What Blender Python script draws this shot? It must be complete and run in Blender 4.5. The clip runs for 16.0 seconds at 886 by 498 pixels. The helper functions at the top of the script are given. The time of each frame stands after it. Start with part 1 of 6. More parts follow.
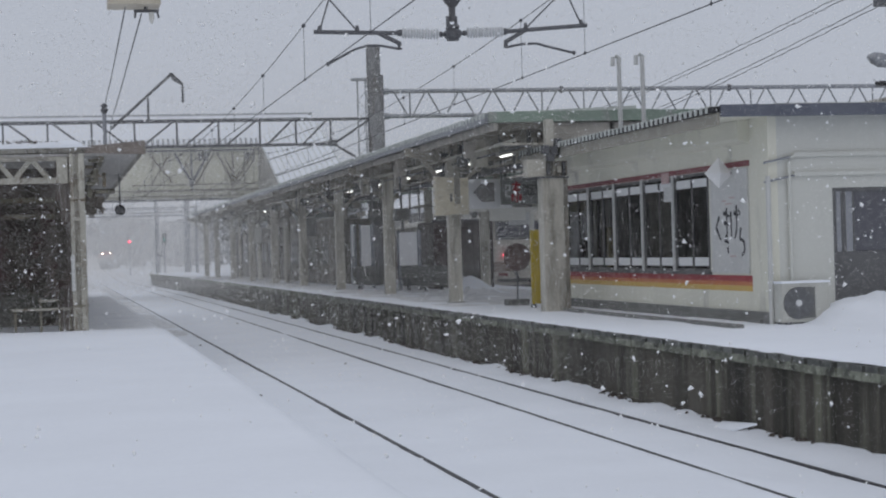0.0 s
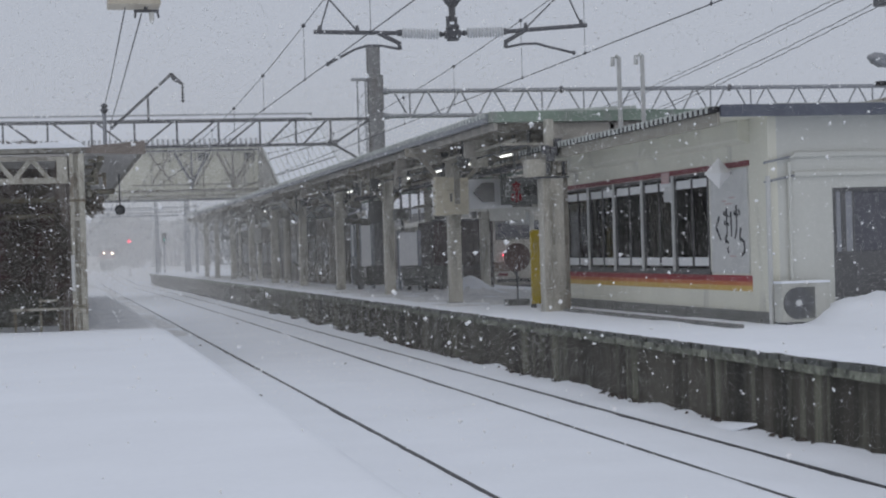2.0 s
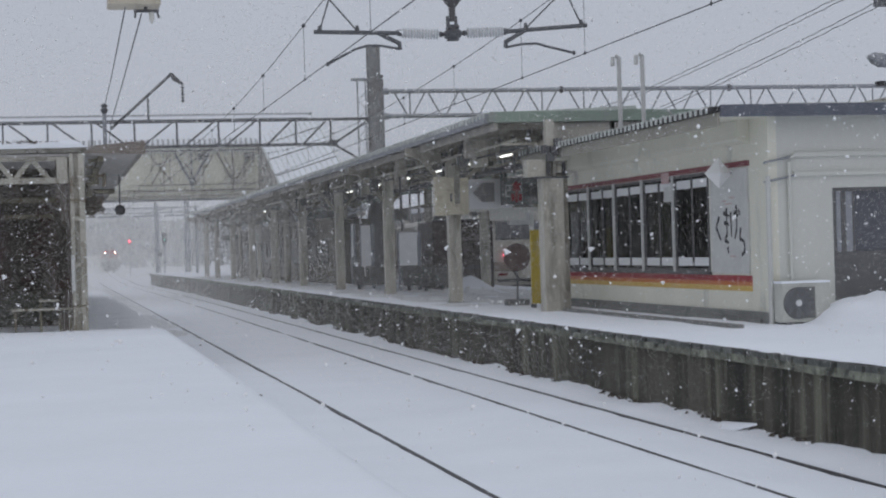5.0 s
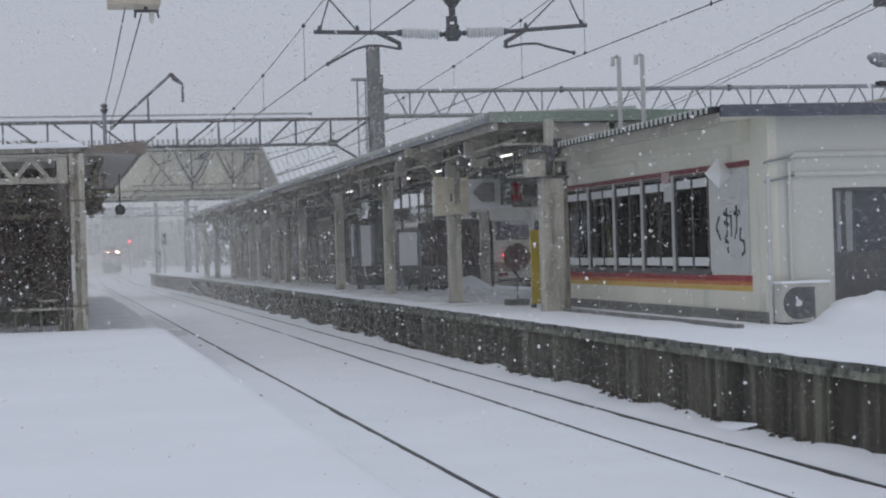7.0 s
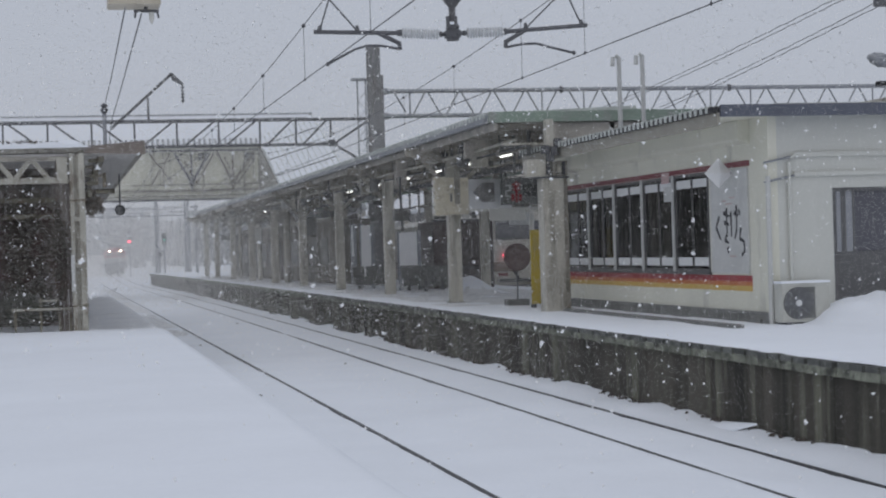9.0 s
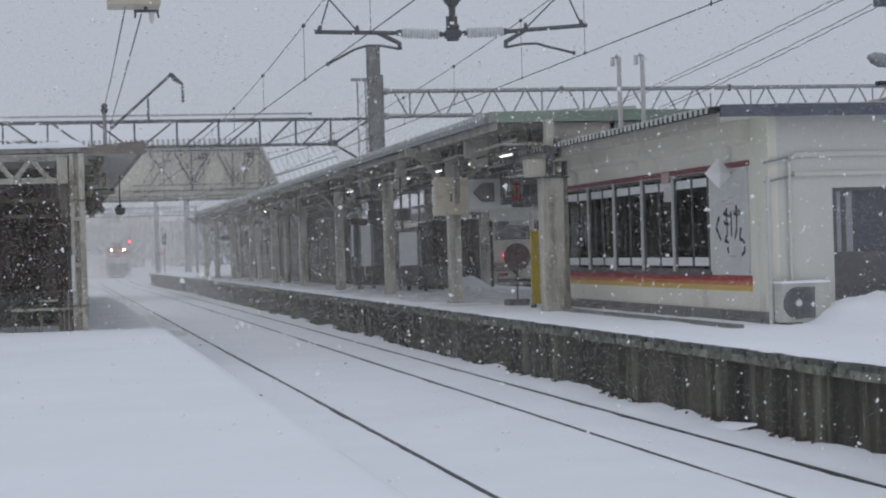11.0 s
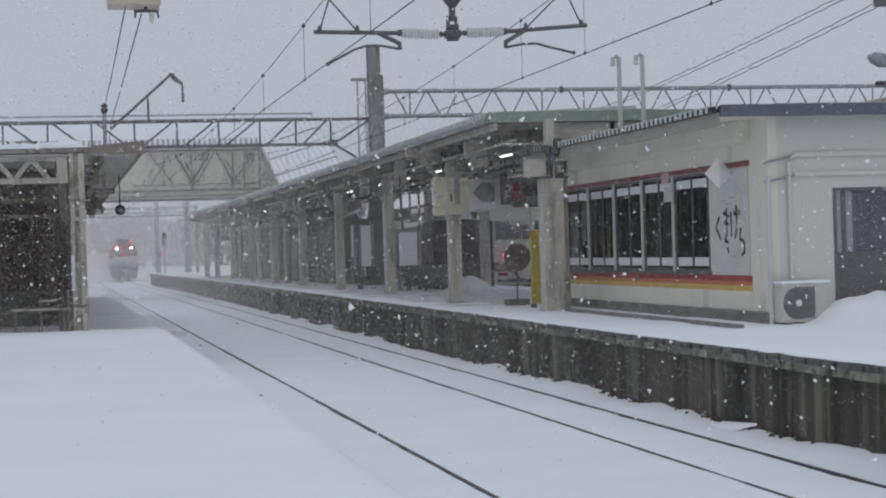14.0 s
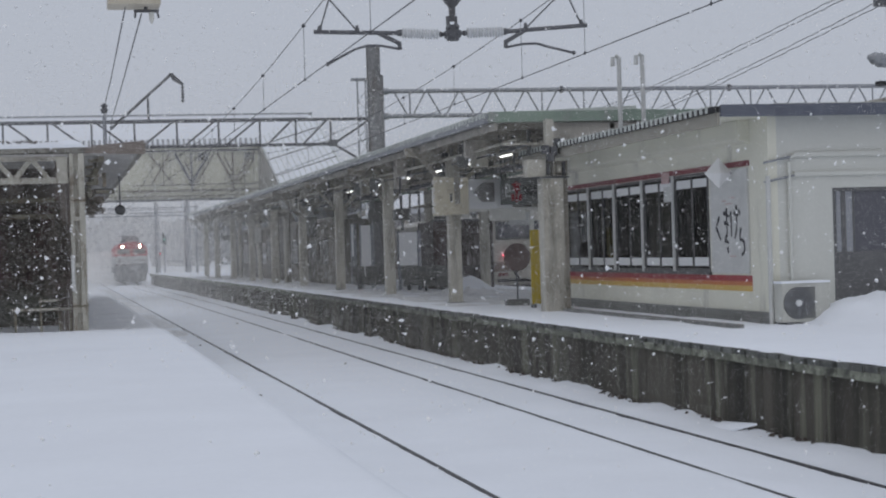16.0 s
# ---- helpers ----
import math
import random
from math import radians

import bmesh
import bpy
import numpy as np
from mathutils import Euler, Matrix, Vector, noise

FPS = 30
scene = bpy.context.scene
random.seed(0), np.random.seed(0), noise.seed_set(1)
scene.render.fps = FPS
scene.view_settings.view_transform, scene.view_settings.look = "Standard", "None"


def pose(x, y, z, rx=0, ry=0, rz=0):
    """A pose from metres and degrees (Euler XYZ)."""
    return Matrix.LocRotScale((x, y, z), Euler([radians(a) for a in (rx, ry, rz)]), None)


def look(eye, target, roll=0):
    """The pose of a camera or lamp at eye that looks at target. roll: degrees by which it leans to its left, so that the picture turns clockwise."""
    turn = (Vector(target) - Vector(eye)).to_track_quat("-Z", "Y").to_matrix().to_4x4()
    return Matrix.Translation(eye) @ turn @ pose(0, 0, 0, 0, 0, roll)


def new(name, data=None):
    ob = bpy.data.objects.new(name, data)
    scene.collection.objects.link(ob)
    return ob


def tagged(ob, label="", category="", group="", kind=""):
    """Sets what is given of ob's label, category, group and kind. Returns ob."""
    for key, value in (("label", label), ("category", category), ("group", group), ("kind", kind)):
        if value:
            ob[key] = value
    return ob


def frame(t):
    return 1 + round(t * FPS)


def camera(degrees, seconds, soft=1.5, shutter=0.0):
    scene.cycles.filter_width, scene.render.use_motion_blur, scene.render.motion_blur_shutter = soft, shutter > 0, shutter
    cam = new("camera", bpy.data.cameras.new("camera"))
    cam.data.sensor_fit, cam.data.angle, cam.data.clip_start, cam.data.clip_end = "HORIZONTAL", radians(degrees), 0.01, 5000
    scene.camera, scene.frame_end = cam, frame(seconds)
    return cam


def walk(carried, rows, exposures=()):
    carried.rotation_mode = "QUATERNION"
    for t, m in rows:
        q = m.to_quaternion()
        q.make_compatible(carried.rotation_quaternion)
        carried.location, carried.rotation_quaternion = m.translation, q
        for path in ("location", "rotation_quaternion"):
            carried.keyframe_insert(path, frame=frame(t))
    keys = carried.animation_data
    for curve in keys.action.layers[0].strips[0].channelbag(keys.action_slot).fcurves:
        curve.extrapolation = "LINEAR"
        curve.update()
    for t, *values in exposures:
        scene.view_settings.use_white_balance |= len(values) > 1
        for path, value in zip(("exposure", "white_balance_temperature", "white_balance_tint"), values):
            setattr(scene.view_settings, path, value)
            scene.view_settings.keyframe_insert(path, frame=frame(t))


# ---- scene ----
cam = camera(27.52, 16.0, soft=2.1)
EYE = (0.0, 0.0, 2.4)
AIM = look(EYE, (20.8789, 97.7902, 2.3848), roll=-1.72)
walk(cam, [(0.0, AIM), (16.0, AIM)], exposures=[(0.0, 0.0), (16.0, 0.0)])

# ---- light: an overcast snow sky ----
world = bpy.data.worlds.new("snow_sky")
scene.world = world
world.use_nodes = True
wn = world.node_tree.nodes
wl = world.node_tree.links
wn.clear()
sky = wn.new("ShaderNodeTexSky")
sky.sky_type = "NISHITA"
sky.sun_disc = False
sky.sun_elevation = radians(38)
sky.sun_rotation = radians(200)
sky.dust_density = 6.0
cloud = wn.new("ShaderNodeMix")
cloud.data_type = "RGBA"
cloud.inputs["Factor"].default_value = 0.93
cloud.inputs["B"].default_value = (4.62, 4.95, 5.7, 1)
bg = wn.new("ShaderNodeBackground")
bg.inputs["Strength"].default_value = 0.1
wo = wn.new("ShaderNodeOutputWorld")
wl.new(sky.outputs["Color"], cloud.inputs["A"])
wl.new(cloud.outputs["Result"], bg.inputs["Color"])
wl.new(bg.outputs["Background"], wo.inputs["Surface"])

sun_data = bpy.data.lights.new("sun", "SUN")
sun_data.energy = 0.36
sun_data.angle = radians(60)
sun_data.color = (0.94, 0.97, 1.0)
sun = new("sun", sun_data)
sun.matrix_world = look((0, 0, 50), (10, 18, 0))


# ---- materials ----
def mat(name, color, rough=0.7, metal=0.0, vary=0.18, scale=3.0, fine=40.0, bump=0.15, dirt=None, dirt_amount=0.0, streak=0.0, rand=0.0, spec=0.35):
    m = bpy.data.materials.new(name)
    m.use_nodes = True
    n, l = m.node_tree.nodes, m.node_tree.links
    p = n["Principled BSDF"]
    p.inputs["Roughness"].default_value = rough
    p.inputs["Metallic"].default_value = metal
    p.inputs["Specular IOR Level"].default_value = spec
    tc = n.new("ShaderNodeNewGeometry")
    mp = n.new("ShaderNodeMapping")
    l.new(tc.outputs["Position"], mp.inputs["Vector"])
    if streak:
        mp.inputs["Scale"].default_value = (1, 1, streak)
    big = n.new("ShaderNodeTexNoise")
    big.inputs["Scale"].default_value = scale
    big.inputs["Detail"].default_value = 5
    l.new(mp.outputs["Vector"], big.inputs["Vector"])
    small = n.new("ShaderNodeTexNoise")
    small.inputs["Scale"].default_value = fine
    small.inputs["Detail"].default_value = 3
    l.new(tc.outputs["Position"], small.inputs["Vector"])
    add = n.new("ShaderNodeMath")
    add.operation = "MULTIPLY_ADD"
    l.new(small.outputs["Fac"], add.inputs[0])
    add.inputs[1].default_value = 0.4
    l.new(big.outputs["Fac"], add.inputs[2])
    last = add.outputs[0]
    ramp = n.new("ShaderNodeMapRange")
    ramp.inputs["From Min"].default_value = 0.4
    ramp.inputs["From Max"].default_value = 1.0
    ramp.inputs["To Min"].default_value = 1 - vary
    ramp.inputs["To Max"].default_value = 1 + vary
    l.new(last, ramp.inputs["Value"])
    factor = ramp.outputs[0]
    if rand:
        info = n.new("ShaderNodeObjectInfo")
        r2 = n.new("ShaderNodeMapRange")
        r2.inputs["To Min"].default_value = 1 - rand
        r2.inputs["To Max"].default_value = 1 + rand
        l.new(info.outputs["Random"], r2.inputs["Value"])
        mul = n.new("ShaderNodeMath")
        mul.operation = "MULTIPLY"
        l.new(factor, mul.inputs[0])
        l.new(r2.outputs[0], mul.inputs[1])
        factor = mul.outputs[0]
    vec = n.new("ShaderNodeVectorMath")
    vec.operation = "SCALE"
    vec.inputs[0].default_value = color
    l.new(factor, vec.inputs["Scale"])
    col = vec.outputs["Vector"]
    if dirt:
        mask = n.new("ShaderNodeTexNoise")
        mask.inputs["Scale"].default_value = scale * 1.7
        mask.inputs["Detail"].default_value = 6
        mask.inputs["Roughness"].default_value = 0.65
        l.new(mp.outputs["Vector"], mask.inputs["Vector"])
        mr = n.new("ShaderNodeMapRange")
        mr.inputs["From Min"].default_value = 0.62 - dirt_amount * 0.3
        mr.inputs["From Max"].default_value = 0.78 - dirt_amount * 0.2
        l.new(mask.outputs["Fac"], mr.inputs["Value"])
        mix = n.new("ShaderNodeMix")
        mix.data_type = "RGBA"
        l.new(mr.outputs[0], mix.inputs["Factor"])
        l.new(col, mix.inputs["A"])
        mix.inputs["B"].default_value = (*dirt, 1)
        col = mix.outputs["Result"]
    l.new(col, p.inputs["Base Color"])
    if bump:
        b = n.new("ShaderNodeBump")
        b.inputs["Strength"].default_value = bump
        b.inputs["Distance"].default_value = 0.02
        l.new(last, b.inputs["Height"])
        l.new(b.outputs["Normal"], p.inputs["Normal"])
    return m


def glow(name, color, strength):
    m = bpy.data.materials.new(name)
    m.use_nodes = True
    p = m.node_tree.nodes["Principled BSDF"]
    p.inputs["Base Color"].default_value = (*color, 1)
    p.inputs["Emission Color"].default_value = (*color, 1)
    p.inputs["Emission Strength"].default_value = strength
    return m


def glazing(name, color, rough=0.05, spec=0.5):
    m = bpy.data.materials.new(name)
    m.use_nodes = True
    p = m.node_tree.nodes["Principled BSDF"]
    p.inputs["Base Color"].default_value = (*color, 1)
    p.inputs["Roughness"].default_value = rough
    p.inputs["IOR"].default_value = 1.5
    p.inputs["Specular IOR Level"].default_value = spec
    return m


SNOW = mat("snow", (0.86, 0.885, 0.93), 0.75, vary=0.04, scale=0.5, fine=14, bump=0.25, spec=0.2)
# lightened to make up for too deep shade under the shelter roof
SHELTER_SNOW = mat("thin_lightened_snow", (0.85, 0.86, 0.88), 0.8, vary=0.08, scale=1.0, fine=9, bump=0.4, spec=0.2, dirt=(0.66, 0.66, 0.66), dirt_amount=0.2)
OLD_SNOW = mat("trodden_snow", (0.74, 0.745, 0.755), 0.8, vary=0.12, scale=1.2, fine=9, bump=0.5, spec=0.2, dirt=(0.42, 0.42, 0.43), dirt_amount=0.35)
FLAKE = bpy.data.materials.new("snowflake")
FLAKE.use_nodes = True
fn, fl = FLAKE.node_tree.nodes, FLAKE.node_tree.links
fn.clear()
f_out, f_mix, f_dif, f_tra = fn.new("ShaderNodeOutputMaterial"), fn.new("ShaderNodeMixShader"), fn.new("ShaderNodeBsdfDiffuse"), fn.new("ShaderNodeBsdfTranslucent")
# warm tint takes the blue out of the flake haze
f_dif.inputs["Color"].default_value = f_tra.inputs["Color"].default_value = (0.95, 0.932, 0.9, 1)
fl.new(f_dif.outputs[0], f_mix.inputs[1])
fl.new(f_tra.outputs[0], f_mix.inputs[2])
fl.new(f_mix.outputs[0], f_out.inputs["Surface"])
SOLID_FLAKE = bpy.data.materials.new("wet_snowflake")
SOLID_FLAKE.use_nodes = True
SOLID_FLAKE.node_tree.nodes["Principled BSDF"].inputs["Base Color"].default_value = (0.97, 0.97, 0.97, 1)
SOLID_FLAKE.node_tree.nodes["Principled BSDF"].inputs["Roughness"].default_value = 0.9
SOLID_FLAKE.node_tree.nodes["Principled BSDF"].inputs["Specular IOR Level"].default_value = 0.1
RAIL = mat("rail_steel", (0.055, 0.054, 0.058), 0.5, 0.3, vary=0.3, scale=4, fine=60)
CONCRETE = mat("concrete", (0.3, 0.295, 0.27), 0.85, vary=0.3, scale=2, fine=30, dirt=(0.09, 0.085, 0.075), dirt_amount=0.45, streak=0.25)
WALL_DARK = mat("platform_wall_concrete", (0.08, 0.075, 0.062), 0.9, vary=0.55, scale=2.2, fine=25, bump=0.4, dirt=(0.13, 0.125, 0.1), dirt_amount=0.3, streak=0.12)
WALL_BOARD = mat("stained_board", (0.064, 0.0585, 0.047), 0.9, vary=0.7, scale=1.5, fine=30, bump=0.4, dirt=(0.2, 0.2, 0.15), dirt_amount=0.36, streak=0.06, rand=0.28)
COPING = mat("coping_concrete", (0.23, 0.24, 0.19), 0.85, vary=0.4, scale=3, fine=30, dirt=(0.06, 0.06, 0.05), dirt_amount=0.65, rand=0.25)
CREAM = mat("cream_paint", (0.7, 0.69, 0.59), 0.6, vary=0.08, scale=0.8, fine=20, bump=0.06, dirt=(0.42, 0.41, 0.37), dirt_amount=0.15, streak=0.3)
WHITE_WALL = mat("white_wall_panel", (0.6, 0.605, 0.56), 0.6, vary=0.07, scale=0.7, fine=18, bump=0.06, dirt=(0.5, 0.5, 0.47), dirt_amount=0.15, streak=0.25)
POST_PAINT = mat("post_paint", (0.5, 0.48, 0.415), 0.6, vary=0.28, scale=2.4, fine=25, bump=0.15, dirt=(0.22, 0.205, 0.17), dirt_amount=0.45, streak=0.22)
PLINTH = mat("plinth_concrete", (0.2, 0.2, 0.19), 0.85, vary=0.3, scale=2.5, fine=30)
FASCIA = mat("dark_slate_fascia", (0.12, 0.13, 0.16), 0.5, 0.2, vary=0.15)
ROOF_GREEN = mat("faded_green_roof", (0.26, 0.33, 0.27), 0.55, 0.1, vary=0.2, scale=1.5, dirt=(0.3, 0.31, 0.29), dirt_amount=0.3)
RIB_PALE = mat("pale_folded_roof", (0.56, 0.59, 0.56), 0.5, 0.1, vary=0.2, scale=1.5, dirt=(0.36, 0.39, 0.35), dirt_amount=0.3)
ROOF_GREY = mat("grey_roof_sheet", (0.27, 0.29, 0.3), 0.5, 0.3, vary=0.2, scale=1.5)
# colour lifted in place of light missing under the canopy
UNDER = mat("lifted_roof_underside", (0.43, 0.405, 0.36), 0.8, vary=0.35, scale=2)
BEAM = mat("dull_beam_paint", (0.34, 0.32, 0.275), 0.7, vary=0.3, scale=3, dirt=(0.1, 0.09, 0.075), dirt_amount=0.4)
EAVE = mat("faded_eave_board", (0.31, 0.295, 0.25), 0.7, vary=0.2, scale=2, dirt=(0.25, 0.235, 0.2), dirt_amount=0.3, streak=0.3)
STEEL = mat("galvanised_steel", (0.3, 0.31, 0.33), 0.5, 0.5, vary=0.15, scale=4)
STEEL_DARK = mat("weathered_dark_steel", (0.13, 0.132, 0.14), 0.6, 0.3, vary=0.25, scale=4)
WIRE = mat("copper_wire", (0.09, 0.092, 0.1), 0.5, 0.5, vary=0.1, bump=0)
PORCELAIN = mat("porcelain", (0.62, 0.63, 0.64), 0.25, vary=0.06)
CONE_STEEL = mat("dark_hanger_steel", (0.1, 0.098, 0.1), 0.45, vary=0.2)
RED = mat("red_stripe", (0.33, 0.045, 0.055), 0.5, vary=0.1, bump=0.05)
HOUSE_GREY = mat("grey_house_wall", (0.33, 0.32, 0.32), 0.8, vary=0.15, scale=0.8, dirt=(0.24, 0.22, 0.22), dirt_amount=0.3)
BRIGHT = mat("bright_white_enamel", (0.85, 0.85, 0.85), 0.4, vary=0.04, bump=0.03)
IVY_PALE = mat("pale_ivy", (0.3, 0.26, 0.22), 0.8, vary=0.5, scale=3, fine=12)
# shade below the snow rim is put into this dark tile colour
SHADE_TILE = mat("shade_dark_edge_tile", (0.085, 0.088, 0.08), 0.6, vary=0.4, scale=4, fine=30, dirt=(0.2, 0.2, 0.17), dirt_amount=0.3, rand=0.35)
ORANGE = mat("orange_stripe", (0.5, 0.17, 0.06), 0.5, vary=0.1, bump=0.05)
DULL_RED = mat("dull_red_stripe", (0.2, 0.055, 0.062), 0.5, vary=0.2, bump=0.05)
YELLOW = mat("yellow_stripe", (0.58, 0.4, 0.11), 0.5, vary=0.1, bump=0.05)
YELLOW_BOARD = mat("yellow_board", (0.5, 0.38, 0.05), 0.6, vary=0.15, dirt=(0.3, 0.25, 0.08), dirt_amount=0.3)
WHITE = mat("white_enamel", (0.72, 0.73, 0.73), 0.4, vary=0.05, bump=0.03)
OFFWHITE = mat("aged_white_plastic", (0.54, 0.545, 0.53), 0.5, vary=0.1, bump=0.05)
PALE = mat("pale_panel", (0.68, 0.67, 0.62), 0.4, vary=0.05, bump=0.03)
SIGN_CREAM = mat("cream_sign_enamel", (0.66, 0.61, 0.48), 0.5, vary=0.12, dirt=(0.42, 0.36, 0.26), dirt_amount=0.25)
BEIGE = mat("beige_sign_plate", (0.52, 0.47, 0.38), 0.6, vary=0.12, dirt=(0.38, 0.33, 0.25), dirt_amount=0.3)
BLACK = mat("black_rubber", (0.02, 0.02, 0.022), 0.6, vary=0.1)
INK = mat("black_ink", (0.03, 0.03, 0.035), 0.7, vary=0.05, bump=0)
PINK_INK = mat("faded_pink_ink", (0.5, 0.36, 0.35), 0.7, vary=0.05, bump=0)
FRAME_DARK = mat("dark_window_frame", (0.13, 0.13, 0.13), 0.5, 0.2, vary=0.1)
GLASS = glazing("dark_window_glass", (0.14, 0.138, 0.13), 0.25, 0.12)
CLEAR = glazing("window_glass", (0.33, 0.335, 0.32), 0.04, 0.1)
CLEAR.node_tree.nodes["Principled BSDF"].inputs["Transmission Weight"].default_value = 1.0
CLEAR.node_tree.nodes["Principled BSDF"].inputs["IOR"].default_value = 1.1
GLASS_GREY = glazing("grey_door_glass", (0.1, 0.1, 0.115), 0.15)
CURTAIN = mat("grey_curtain", (0.1, 0.098, 0.094), 0.9, vary=0.3, scale=6)
BROWN = mat("dark_stained_timber", (0.19, 0.165, 0.145), 0.8, vary=0.4, scale=2, fine=25, streak=0.2, bump=0.3, rand=0.3)
IVY = mat("withered_ivy", (0.115, 0.1, 0.085), 0.8, vary=0.4, scale=1.2, fine=9, dirt=(0.125, 0.066, 0.062), dirt_amount=0.45)
SHRUB = mat("dark_shrub_leaf", (0.15, 0.15, 0.13), 0.8, vary=0.5, scale=3, fine=12)
TWIG = mat("dry_twig", (0.09, 0.07, 0.055), 0.9, vary=0.3)
LOCO_RED = mat("locomotive_red", (0.42, 0.035, 0.04), 0.5, vary=0.2, scale=1.5, dirt=(0.26, 0.12, 0.12), dirt_amount=0.15)
LOCO_CREAM = mat("snow_caked_cream", (0.42, 0.42, 0.41), 0.6, vary=0.12, scale=1.5)
LOCO_GREY = mat("locomotive_underframe_grey", (0.1, 0.102, 0.105), 0.7, vary=0.3, scale=2, dirt=(0.35, 0.36, 0.38), dirt_amount=0.25)
CAR_BODY = mat("railcar_cream_paint", (0.5, 0.48, 0.43), 0.5, vary=0.1, scale=1.2, dirt=(0.3, 0.28, 0.24), dirt_amount=0.25)
CAR_DARK = mat("railcar_lower_grey", (0.14, 0.14, 0.138), 0.7, vary=0.3)
CAR_RED = mat("railcar_dull_band", (0.26, 0.21, 0.18), 0.5, vary=0.15)
BRIDGE_CREAM = mat("footbridge_cream", (0.58, 0.575, 0.47), 0.65, vary=0.12, scale=0.9, dirt=(0.3, 0.28, 0.22), dirt_amount=0.3, streak=0.3)
STAIR_SIDE = mat("weathered_stair_side", (0.3, 0.285, 0.25), 0.8, vary=0.3, scale=1.2, dirt=(0.17, 0.16, 0.14), dirt_amount=0.5, streak=0.3)
AC_CASE = mat("aged_cream_casing", (0.52, 0.52, 0.475), 0.5, vary=0.12, scale=3)
SOFFIT_NEAR = mat("grey_soffit", (0.5, 0.485, 0.46), 0.8, vary=0.2, scale=2)
FASCIA_BROWN = mat("weathered_brown_board", (0.24, 0.205, 0.18), 0.8, vary=0.25, scale=3)
ARROW_GREY = mat("arrow_grey", (0.27, 0.262, 0.255), 0.6, vary=0.15)
BRACE = mat("rusty_brace_paint", (0.2, 0.185, 0.14), 0.7, vary=0.25, scale=3, dirt=(0.13, 0.08, 0.05), dirt_amount=0.35)
MAST = mat("stained_mast_steel", (0.22, 0.22, 0.225), 0.6, 0.2, vary=0.3, scale=3, dirt=(0.12, 0.1, 0.09), dirt_amount=0.35, streak=0.2)
RUBBLE = mat("dark_wet_rubble", (0.075, 0.062, 0.052), 0.8, vary=0.5, scale=5, bump=0.4)
# the pale tone of haze is put into the woods' colour
HAZE_WOODS = mat("haze_toned_woods", (0.26, 0.27, 0.28), 0.9, vary=0.3, scale=0.3)
SIDE_GLASS = mat("dull_side_light", (0.3, 0.31, 0.33), 0.3, vary=0.1)
KIOSK = mat("charcoal_panel", (0.098, 0.083, 0.078), 0.6, vary=0.2, scale=1.2, dirt=(0.12, 0.1, 0.095), dirt_amount=0.3, streak=0.4, rand=0.12)
KIOSK_RED = mat("dark_maroon_panel", (0.1, 0.075, 0.072), 0.6, vary=0.3, scale=3, dirt=(0.16, 0.13, 0.12), dirt_amount=0.3)
ROOM_BOARD = mat("dark_room_board", (0.16, 0.145, 0.122), 0.8, vary=0.4, scale=1.5, streak=0.2, rand=0.45)
BIN_GREY = mat("bin_grey_plastic", (0.17, 0.172, 0.165), 0.6, vary=0.2)
LAMP_ON = glow("lit_fluorescent_tube", (1.0, 1.0, 0.95), 2.2)
HEAD_ON = glow("lit_headlight", (1.0, 0.78, 0.62), 30.0)
SHELTER_PAINT = mat("dulled_cream_steel", (0.4, 0.385, 0.33), 0.7, vary=0.3, scale=3, dirt=(0.14, 0.11, 0.08), dirt_amount=0.4, streak=0.3)
RED_ON = glow("lit_red_lamp", (1.0, 0.06, 0.12), 5.0)
GREEN_ON = glow("lit_green_lamp", (0.1, 0.8, 0.65), 0.8)


# ---- mesh helpers ----
def box(bm, x0, x1, y0, y1, z0, z1):
    v = [bm.verts.new(p) for p in ((x0, y0, z0), (x1, y0, z0), (x1, y1, z0), (x0, y1, z0), (x0, y0, z1), (x1, y0, z1), (x1, y1, z1), (x0, y1, z1))]
    for f in ((3, 2, 1, 0), (4, 5, 6, 7), (0, 1, 5, 4), (1, 2, 6, 5), (2, 3, 7, 6), (3, 0, 4, 7)):
        bm.faces.new([v[i] for i in f])
    return bm


def rod(bm, a, b, r, r2=None, n=8):
    a, b = Vector(a), Vector(b)
    q = (b - a).to_track_quat("Z", "Y")
    rings = []
    for p, rr in ((a, r), (b, r if r2 is None else r2)):
        rings.append([bm.verts.new(p + q @ Vector((math.cos(k * math.tau / n) * rr, math.sin(k * math.tau / n) * rr, 0))) for k in range(n)])
    for k in range(n):
        bm.faces.new((rings[0][k], rings[0][(k + 1) % n], rings[1][(k + 1) % n], rings[1][k]))
    bm.faces.new(rings[0][::-1])
    bm.faces.new(rings[1])
    return bm


def bar(bm, a, b, w, h):
    """A rectangular bar from a to b, w wide and h high."""
    a, b = Vector(a), Vector(b)
    d = (b - a).normalized()
    up = Vector((0, 0, 1)) if abs(d.z) < 0.95 else Vector((0, 1, 0))
    s = d.cross(up).normalized() * (w / 2)
    u = s.cross(d).normalized() * (h / 2)
    ends = [[bm.verts.new(p + i * s + j * u) for i, j in ((-1, -1), (1, -1), (1, 1), (-1, 1))] for p in (a, b)]
    for k in range(4):
        bm.faces.new((ends[0][k], ends[0][(k + 1) % 4], ends[1][(k + 1) % 4], ends[1][k]))
    bm.faces.new(ends[0][::-1])
    bm.faces.new(ends[1])
    return bm


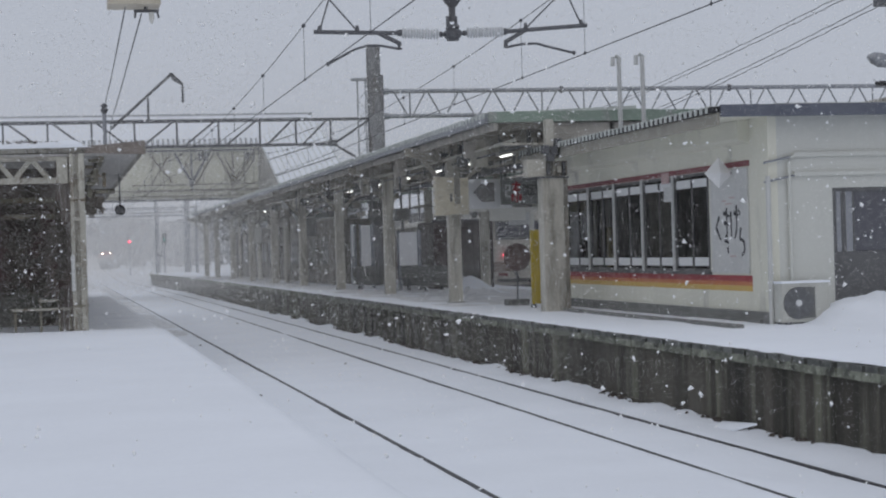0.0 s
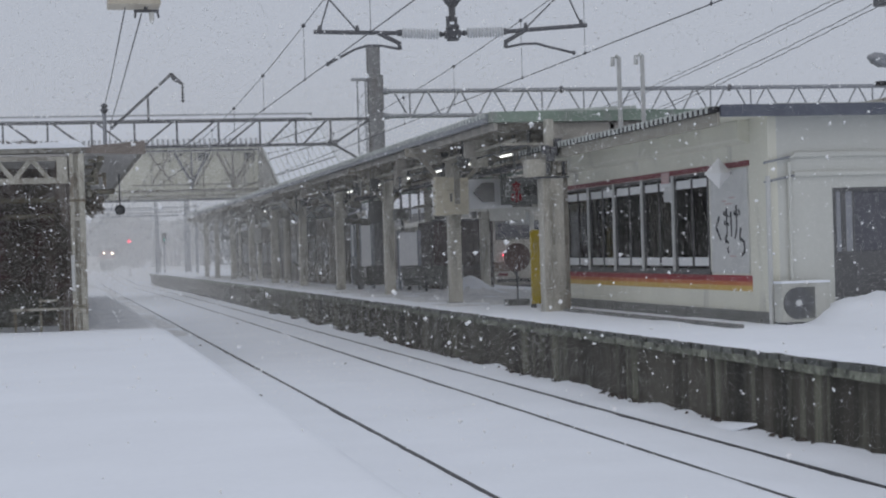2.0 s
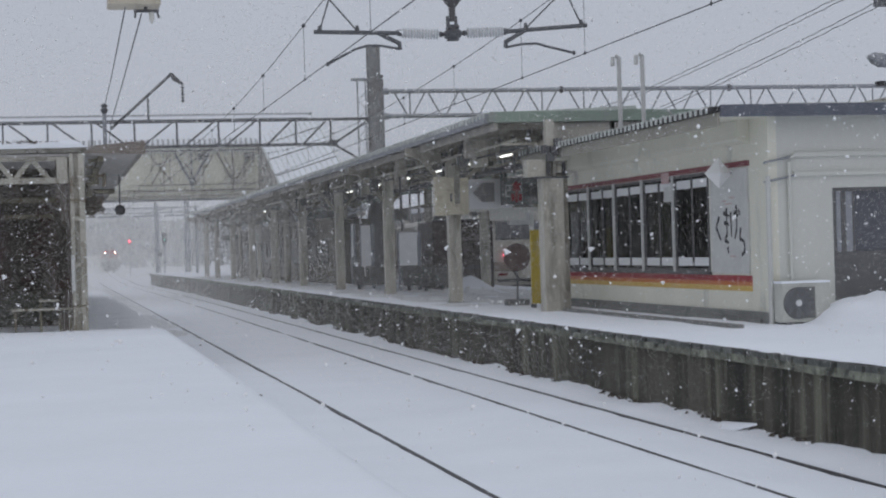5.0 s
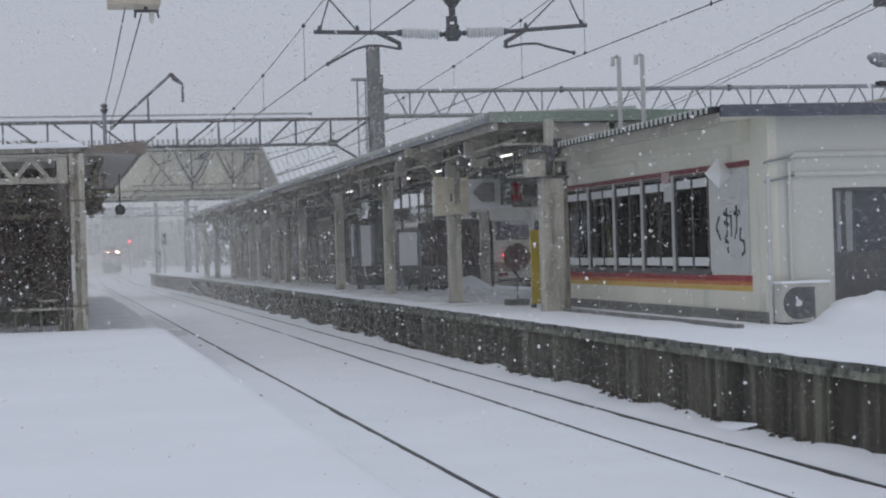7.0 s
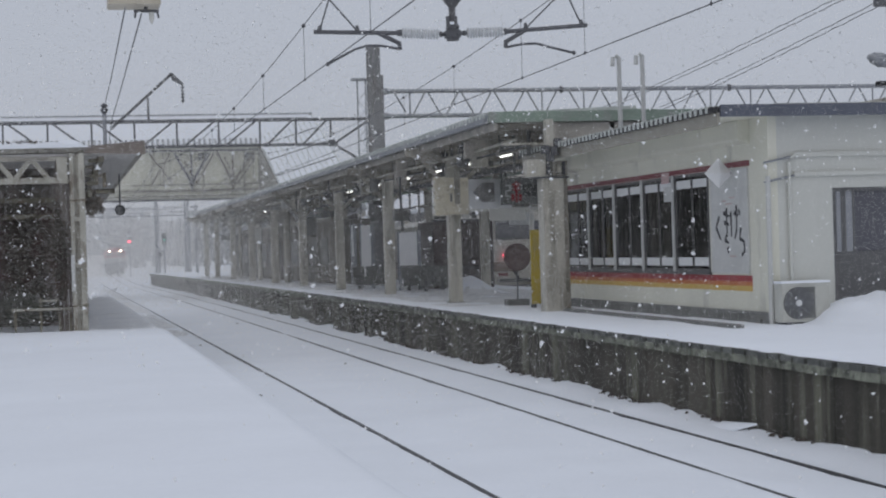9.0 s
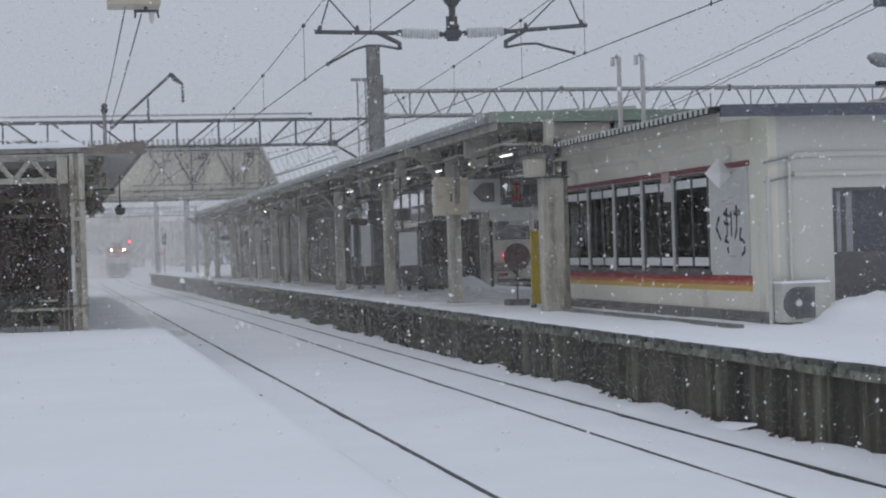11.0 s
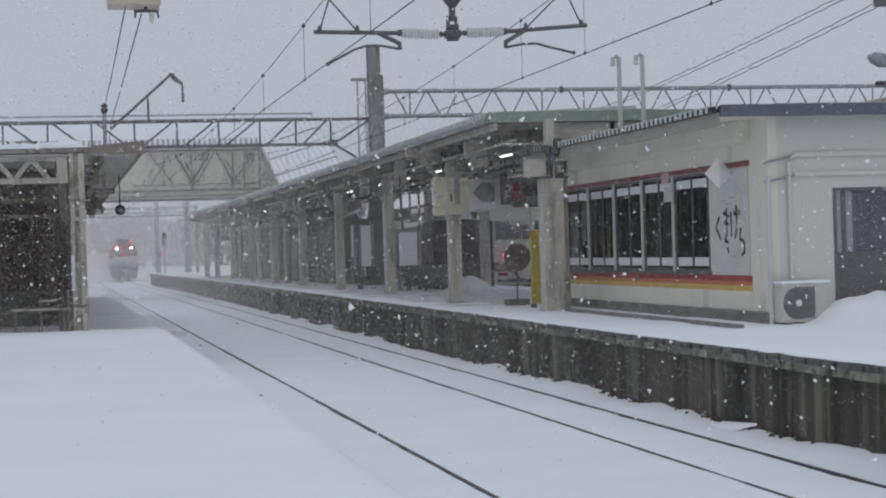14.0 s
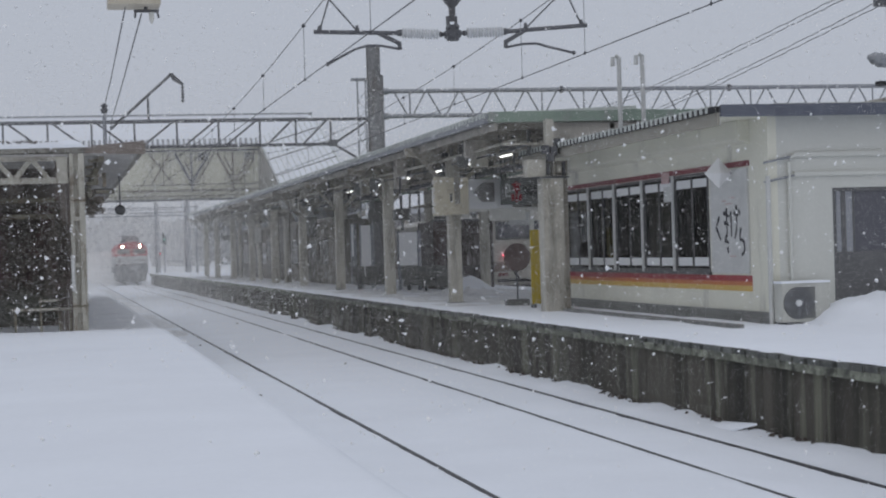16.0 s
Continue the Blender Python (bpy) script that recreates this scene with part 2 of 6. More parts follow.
def prism(bm, outline, y0, y1, axis="y"):
    """Extrudes an outline given as (a, z) pairs along y (or x, or z for (x, y) pairs)."""
    def at(p, d):
        return {"y": (p[0], d, p[1]), "x": (d, p[0], p[1]), "z": (p[0], p[1], d)}[axis]
    a = [bm.verts.new(at(p, y0)) for p in outline]
    b = [bm.verts.new(at(p, y1)) for p in outline]
    n = len(a)
    for k in range(n):
        bm.faces.new((a[k], a[(k + 1) % n], b[(k + 1) % n], b[k]))
    bm.faces.new(a[::-1])
    bm.faces.new(b)
    return bm


def tube(bm, pts, r, n=6):
    """One continuous round bar through the points."""
    pts = [Vector(p) for p in pts]
    rings = []
    for k, p in enumerate(pts):
        d = (pts[min(k + 1, len(pts) - 1)] - pts[max(k - 1, 0)]).normalized()
        side = d.cross(Vector((0.13, 0.21, 0.97)) if abs(d.z) < 0.9 else Vector((0.97, 0.2, 0.1))).normalized()
        up = side.cross(d)
        rings.append([bm.verts.new(p + (side * math.cos(q * math.tau / n) + up * math.sin(q * math.tau / n)) * r) for q in range(n)])
    for a, b in zip(rings, rings[1:]):
        best = min(range(n), key=lambda o: (a[0].co - b[o].co - (a[0].co - b[o].co).project(b[0].co - a[0].co)).length)
        for q in range(n):
            bm.faces.new((a[q], a[(q + 1) % n], b[(q + 1 + best) % n], b[(q + best) % n]))
    bm.faces.new(rings[0][::-1])
    bm.faces.new(rings[-1])
    return bm


def lathe(bm, a, b, profile, n=12):
    """A turned shape along a to b; profile holds (share of the way, radius)."""
    a, b = Vector(a), Vector(b)
    q = (b - a).to_track_quat("Z", "Y")
    rings = [[bm.verts.new(a.lerp(b, s) + q @ Vector((math.cos(k * math.tau / n) * r, math.sin(k * math.tau / n) * r, 0))) for k in range(n)] for s, r in profile]
    for p, o in zip(rings, rings[1:]):
        for k in range(n):
            bm.faces.new((p[k], p[(k + 1) % n], o[(k + 1) % n], o[k]))
    bm.faces.new(rings[0][::-1])
    bm.faces.new(rings[-1])
    return bm


def data_of(name, bm, material, bevel=0.0, smooth=False):
    if bevel:
        bmesh.ops.bevel(bm, geom=[e for e in bm.edges if e.is_manifold and e.calc_face_angle(0) > 0.6], offset=bevel, segments=2, affect="EDGES", profile=0.5)
    bmesh.ops.recalc_face_normals(bm, faces=bm.faces)
    me = bpy.data.meshes.new(name)
    bm.to_mesh(me)
    bm.free()
    me.materials.append(material)
    if smooth:
        me.polygons.foreach_set("use_smooth", [True] * len(me.polygons))
    return me


def part(name, bm, material, parent, label="", bevel=0.0, smooth=False):
    ob = new(name, data_of(name, bm, material, bevel, smooth))
    ob.parent = parent
    if parent is not None:
        ob.matrix_parent_inverse = Matrix.Identity(4)
    if label:
        ob["label"] = label
    return ob


def thing(name, at, label, category, group="", kind=""):
    """An empty at the thing's base. Its parts are given relative to it."""
    ob = new(name)
    ob.location = at
    ob.empty_display_size = 0.2
    return tagged(ob, label, category, group, kind)


def solid(name, bm, material, label, category, group="", kind="", bevel=0.0, smooth=False):
    return tagged(part(name, bm, material, None, "", bevel, smooth), label, category, group, kind)


def shared(name, me, parent, m):
    ob = new(name, me)
    ob.parent = parent
    ob.matrix_basis = m
    return ob


def grid_mesh(name, xs, ys, height, material, smooth=True):
    xs, ys = np.array(xs, float), np.array(ys, float)
    verts = [(x, y, height(x, y)) for y in ys for x in xs]
    w = len(xs)
    faces = [(j * w + i, j * w + i + 1, (j + 1) * w + i + 1, (j + 1) * w + i) for j in range(len(ys) - 1) for i in range(w - 1)]
    me = bpy.data.meshes.new(name)
    me.from_pydata(verts, [], faces)
    me.materials.append(material)
    if smooth:
        me.polygons.foreach_set("use_smooth", [True] * len(me.polygons))
    return me


def nz(x, y, s, seed=0.0):
    return noise.noise(Vector((x * s + seed, y * s - seed, seed * 1.7)))


# the line bends gently to one side, then to the other
BEND_Y = np.arange(-60.0, 2000.0, 2.0)
BEND_X = np.interp(BEND_Y, [-60, 60, 100, 130, 150, 164, 188, 214, 266, 317, 369, 450, 2000], [0, 0, -0.08, -0.3, -0.58, -0.72, -0.4, 0.06, 0.92, 1.72, 2.6, 4.0, 30])
BEND_X = np.convolve(np.pad(BEND_X, 5, mode="edge"), np.ones(11) / 11, mode="valid")


def bend(y):
    return float(np.interp(y, BEND_Y, BEND_X))


TRACK_NEAR, TRACK_FAR = 3.5, 7.13      # centre lines of the two tracks
NEAR_TOP, FAR_TOP = 0.95, 1.06         # platform heights
EDGE_NEAR, EDGE_FAR = 2.12, 8.38


# ---- ground, rails, platforms ----
def steps(*spans):
    out = []
    for a, b, s in spans:
        out += list(np.arange(a, b, s))
    return out


def ground_height(x, y):
    xb = x - bend(y) * min(1.0, max(0.0, (x - 4.0) / 2.5))
    if xb < 1.4 or xb > 8.8:
        return -0.06
    z = -0.003 + 0.012 * nz(x, y, 0.7, 3) + 0.022 * nz(x, y * 0.35, 1.6, 9) + 0.008 * nz(x, y, 5, 5)
    # wind packs the snow up against both platform walls
    if xb > 7.9:
        z += (xb - 7.9) * (0.04 + 0.26 * max(0.0, nz(0, y, 0.45, 2)) + 0.06 * nz(0, y, 1.7, 6) + 0.05 * nz(0, y, 4.1, 6))
    if xb < 3.3:
        z += (3.3 - xb) * 0.22
    # a furrow is kept open along each rail, its depth fitted to the camera's view
    for rail in (TRACK_NEAR - 0.55, TRACK_NEAR + 0.55, TRACK_FAR - 0.55, TRACK_FAR + 0.55):
        d = abs(xb - rail)
        if d < 0.1 and rail > 3.5:
            low = (0.008 if 6.2 < rail < 7.0 else 0.012) - 0.012 * nz(rail * 3, y * 0.5, 0.22, 4) - 0.006 * nz(rail, y, 1.3, 3)
            if rail < 4.5:
                low += 0.012 * math.exp(-((y - 40.0) / 6.0) ** 2) - 0.016 * math.exp(-((y - 29.5) / 4.0) ** 2) - 0.008 * math.exp(-((y - 24.0) / 3.0) ** 2)
                low = max(low, 0.003) if y < 34 else low
            elif 6.2 < rail < 7.0:
                low += 0.014 * math.exp(-((y - 39.0) / 7.0) ** 2) - 0.014 * math.exp(-((y - 53.5) / 2.0) ** 2)
                low = min(max(low, 0.003), 0.007) if y < 34 else low
            z = min(z, z * d / 0.1 - low * (1 - d / 0.1))
    return z


gx = [-900, -300, -100, -40, -15, 0, 1.2] + steps((1.5, 3.2, 0.17), (3.2, 8.9, 0.075)) + [9.5, 12, 20, 40, 100, 300, 900]
for rail in (4.05, 6.58, 7.68):
    gx += [rail + q for q in (-0.1, -0.05, -0.03, -0.012, 0.0, 0.012, 0.03, 0.05, 0.1)]
gx = sorted(g for g in set(gx))
gy = [-300, -100, -30, -5] + steps((4, 40, 0.16), (40, 80, 0.3), (80, 180, 1.0), (180, 420, 6.0)) + [500, 700, 1000, 1500, 2500]
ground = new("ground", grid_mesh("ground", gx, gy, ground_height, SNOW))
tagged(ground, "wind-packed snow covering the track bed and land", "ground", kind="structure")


def rail_mesh(x, y0, y1, follow=1.0):
    bm = bmesh.new()
    ys = steps((y0, 60, 2.0), (60, y1, 5.0)) + [y1]
    prof = ((-0.032, 0.0), (0.032, 0.0), (0.032, -0.035), (0.01, -0.045), (0.01, -0.12), (-0.01, -0.12), (-0.01, -0.045), (-0.032, -0.035))
    rings = [[bm.verts.new((x + bend(y) * (follow if y < 200 else 1.0) + a, y, b)) for a, b in prof] for y in ys]
    for p, q in zip(rings, rings[1:]):
        for k in range(8):
            bm.faces.new((p[k], p[(k + 1) % 8], q[(k + 1) % 8], q[k]))
    return bm


for centre, what in ((TRACK_NEAR, "beside the low snowy platform"), (TRACK_FAR, "beside the island platform")):
    track = thing("railway_track", (0, 0, 0), "snow-buried narrow railway track " + what, "track", "tracks", "structure")
    for side in (-0.55, 0.55):
        part("rail", rail_mesh(centre + side, -20, 420 if centre > 5 else 180, 1.0 if centre > 5 else 0.0), RAIL, track)
track = thing("railway_track", (0, 0, 0), "snow-buried siding track behind the island platform", "track", "tracks", "structure")
for side in (-0.55, 0.55):
    part("rail", rail_mesh(16.95 + side, 20, 200), RAIL, track)


# stones and dry tufts that break the snow beside the near rail
random.seed(5)
for k, (sx, sy, sz) in enumerate(((3.25, 32.3, 0.05), (3.28, 30.5, 0.04), (3.35, 47.7, 0.05), (3.71, 49.0, 0.05), (6.09, 63.3, 0.06), (5.99, 38.4, 0.03))):
    bm = bmesh.new()
    bmesh.ops.create_icosphere(bm, subdivisions=2, radius=1)
    for v in bm.verts:
        v.co *= 1 + 0.3 * noise.noise(v.co * 1.6 + Vector((k, 0, 0)))
    bmesh.ops.scale(bm, vec=(sz, sz * 2.2, 0.02), verts=bm.verts)
    bmesh.ops.translate(bm, vec=(sx, sy, ground_height(sx, sy) + 0.004), verts=bm.verts)
    solid("ballast_stone", bm, CONCRETE, "grey ballast stone poking out of the snow", "stone", "ballast stones")

# near platform
near = thing("platform_near", (0, 0, 0), "low concrete railway platform under deep fresh snow", "platform", kind="structure")
bm = bmesh.new()
ys = steps((-20, 160, 5.0)) + [160]
rows = [[bm.verts.new((x, y, z)) for x, z in ((-12, -0.3), (EDGE_NEAR - 0.06, -0.3), (EDGE_NEAR - 0.06, NEAR_TOP - 0.38), (-12, NEAR_TOP - 0.38))] for y in ys]
for p, q in zip(rows, rows[1:]):
    for k in range(4):
        bm.faces.new((p[k], p[(k + 1) % 4], q[(k + 1) % 4], q[k]))
bm.faces.new(rows[0][::-1])
bm.faces.new(rows[-1])
part("platform_body", bm, CONCRETE, near)


def near_snow(x, y):
    z = NEAR_TOP + 0.03 * nz(x, y, 0.25, 4) + 0.012 * nz(x, y, 0.9, 7)
    if y > 38.0:
        z -= 0.07 * min(1.0, (y - 38.0) / 0.9)
    if x > 1.7:
        z -= 0.13 * ((x - 1.7) / 0.28) ** 2.2
    return z


nx = [-12, -8, -5, -3.5, -2.5] + steps((-2, 1.2, 0.25), (1.2, 1.9, 0.1)) + [1.9, 1.94, 1.98, 2.0, 2.05, 2.12, 2.2, 2.3, 2.42, 2.6]
ny = [-20, -8, 0] + steps((3, 37, 0.5), (37, 39.2, 0.1)) + [39.2]


def lip(x, y):
    if x < 1.979:
        return near_snow(x, y)
    # the snow curls over the edge and banks up against the wall
    s = min(1.0, (x - 1.979) / 0.55)
    return (near_snow(1.97, y) - 0.03) * (1 - s) ** 1.6 - 0.06 * s


def widen(y):
    """How far the snow edge stands out from the drawn line, fitted to the camera's view."""
    return 0.155 + 0.0055 * (min(max(y, 12.0), 40.0) - 12.0)


def widened(me):
    for v in me.vertices:
        v.co.x += widen(v.co.y) * min(1.0, max(0.0, (v.co.x - 0.5) / 0.8))
    return me


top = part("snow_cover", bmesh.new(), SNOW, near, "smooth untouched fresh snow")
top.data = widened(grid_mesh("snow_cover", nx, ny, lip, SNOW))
sheltered = part("trodden_snow", bmesh.new(), SHELTER_SNOW, near, "thin trodden snow under the canopy, lightened against the roof's shade")
sheltered.data = widened(grid_mesh("trodden_snow", [-12, -5, -2, 0, 0.5, 1.0, 1.5, 1.75, 1.9, 1.98, 2.05, 2.12, 2.2, 2.3, 2.42, 2.6], steps((39.2, 160, 2.0)) + [160], lambda x, y: lip(x, y) - 0.004, SHELTER_SNOW))

# grey strip of snow between the shelter and the near track
strip = new("grey_snow_strip", grid_mesh("grey_snow_strip", steps((2.6, 3.9, 0.1)) + [3.92], steps((36, 70, 0.2), (70, 150, 2.0)), lambda x, y: ground_height(x, y) + 0.012 - 0.03 * max(0.0, abs(x - 3.25) - 0.5) - 0.0016 * max(0.0, 60 - y) + 0.03 * nz(x, y * 0.3, 1.1, 12), OLD_SNOW))
tagged(strip, "grey snow between the shelter and the track", "snow", kind="structure")

# island platform: body, a wall of stained vertical boards, coping blocks, snow
far = thing("platform_far", (0, 0, 0), "island platform with stained wall under snow", "platform", kind="structure")
bm = bmesh.new()
ys = steps((2, 157, 5.0)) + [157]
rows = [[bm.verts.new((x + bend(y), y, z)) for x, z in ((EDGE_FAR + 0.1, -0.3), (15.2, -0.3), (15.2, FAR_TOP - 0.07), (EDGE_FAR + 0.1, FAR_TOP - 0.07))] for y in ys]
for p, q in zip(rows, rows[1:]):
    for k in range(4):
        bm.faces.new((p[k], p[(k + 1) % 4], q[(k + 1) % 4], q[k]))
bm.faces.new(rows[0][::-1])
bm.faces.new(rows[-1])
part("platform_body", bm, WALL_DARK, far)


def heap(x, y, cx, cy, rx, ry, h):
    d = ((x - cx) / rx) ** 2 + ((y - cy) / ry) ** 2
    return h * math.exp(-d * 1.4)


def far_snow(x, y):
    xb = x - bend(y)
    z = FAR_TOP - 0.005 + 0.02 * nz(x, y, 0.5, 8) + 0.012 * nz(x, y, 1.8, 1)
    z += heap(x, y, 13.15, 25.1, 1.35, 1.7, 0.07) * (1 + 0.25 * nz(x, y, 1.4, 2))
    side = (12.46 - x) / 0.78 if x < 12.46 else (x - 12.46) / 3.5
    z += 0.41 * math.exp(-1.4 * side ** 4 - 1.1 * ((y - 26.4) / 1.3) ** 2) * (1 + 0.14 * nz(x, y, 2.6, 2) + 0.12 * nz(x, y, 7, 5) + 0.05 * nz(x, y, 15, 3))
    z += heap(x, y, 12.0, 52.5, 0.62, 2.0, 0.52) + heap(x, y, 13.6, 66, 1.2, 3, 0.5)
    if xb < EDGE_FAR + 0.2:
        z -= 0.05 * ((EDGE_FAR + 0.2 - xb) / 0.2) ** 2
    return z


fx = [0, 0.05, 0.12, 0.2, 0.35] + steps((0.6, 3.2, 0.22), (3.2, 5.6, 0.08), (5.6, 6.7, 0.22)) + [6.82]
fy = [2, 8] + steps((12, 25, 0.25), (25, 27.5, 0.08), (27.5, 42, 0.25), (42, 80, 0.5), (80, 157, 2.0)) + [157]
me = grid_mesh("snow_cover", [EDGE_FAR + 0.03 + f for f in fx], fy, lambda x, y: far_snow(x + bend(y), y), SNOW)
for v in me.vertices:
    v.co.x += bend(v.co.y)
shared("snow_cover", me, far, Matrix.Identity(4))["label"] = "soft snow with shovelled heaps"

me = grid_mesh("trodden_snow", steps((8.75, 14.0, 0.25)) + [14.0], steps((39, 80, 0.5), (80, 118, 2.0)), lambda x, y: far_snow(x + bend(y), y) + 0.008 + 0.035 * nz(x * 1.5, y * 0.6, 0.9, 14) - 0.05 * max(0.0, 9.15 - x) - 0.03 * max(0.0, 41 - y) - 0.05 * max(0.0, far_snow(x + bend(y), y) - FAR_TOP - 0.1), OLD_SNOW)
for v in me.vertices:
    v.co.x += bend(v.co.y)
shared("trodden_snow", me, far, Matrix.Identity(4))["label"] = "grey trodden snow under the canopy"

# coping blocks along the edge
random.seed(8)
coping_short = data_of("coping_block", box(bmesh.new(), -0.015, 0.3, 0.006, 0.376, -0.17, -0.07), COPING, bevel=0.012)
coping_long = data_of("coping_block", box(bmesh.new(), -0.015, 0.3, 0.012, 0.988, -0.155, 0.0), COPING, bevel=0.012)
edge_mesh = data_of("edge_tile", box(bmesh.new(), -0.03, 0.3, 0.03, 0.352, -0.066, 0.0), SHADE_TILE, bevel=0.01)
y = 11.0
while y < 156.5:
    near_part = y < 62
    x, z = EDGE_FAR + bend(y) + random.uniform(-0.01, 0.008), FAR_TOP - 0.035 + random.uniform(-0.006, 0.004)
    shared("coping_block", coping_short if near_part else coping_long, far, pose(x, y, z, 0, 0, random.uniform(-0.4, 0.4)))
    if near_part:
        shared("edge_tile", edge_mesh, far, pose(x + random.uniform(-0.012, 0.012), y, z + random.uniform(-0.006, 0.0), 0, 0, random.uniform(-0.8, 0.8)))
    y += 0.382 if near_part else 1.0
# stained upright wall boards between slim ribs
board_meshes = [data_of("wall_board", box(bmesh.new(), 0, 0.08, 0.0, w - 0.0015, -0.3, FAR_TOP - 0.17), WALL_BOARD) for w in (0.62, 0.28, 0.9)]
y, k = 11.0, 0
while y < 100.0:
    w = (0.62, 0.28, 0.9)[k % 3]
    shared("wall_board", board_meshes[k % 3], far, pose(EDGE_FAR + 0.045 + bend(y) + random.choice((-0.006, 0.0, 0.0, 0.006)), y, 0))
    y += w
    k += 1

# dark rubble along the wall's foot, half under the snow
rng = np.random.default_rng(31)
bm = bmesh.new()
for k in range(760):
    y = 13.0 + 60.0 * rng.random() ** 1.5
    r = 0.018 + 0.03 * rng.random() ** 2
    x = EDGE_FAR + 0.03 - 0.1 * rng.random() ** 2
    top = bmesh.ops.create_icosphere(bm, subdivisions=1, radius=r, matrix=Matrix.Translation((x + bend(y), y, 0.01 + 0.045 * rng.random())))
    for v in top["verts"]:
        v.co += Vector(rng.normal(0, r * 0.18, 3).tolist())
rub = part("rubble", bm, RUBBLE, far, "dark wet rubble at the wall's foot")
rub["kind"] = "stuff"

# a crust of snow that leans against the wall
bm = bmesh.new()
crust = [bm.verts.new(p) for p in ((8.37, 21.0, 0.135), (8.2, 21.4, 0.03), (8.15, 22.6, -0.01), (8.4, 22.6, 0.03))]
under = [bm.verts.new(p.co - Vector((0, 0, 0.025))) for p in crust]
bm.faces.new(crust)
bm.faces.new(under[::-1])
for k in range(4):
    bm.faces.new((crust[k], under[k], under[(k + 1) % 4], crust[(k + 1) % 4]))
solid("snow_crust", bm, SNOW, "thin crust of snow leaning against the platform wall", "snow")

# woods added behind the falling snow as a backdrop that dims the haze
rng = np.random.default_rng(33)
count = 9000
px = rng.uniform(-70, 190, count)
crown = 11.0 + 0.9 * np.sin(px * 0.13) + 0.6 * np.sin(px * 0.41 + 1)
pz = crown * rng.random(count) ** 0.7
py = 440 + rng.uniform(0, 40, count)
vv, ff = [], []
for k in range(count):
    c = np.array((px[k], py[k], pz[k]))
    base = len(vv)
    for q in range(4):
        vv.append(tuple(c + rng.normal(0, 1.0, 3)))
    ff += [(base, base + 1, base + 2), (base, base + 2, base + 3)]
me = bpy.data.meshes.new("woods_backdrop")
me.from_pydata(vv, [], ff)
me.materials.append(HAZE_WOODS)
tagged(new("woods_backdrop", me), "added backdrop of woods in the tone of the far haze", "woods", kind="stuff")

# parked overhead: contact and messenger wires
def wire_line(name, pts, r, label, group, mat_=WIRE, n=5):
    bm = bmesh.new()
    tube(bm, pts, r, n)
    return solid(name, bm, mat_, label, "wire", group)


def catenary(x, z_contact, z_mess_at, sag, first, gap):
    th = thing("overhead_line", (0, 0, 0), "thin electric contact wire with messenger wire and droppers", "overhead wire", "overhead lines")
    spans = [(-19.0, 24.5), (24.5, 68.0), (68.0, 111.5), (111.5, 155.0), (155.0, 200.0)]
    bm = bmesh.new()
    tube(bm, [(x + bend(y), y, z_contact) for y in steps((-19, 200, 3.0))], 0.008, 5)
    part("contact_wire", bm, WIRE, th)
    bm = bmesh.new()
    bd = []
    for a, b in spans:
        m = [(y, z_mess_at - sag * ((y - a) / (b - a)) * (1 - (y - a) / (b - a))) for y in np.linspace(a, b, 15)]
        tube(bm, [(x + bend(y) * 0.9, y, z) for y, z in m], 0.007, 5)
        y = a + first - 24.5
        while y < b:
            s = (y - a) / (b - a)
            bd.append((y, z_mess_at - sag * s * (1 - s)))
            y += gap
    part("messenger_wire", bm, WIRE, th)
    for y, z in bd:
        if 8 < y < 120 and z > z_contact + 0.05:
            bm = bmesh.new()
            rod(bm, (x + bend(y), y, z_contact), (x + bend(y), y, z), 0.004, n=4)
            lathe(bm, (x + bend(y), y, z - 0.03), (x + bend(y), y, z + 0.03), ((0, 0.012), (0.5, 0.034), (1, 0.012)), 8)
            lathe(bm, (x + bend(y), y, z_contact - 0.02), (x + bend(y), y, z_contact + 0.03), ((0, 0.01), (0.5, 0.02), (1, 0.008)), 6)
            part("dropper", bm, WIRE, th)
    return th


catenary(3.65, 4.95, 5.83, 2.0, 26.46, 5.4)
catenary(7.33, 5.08, 6.17, 2.45, 27.89, 5.0)


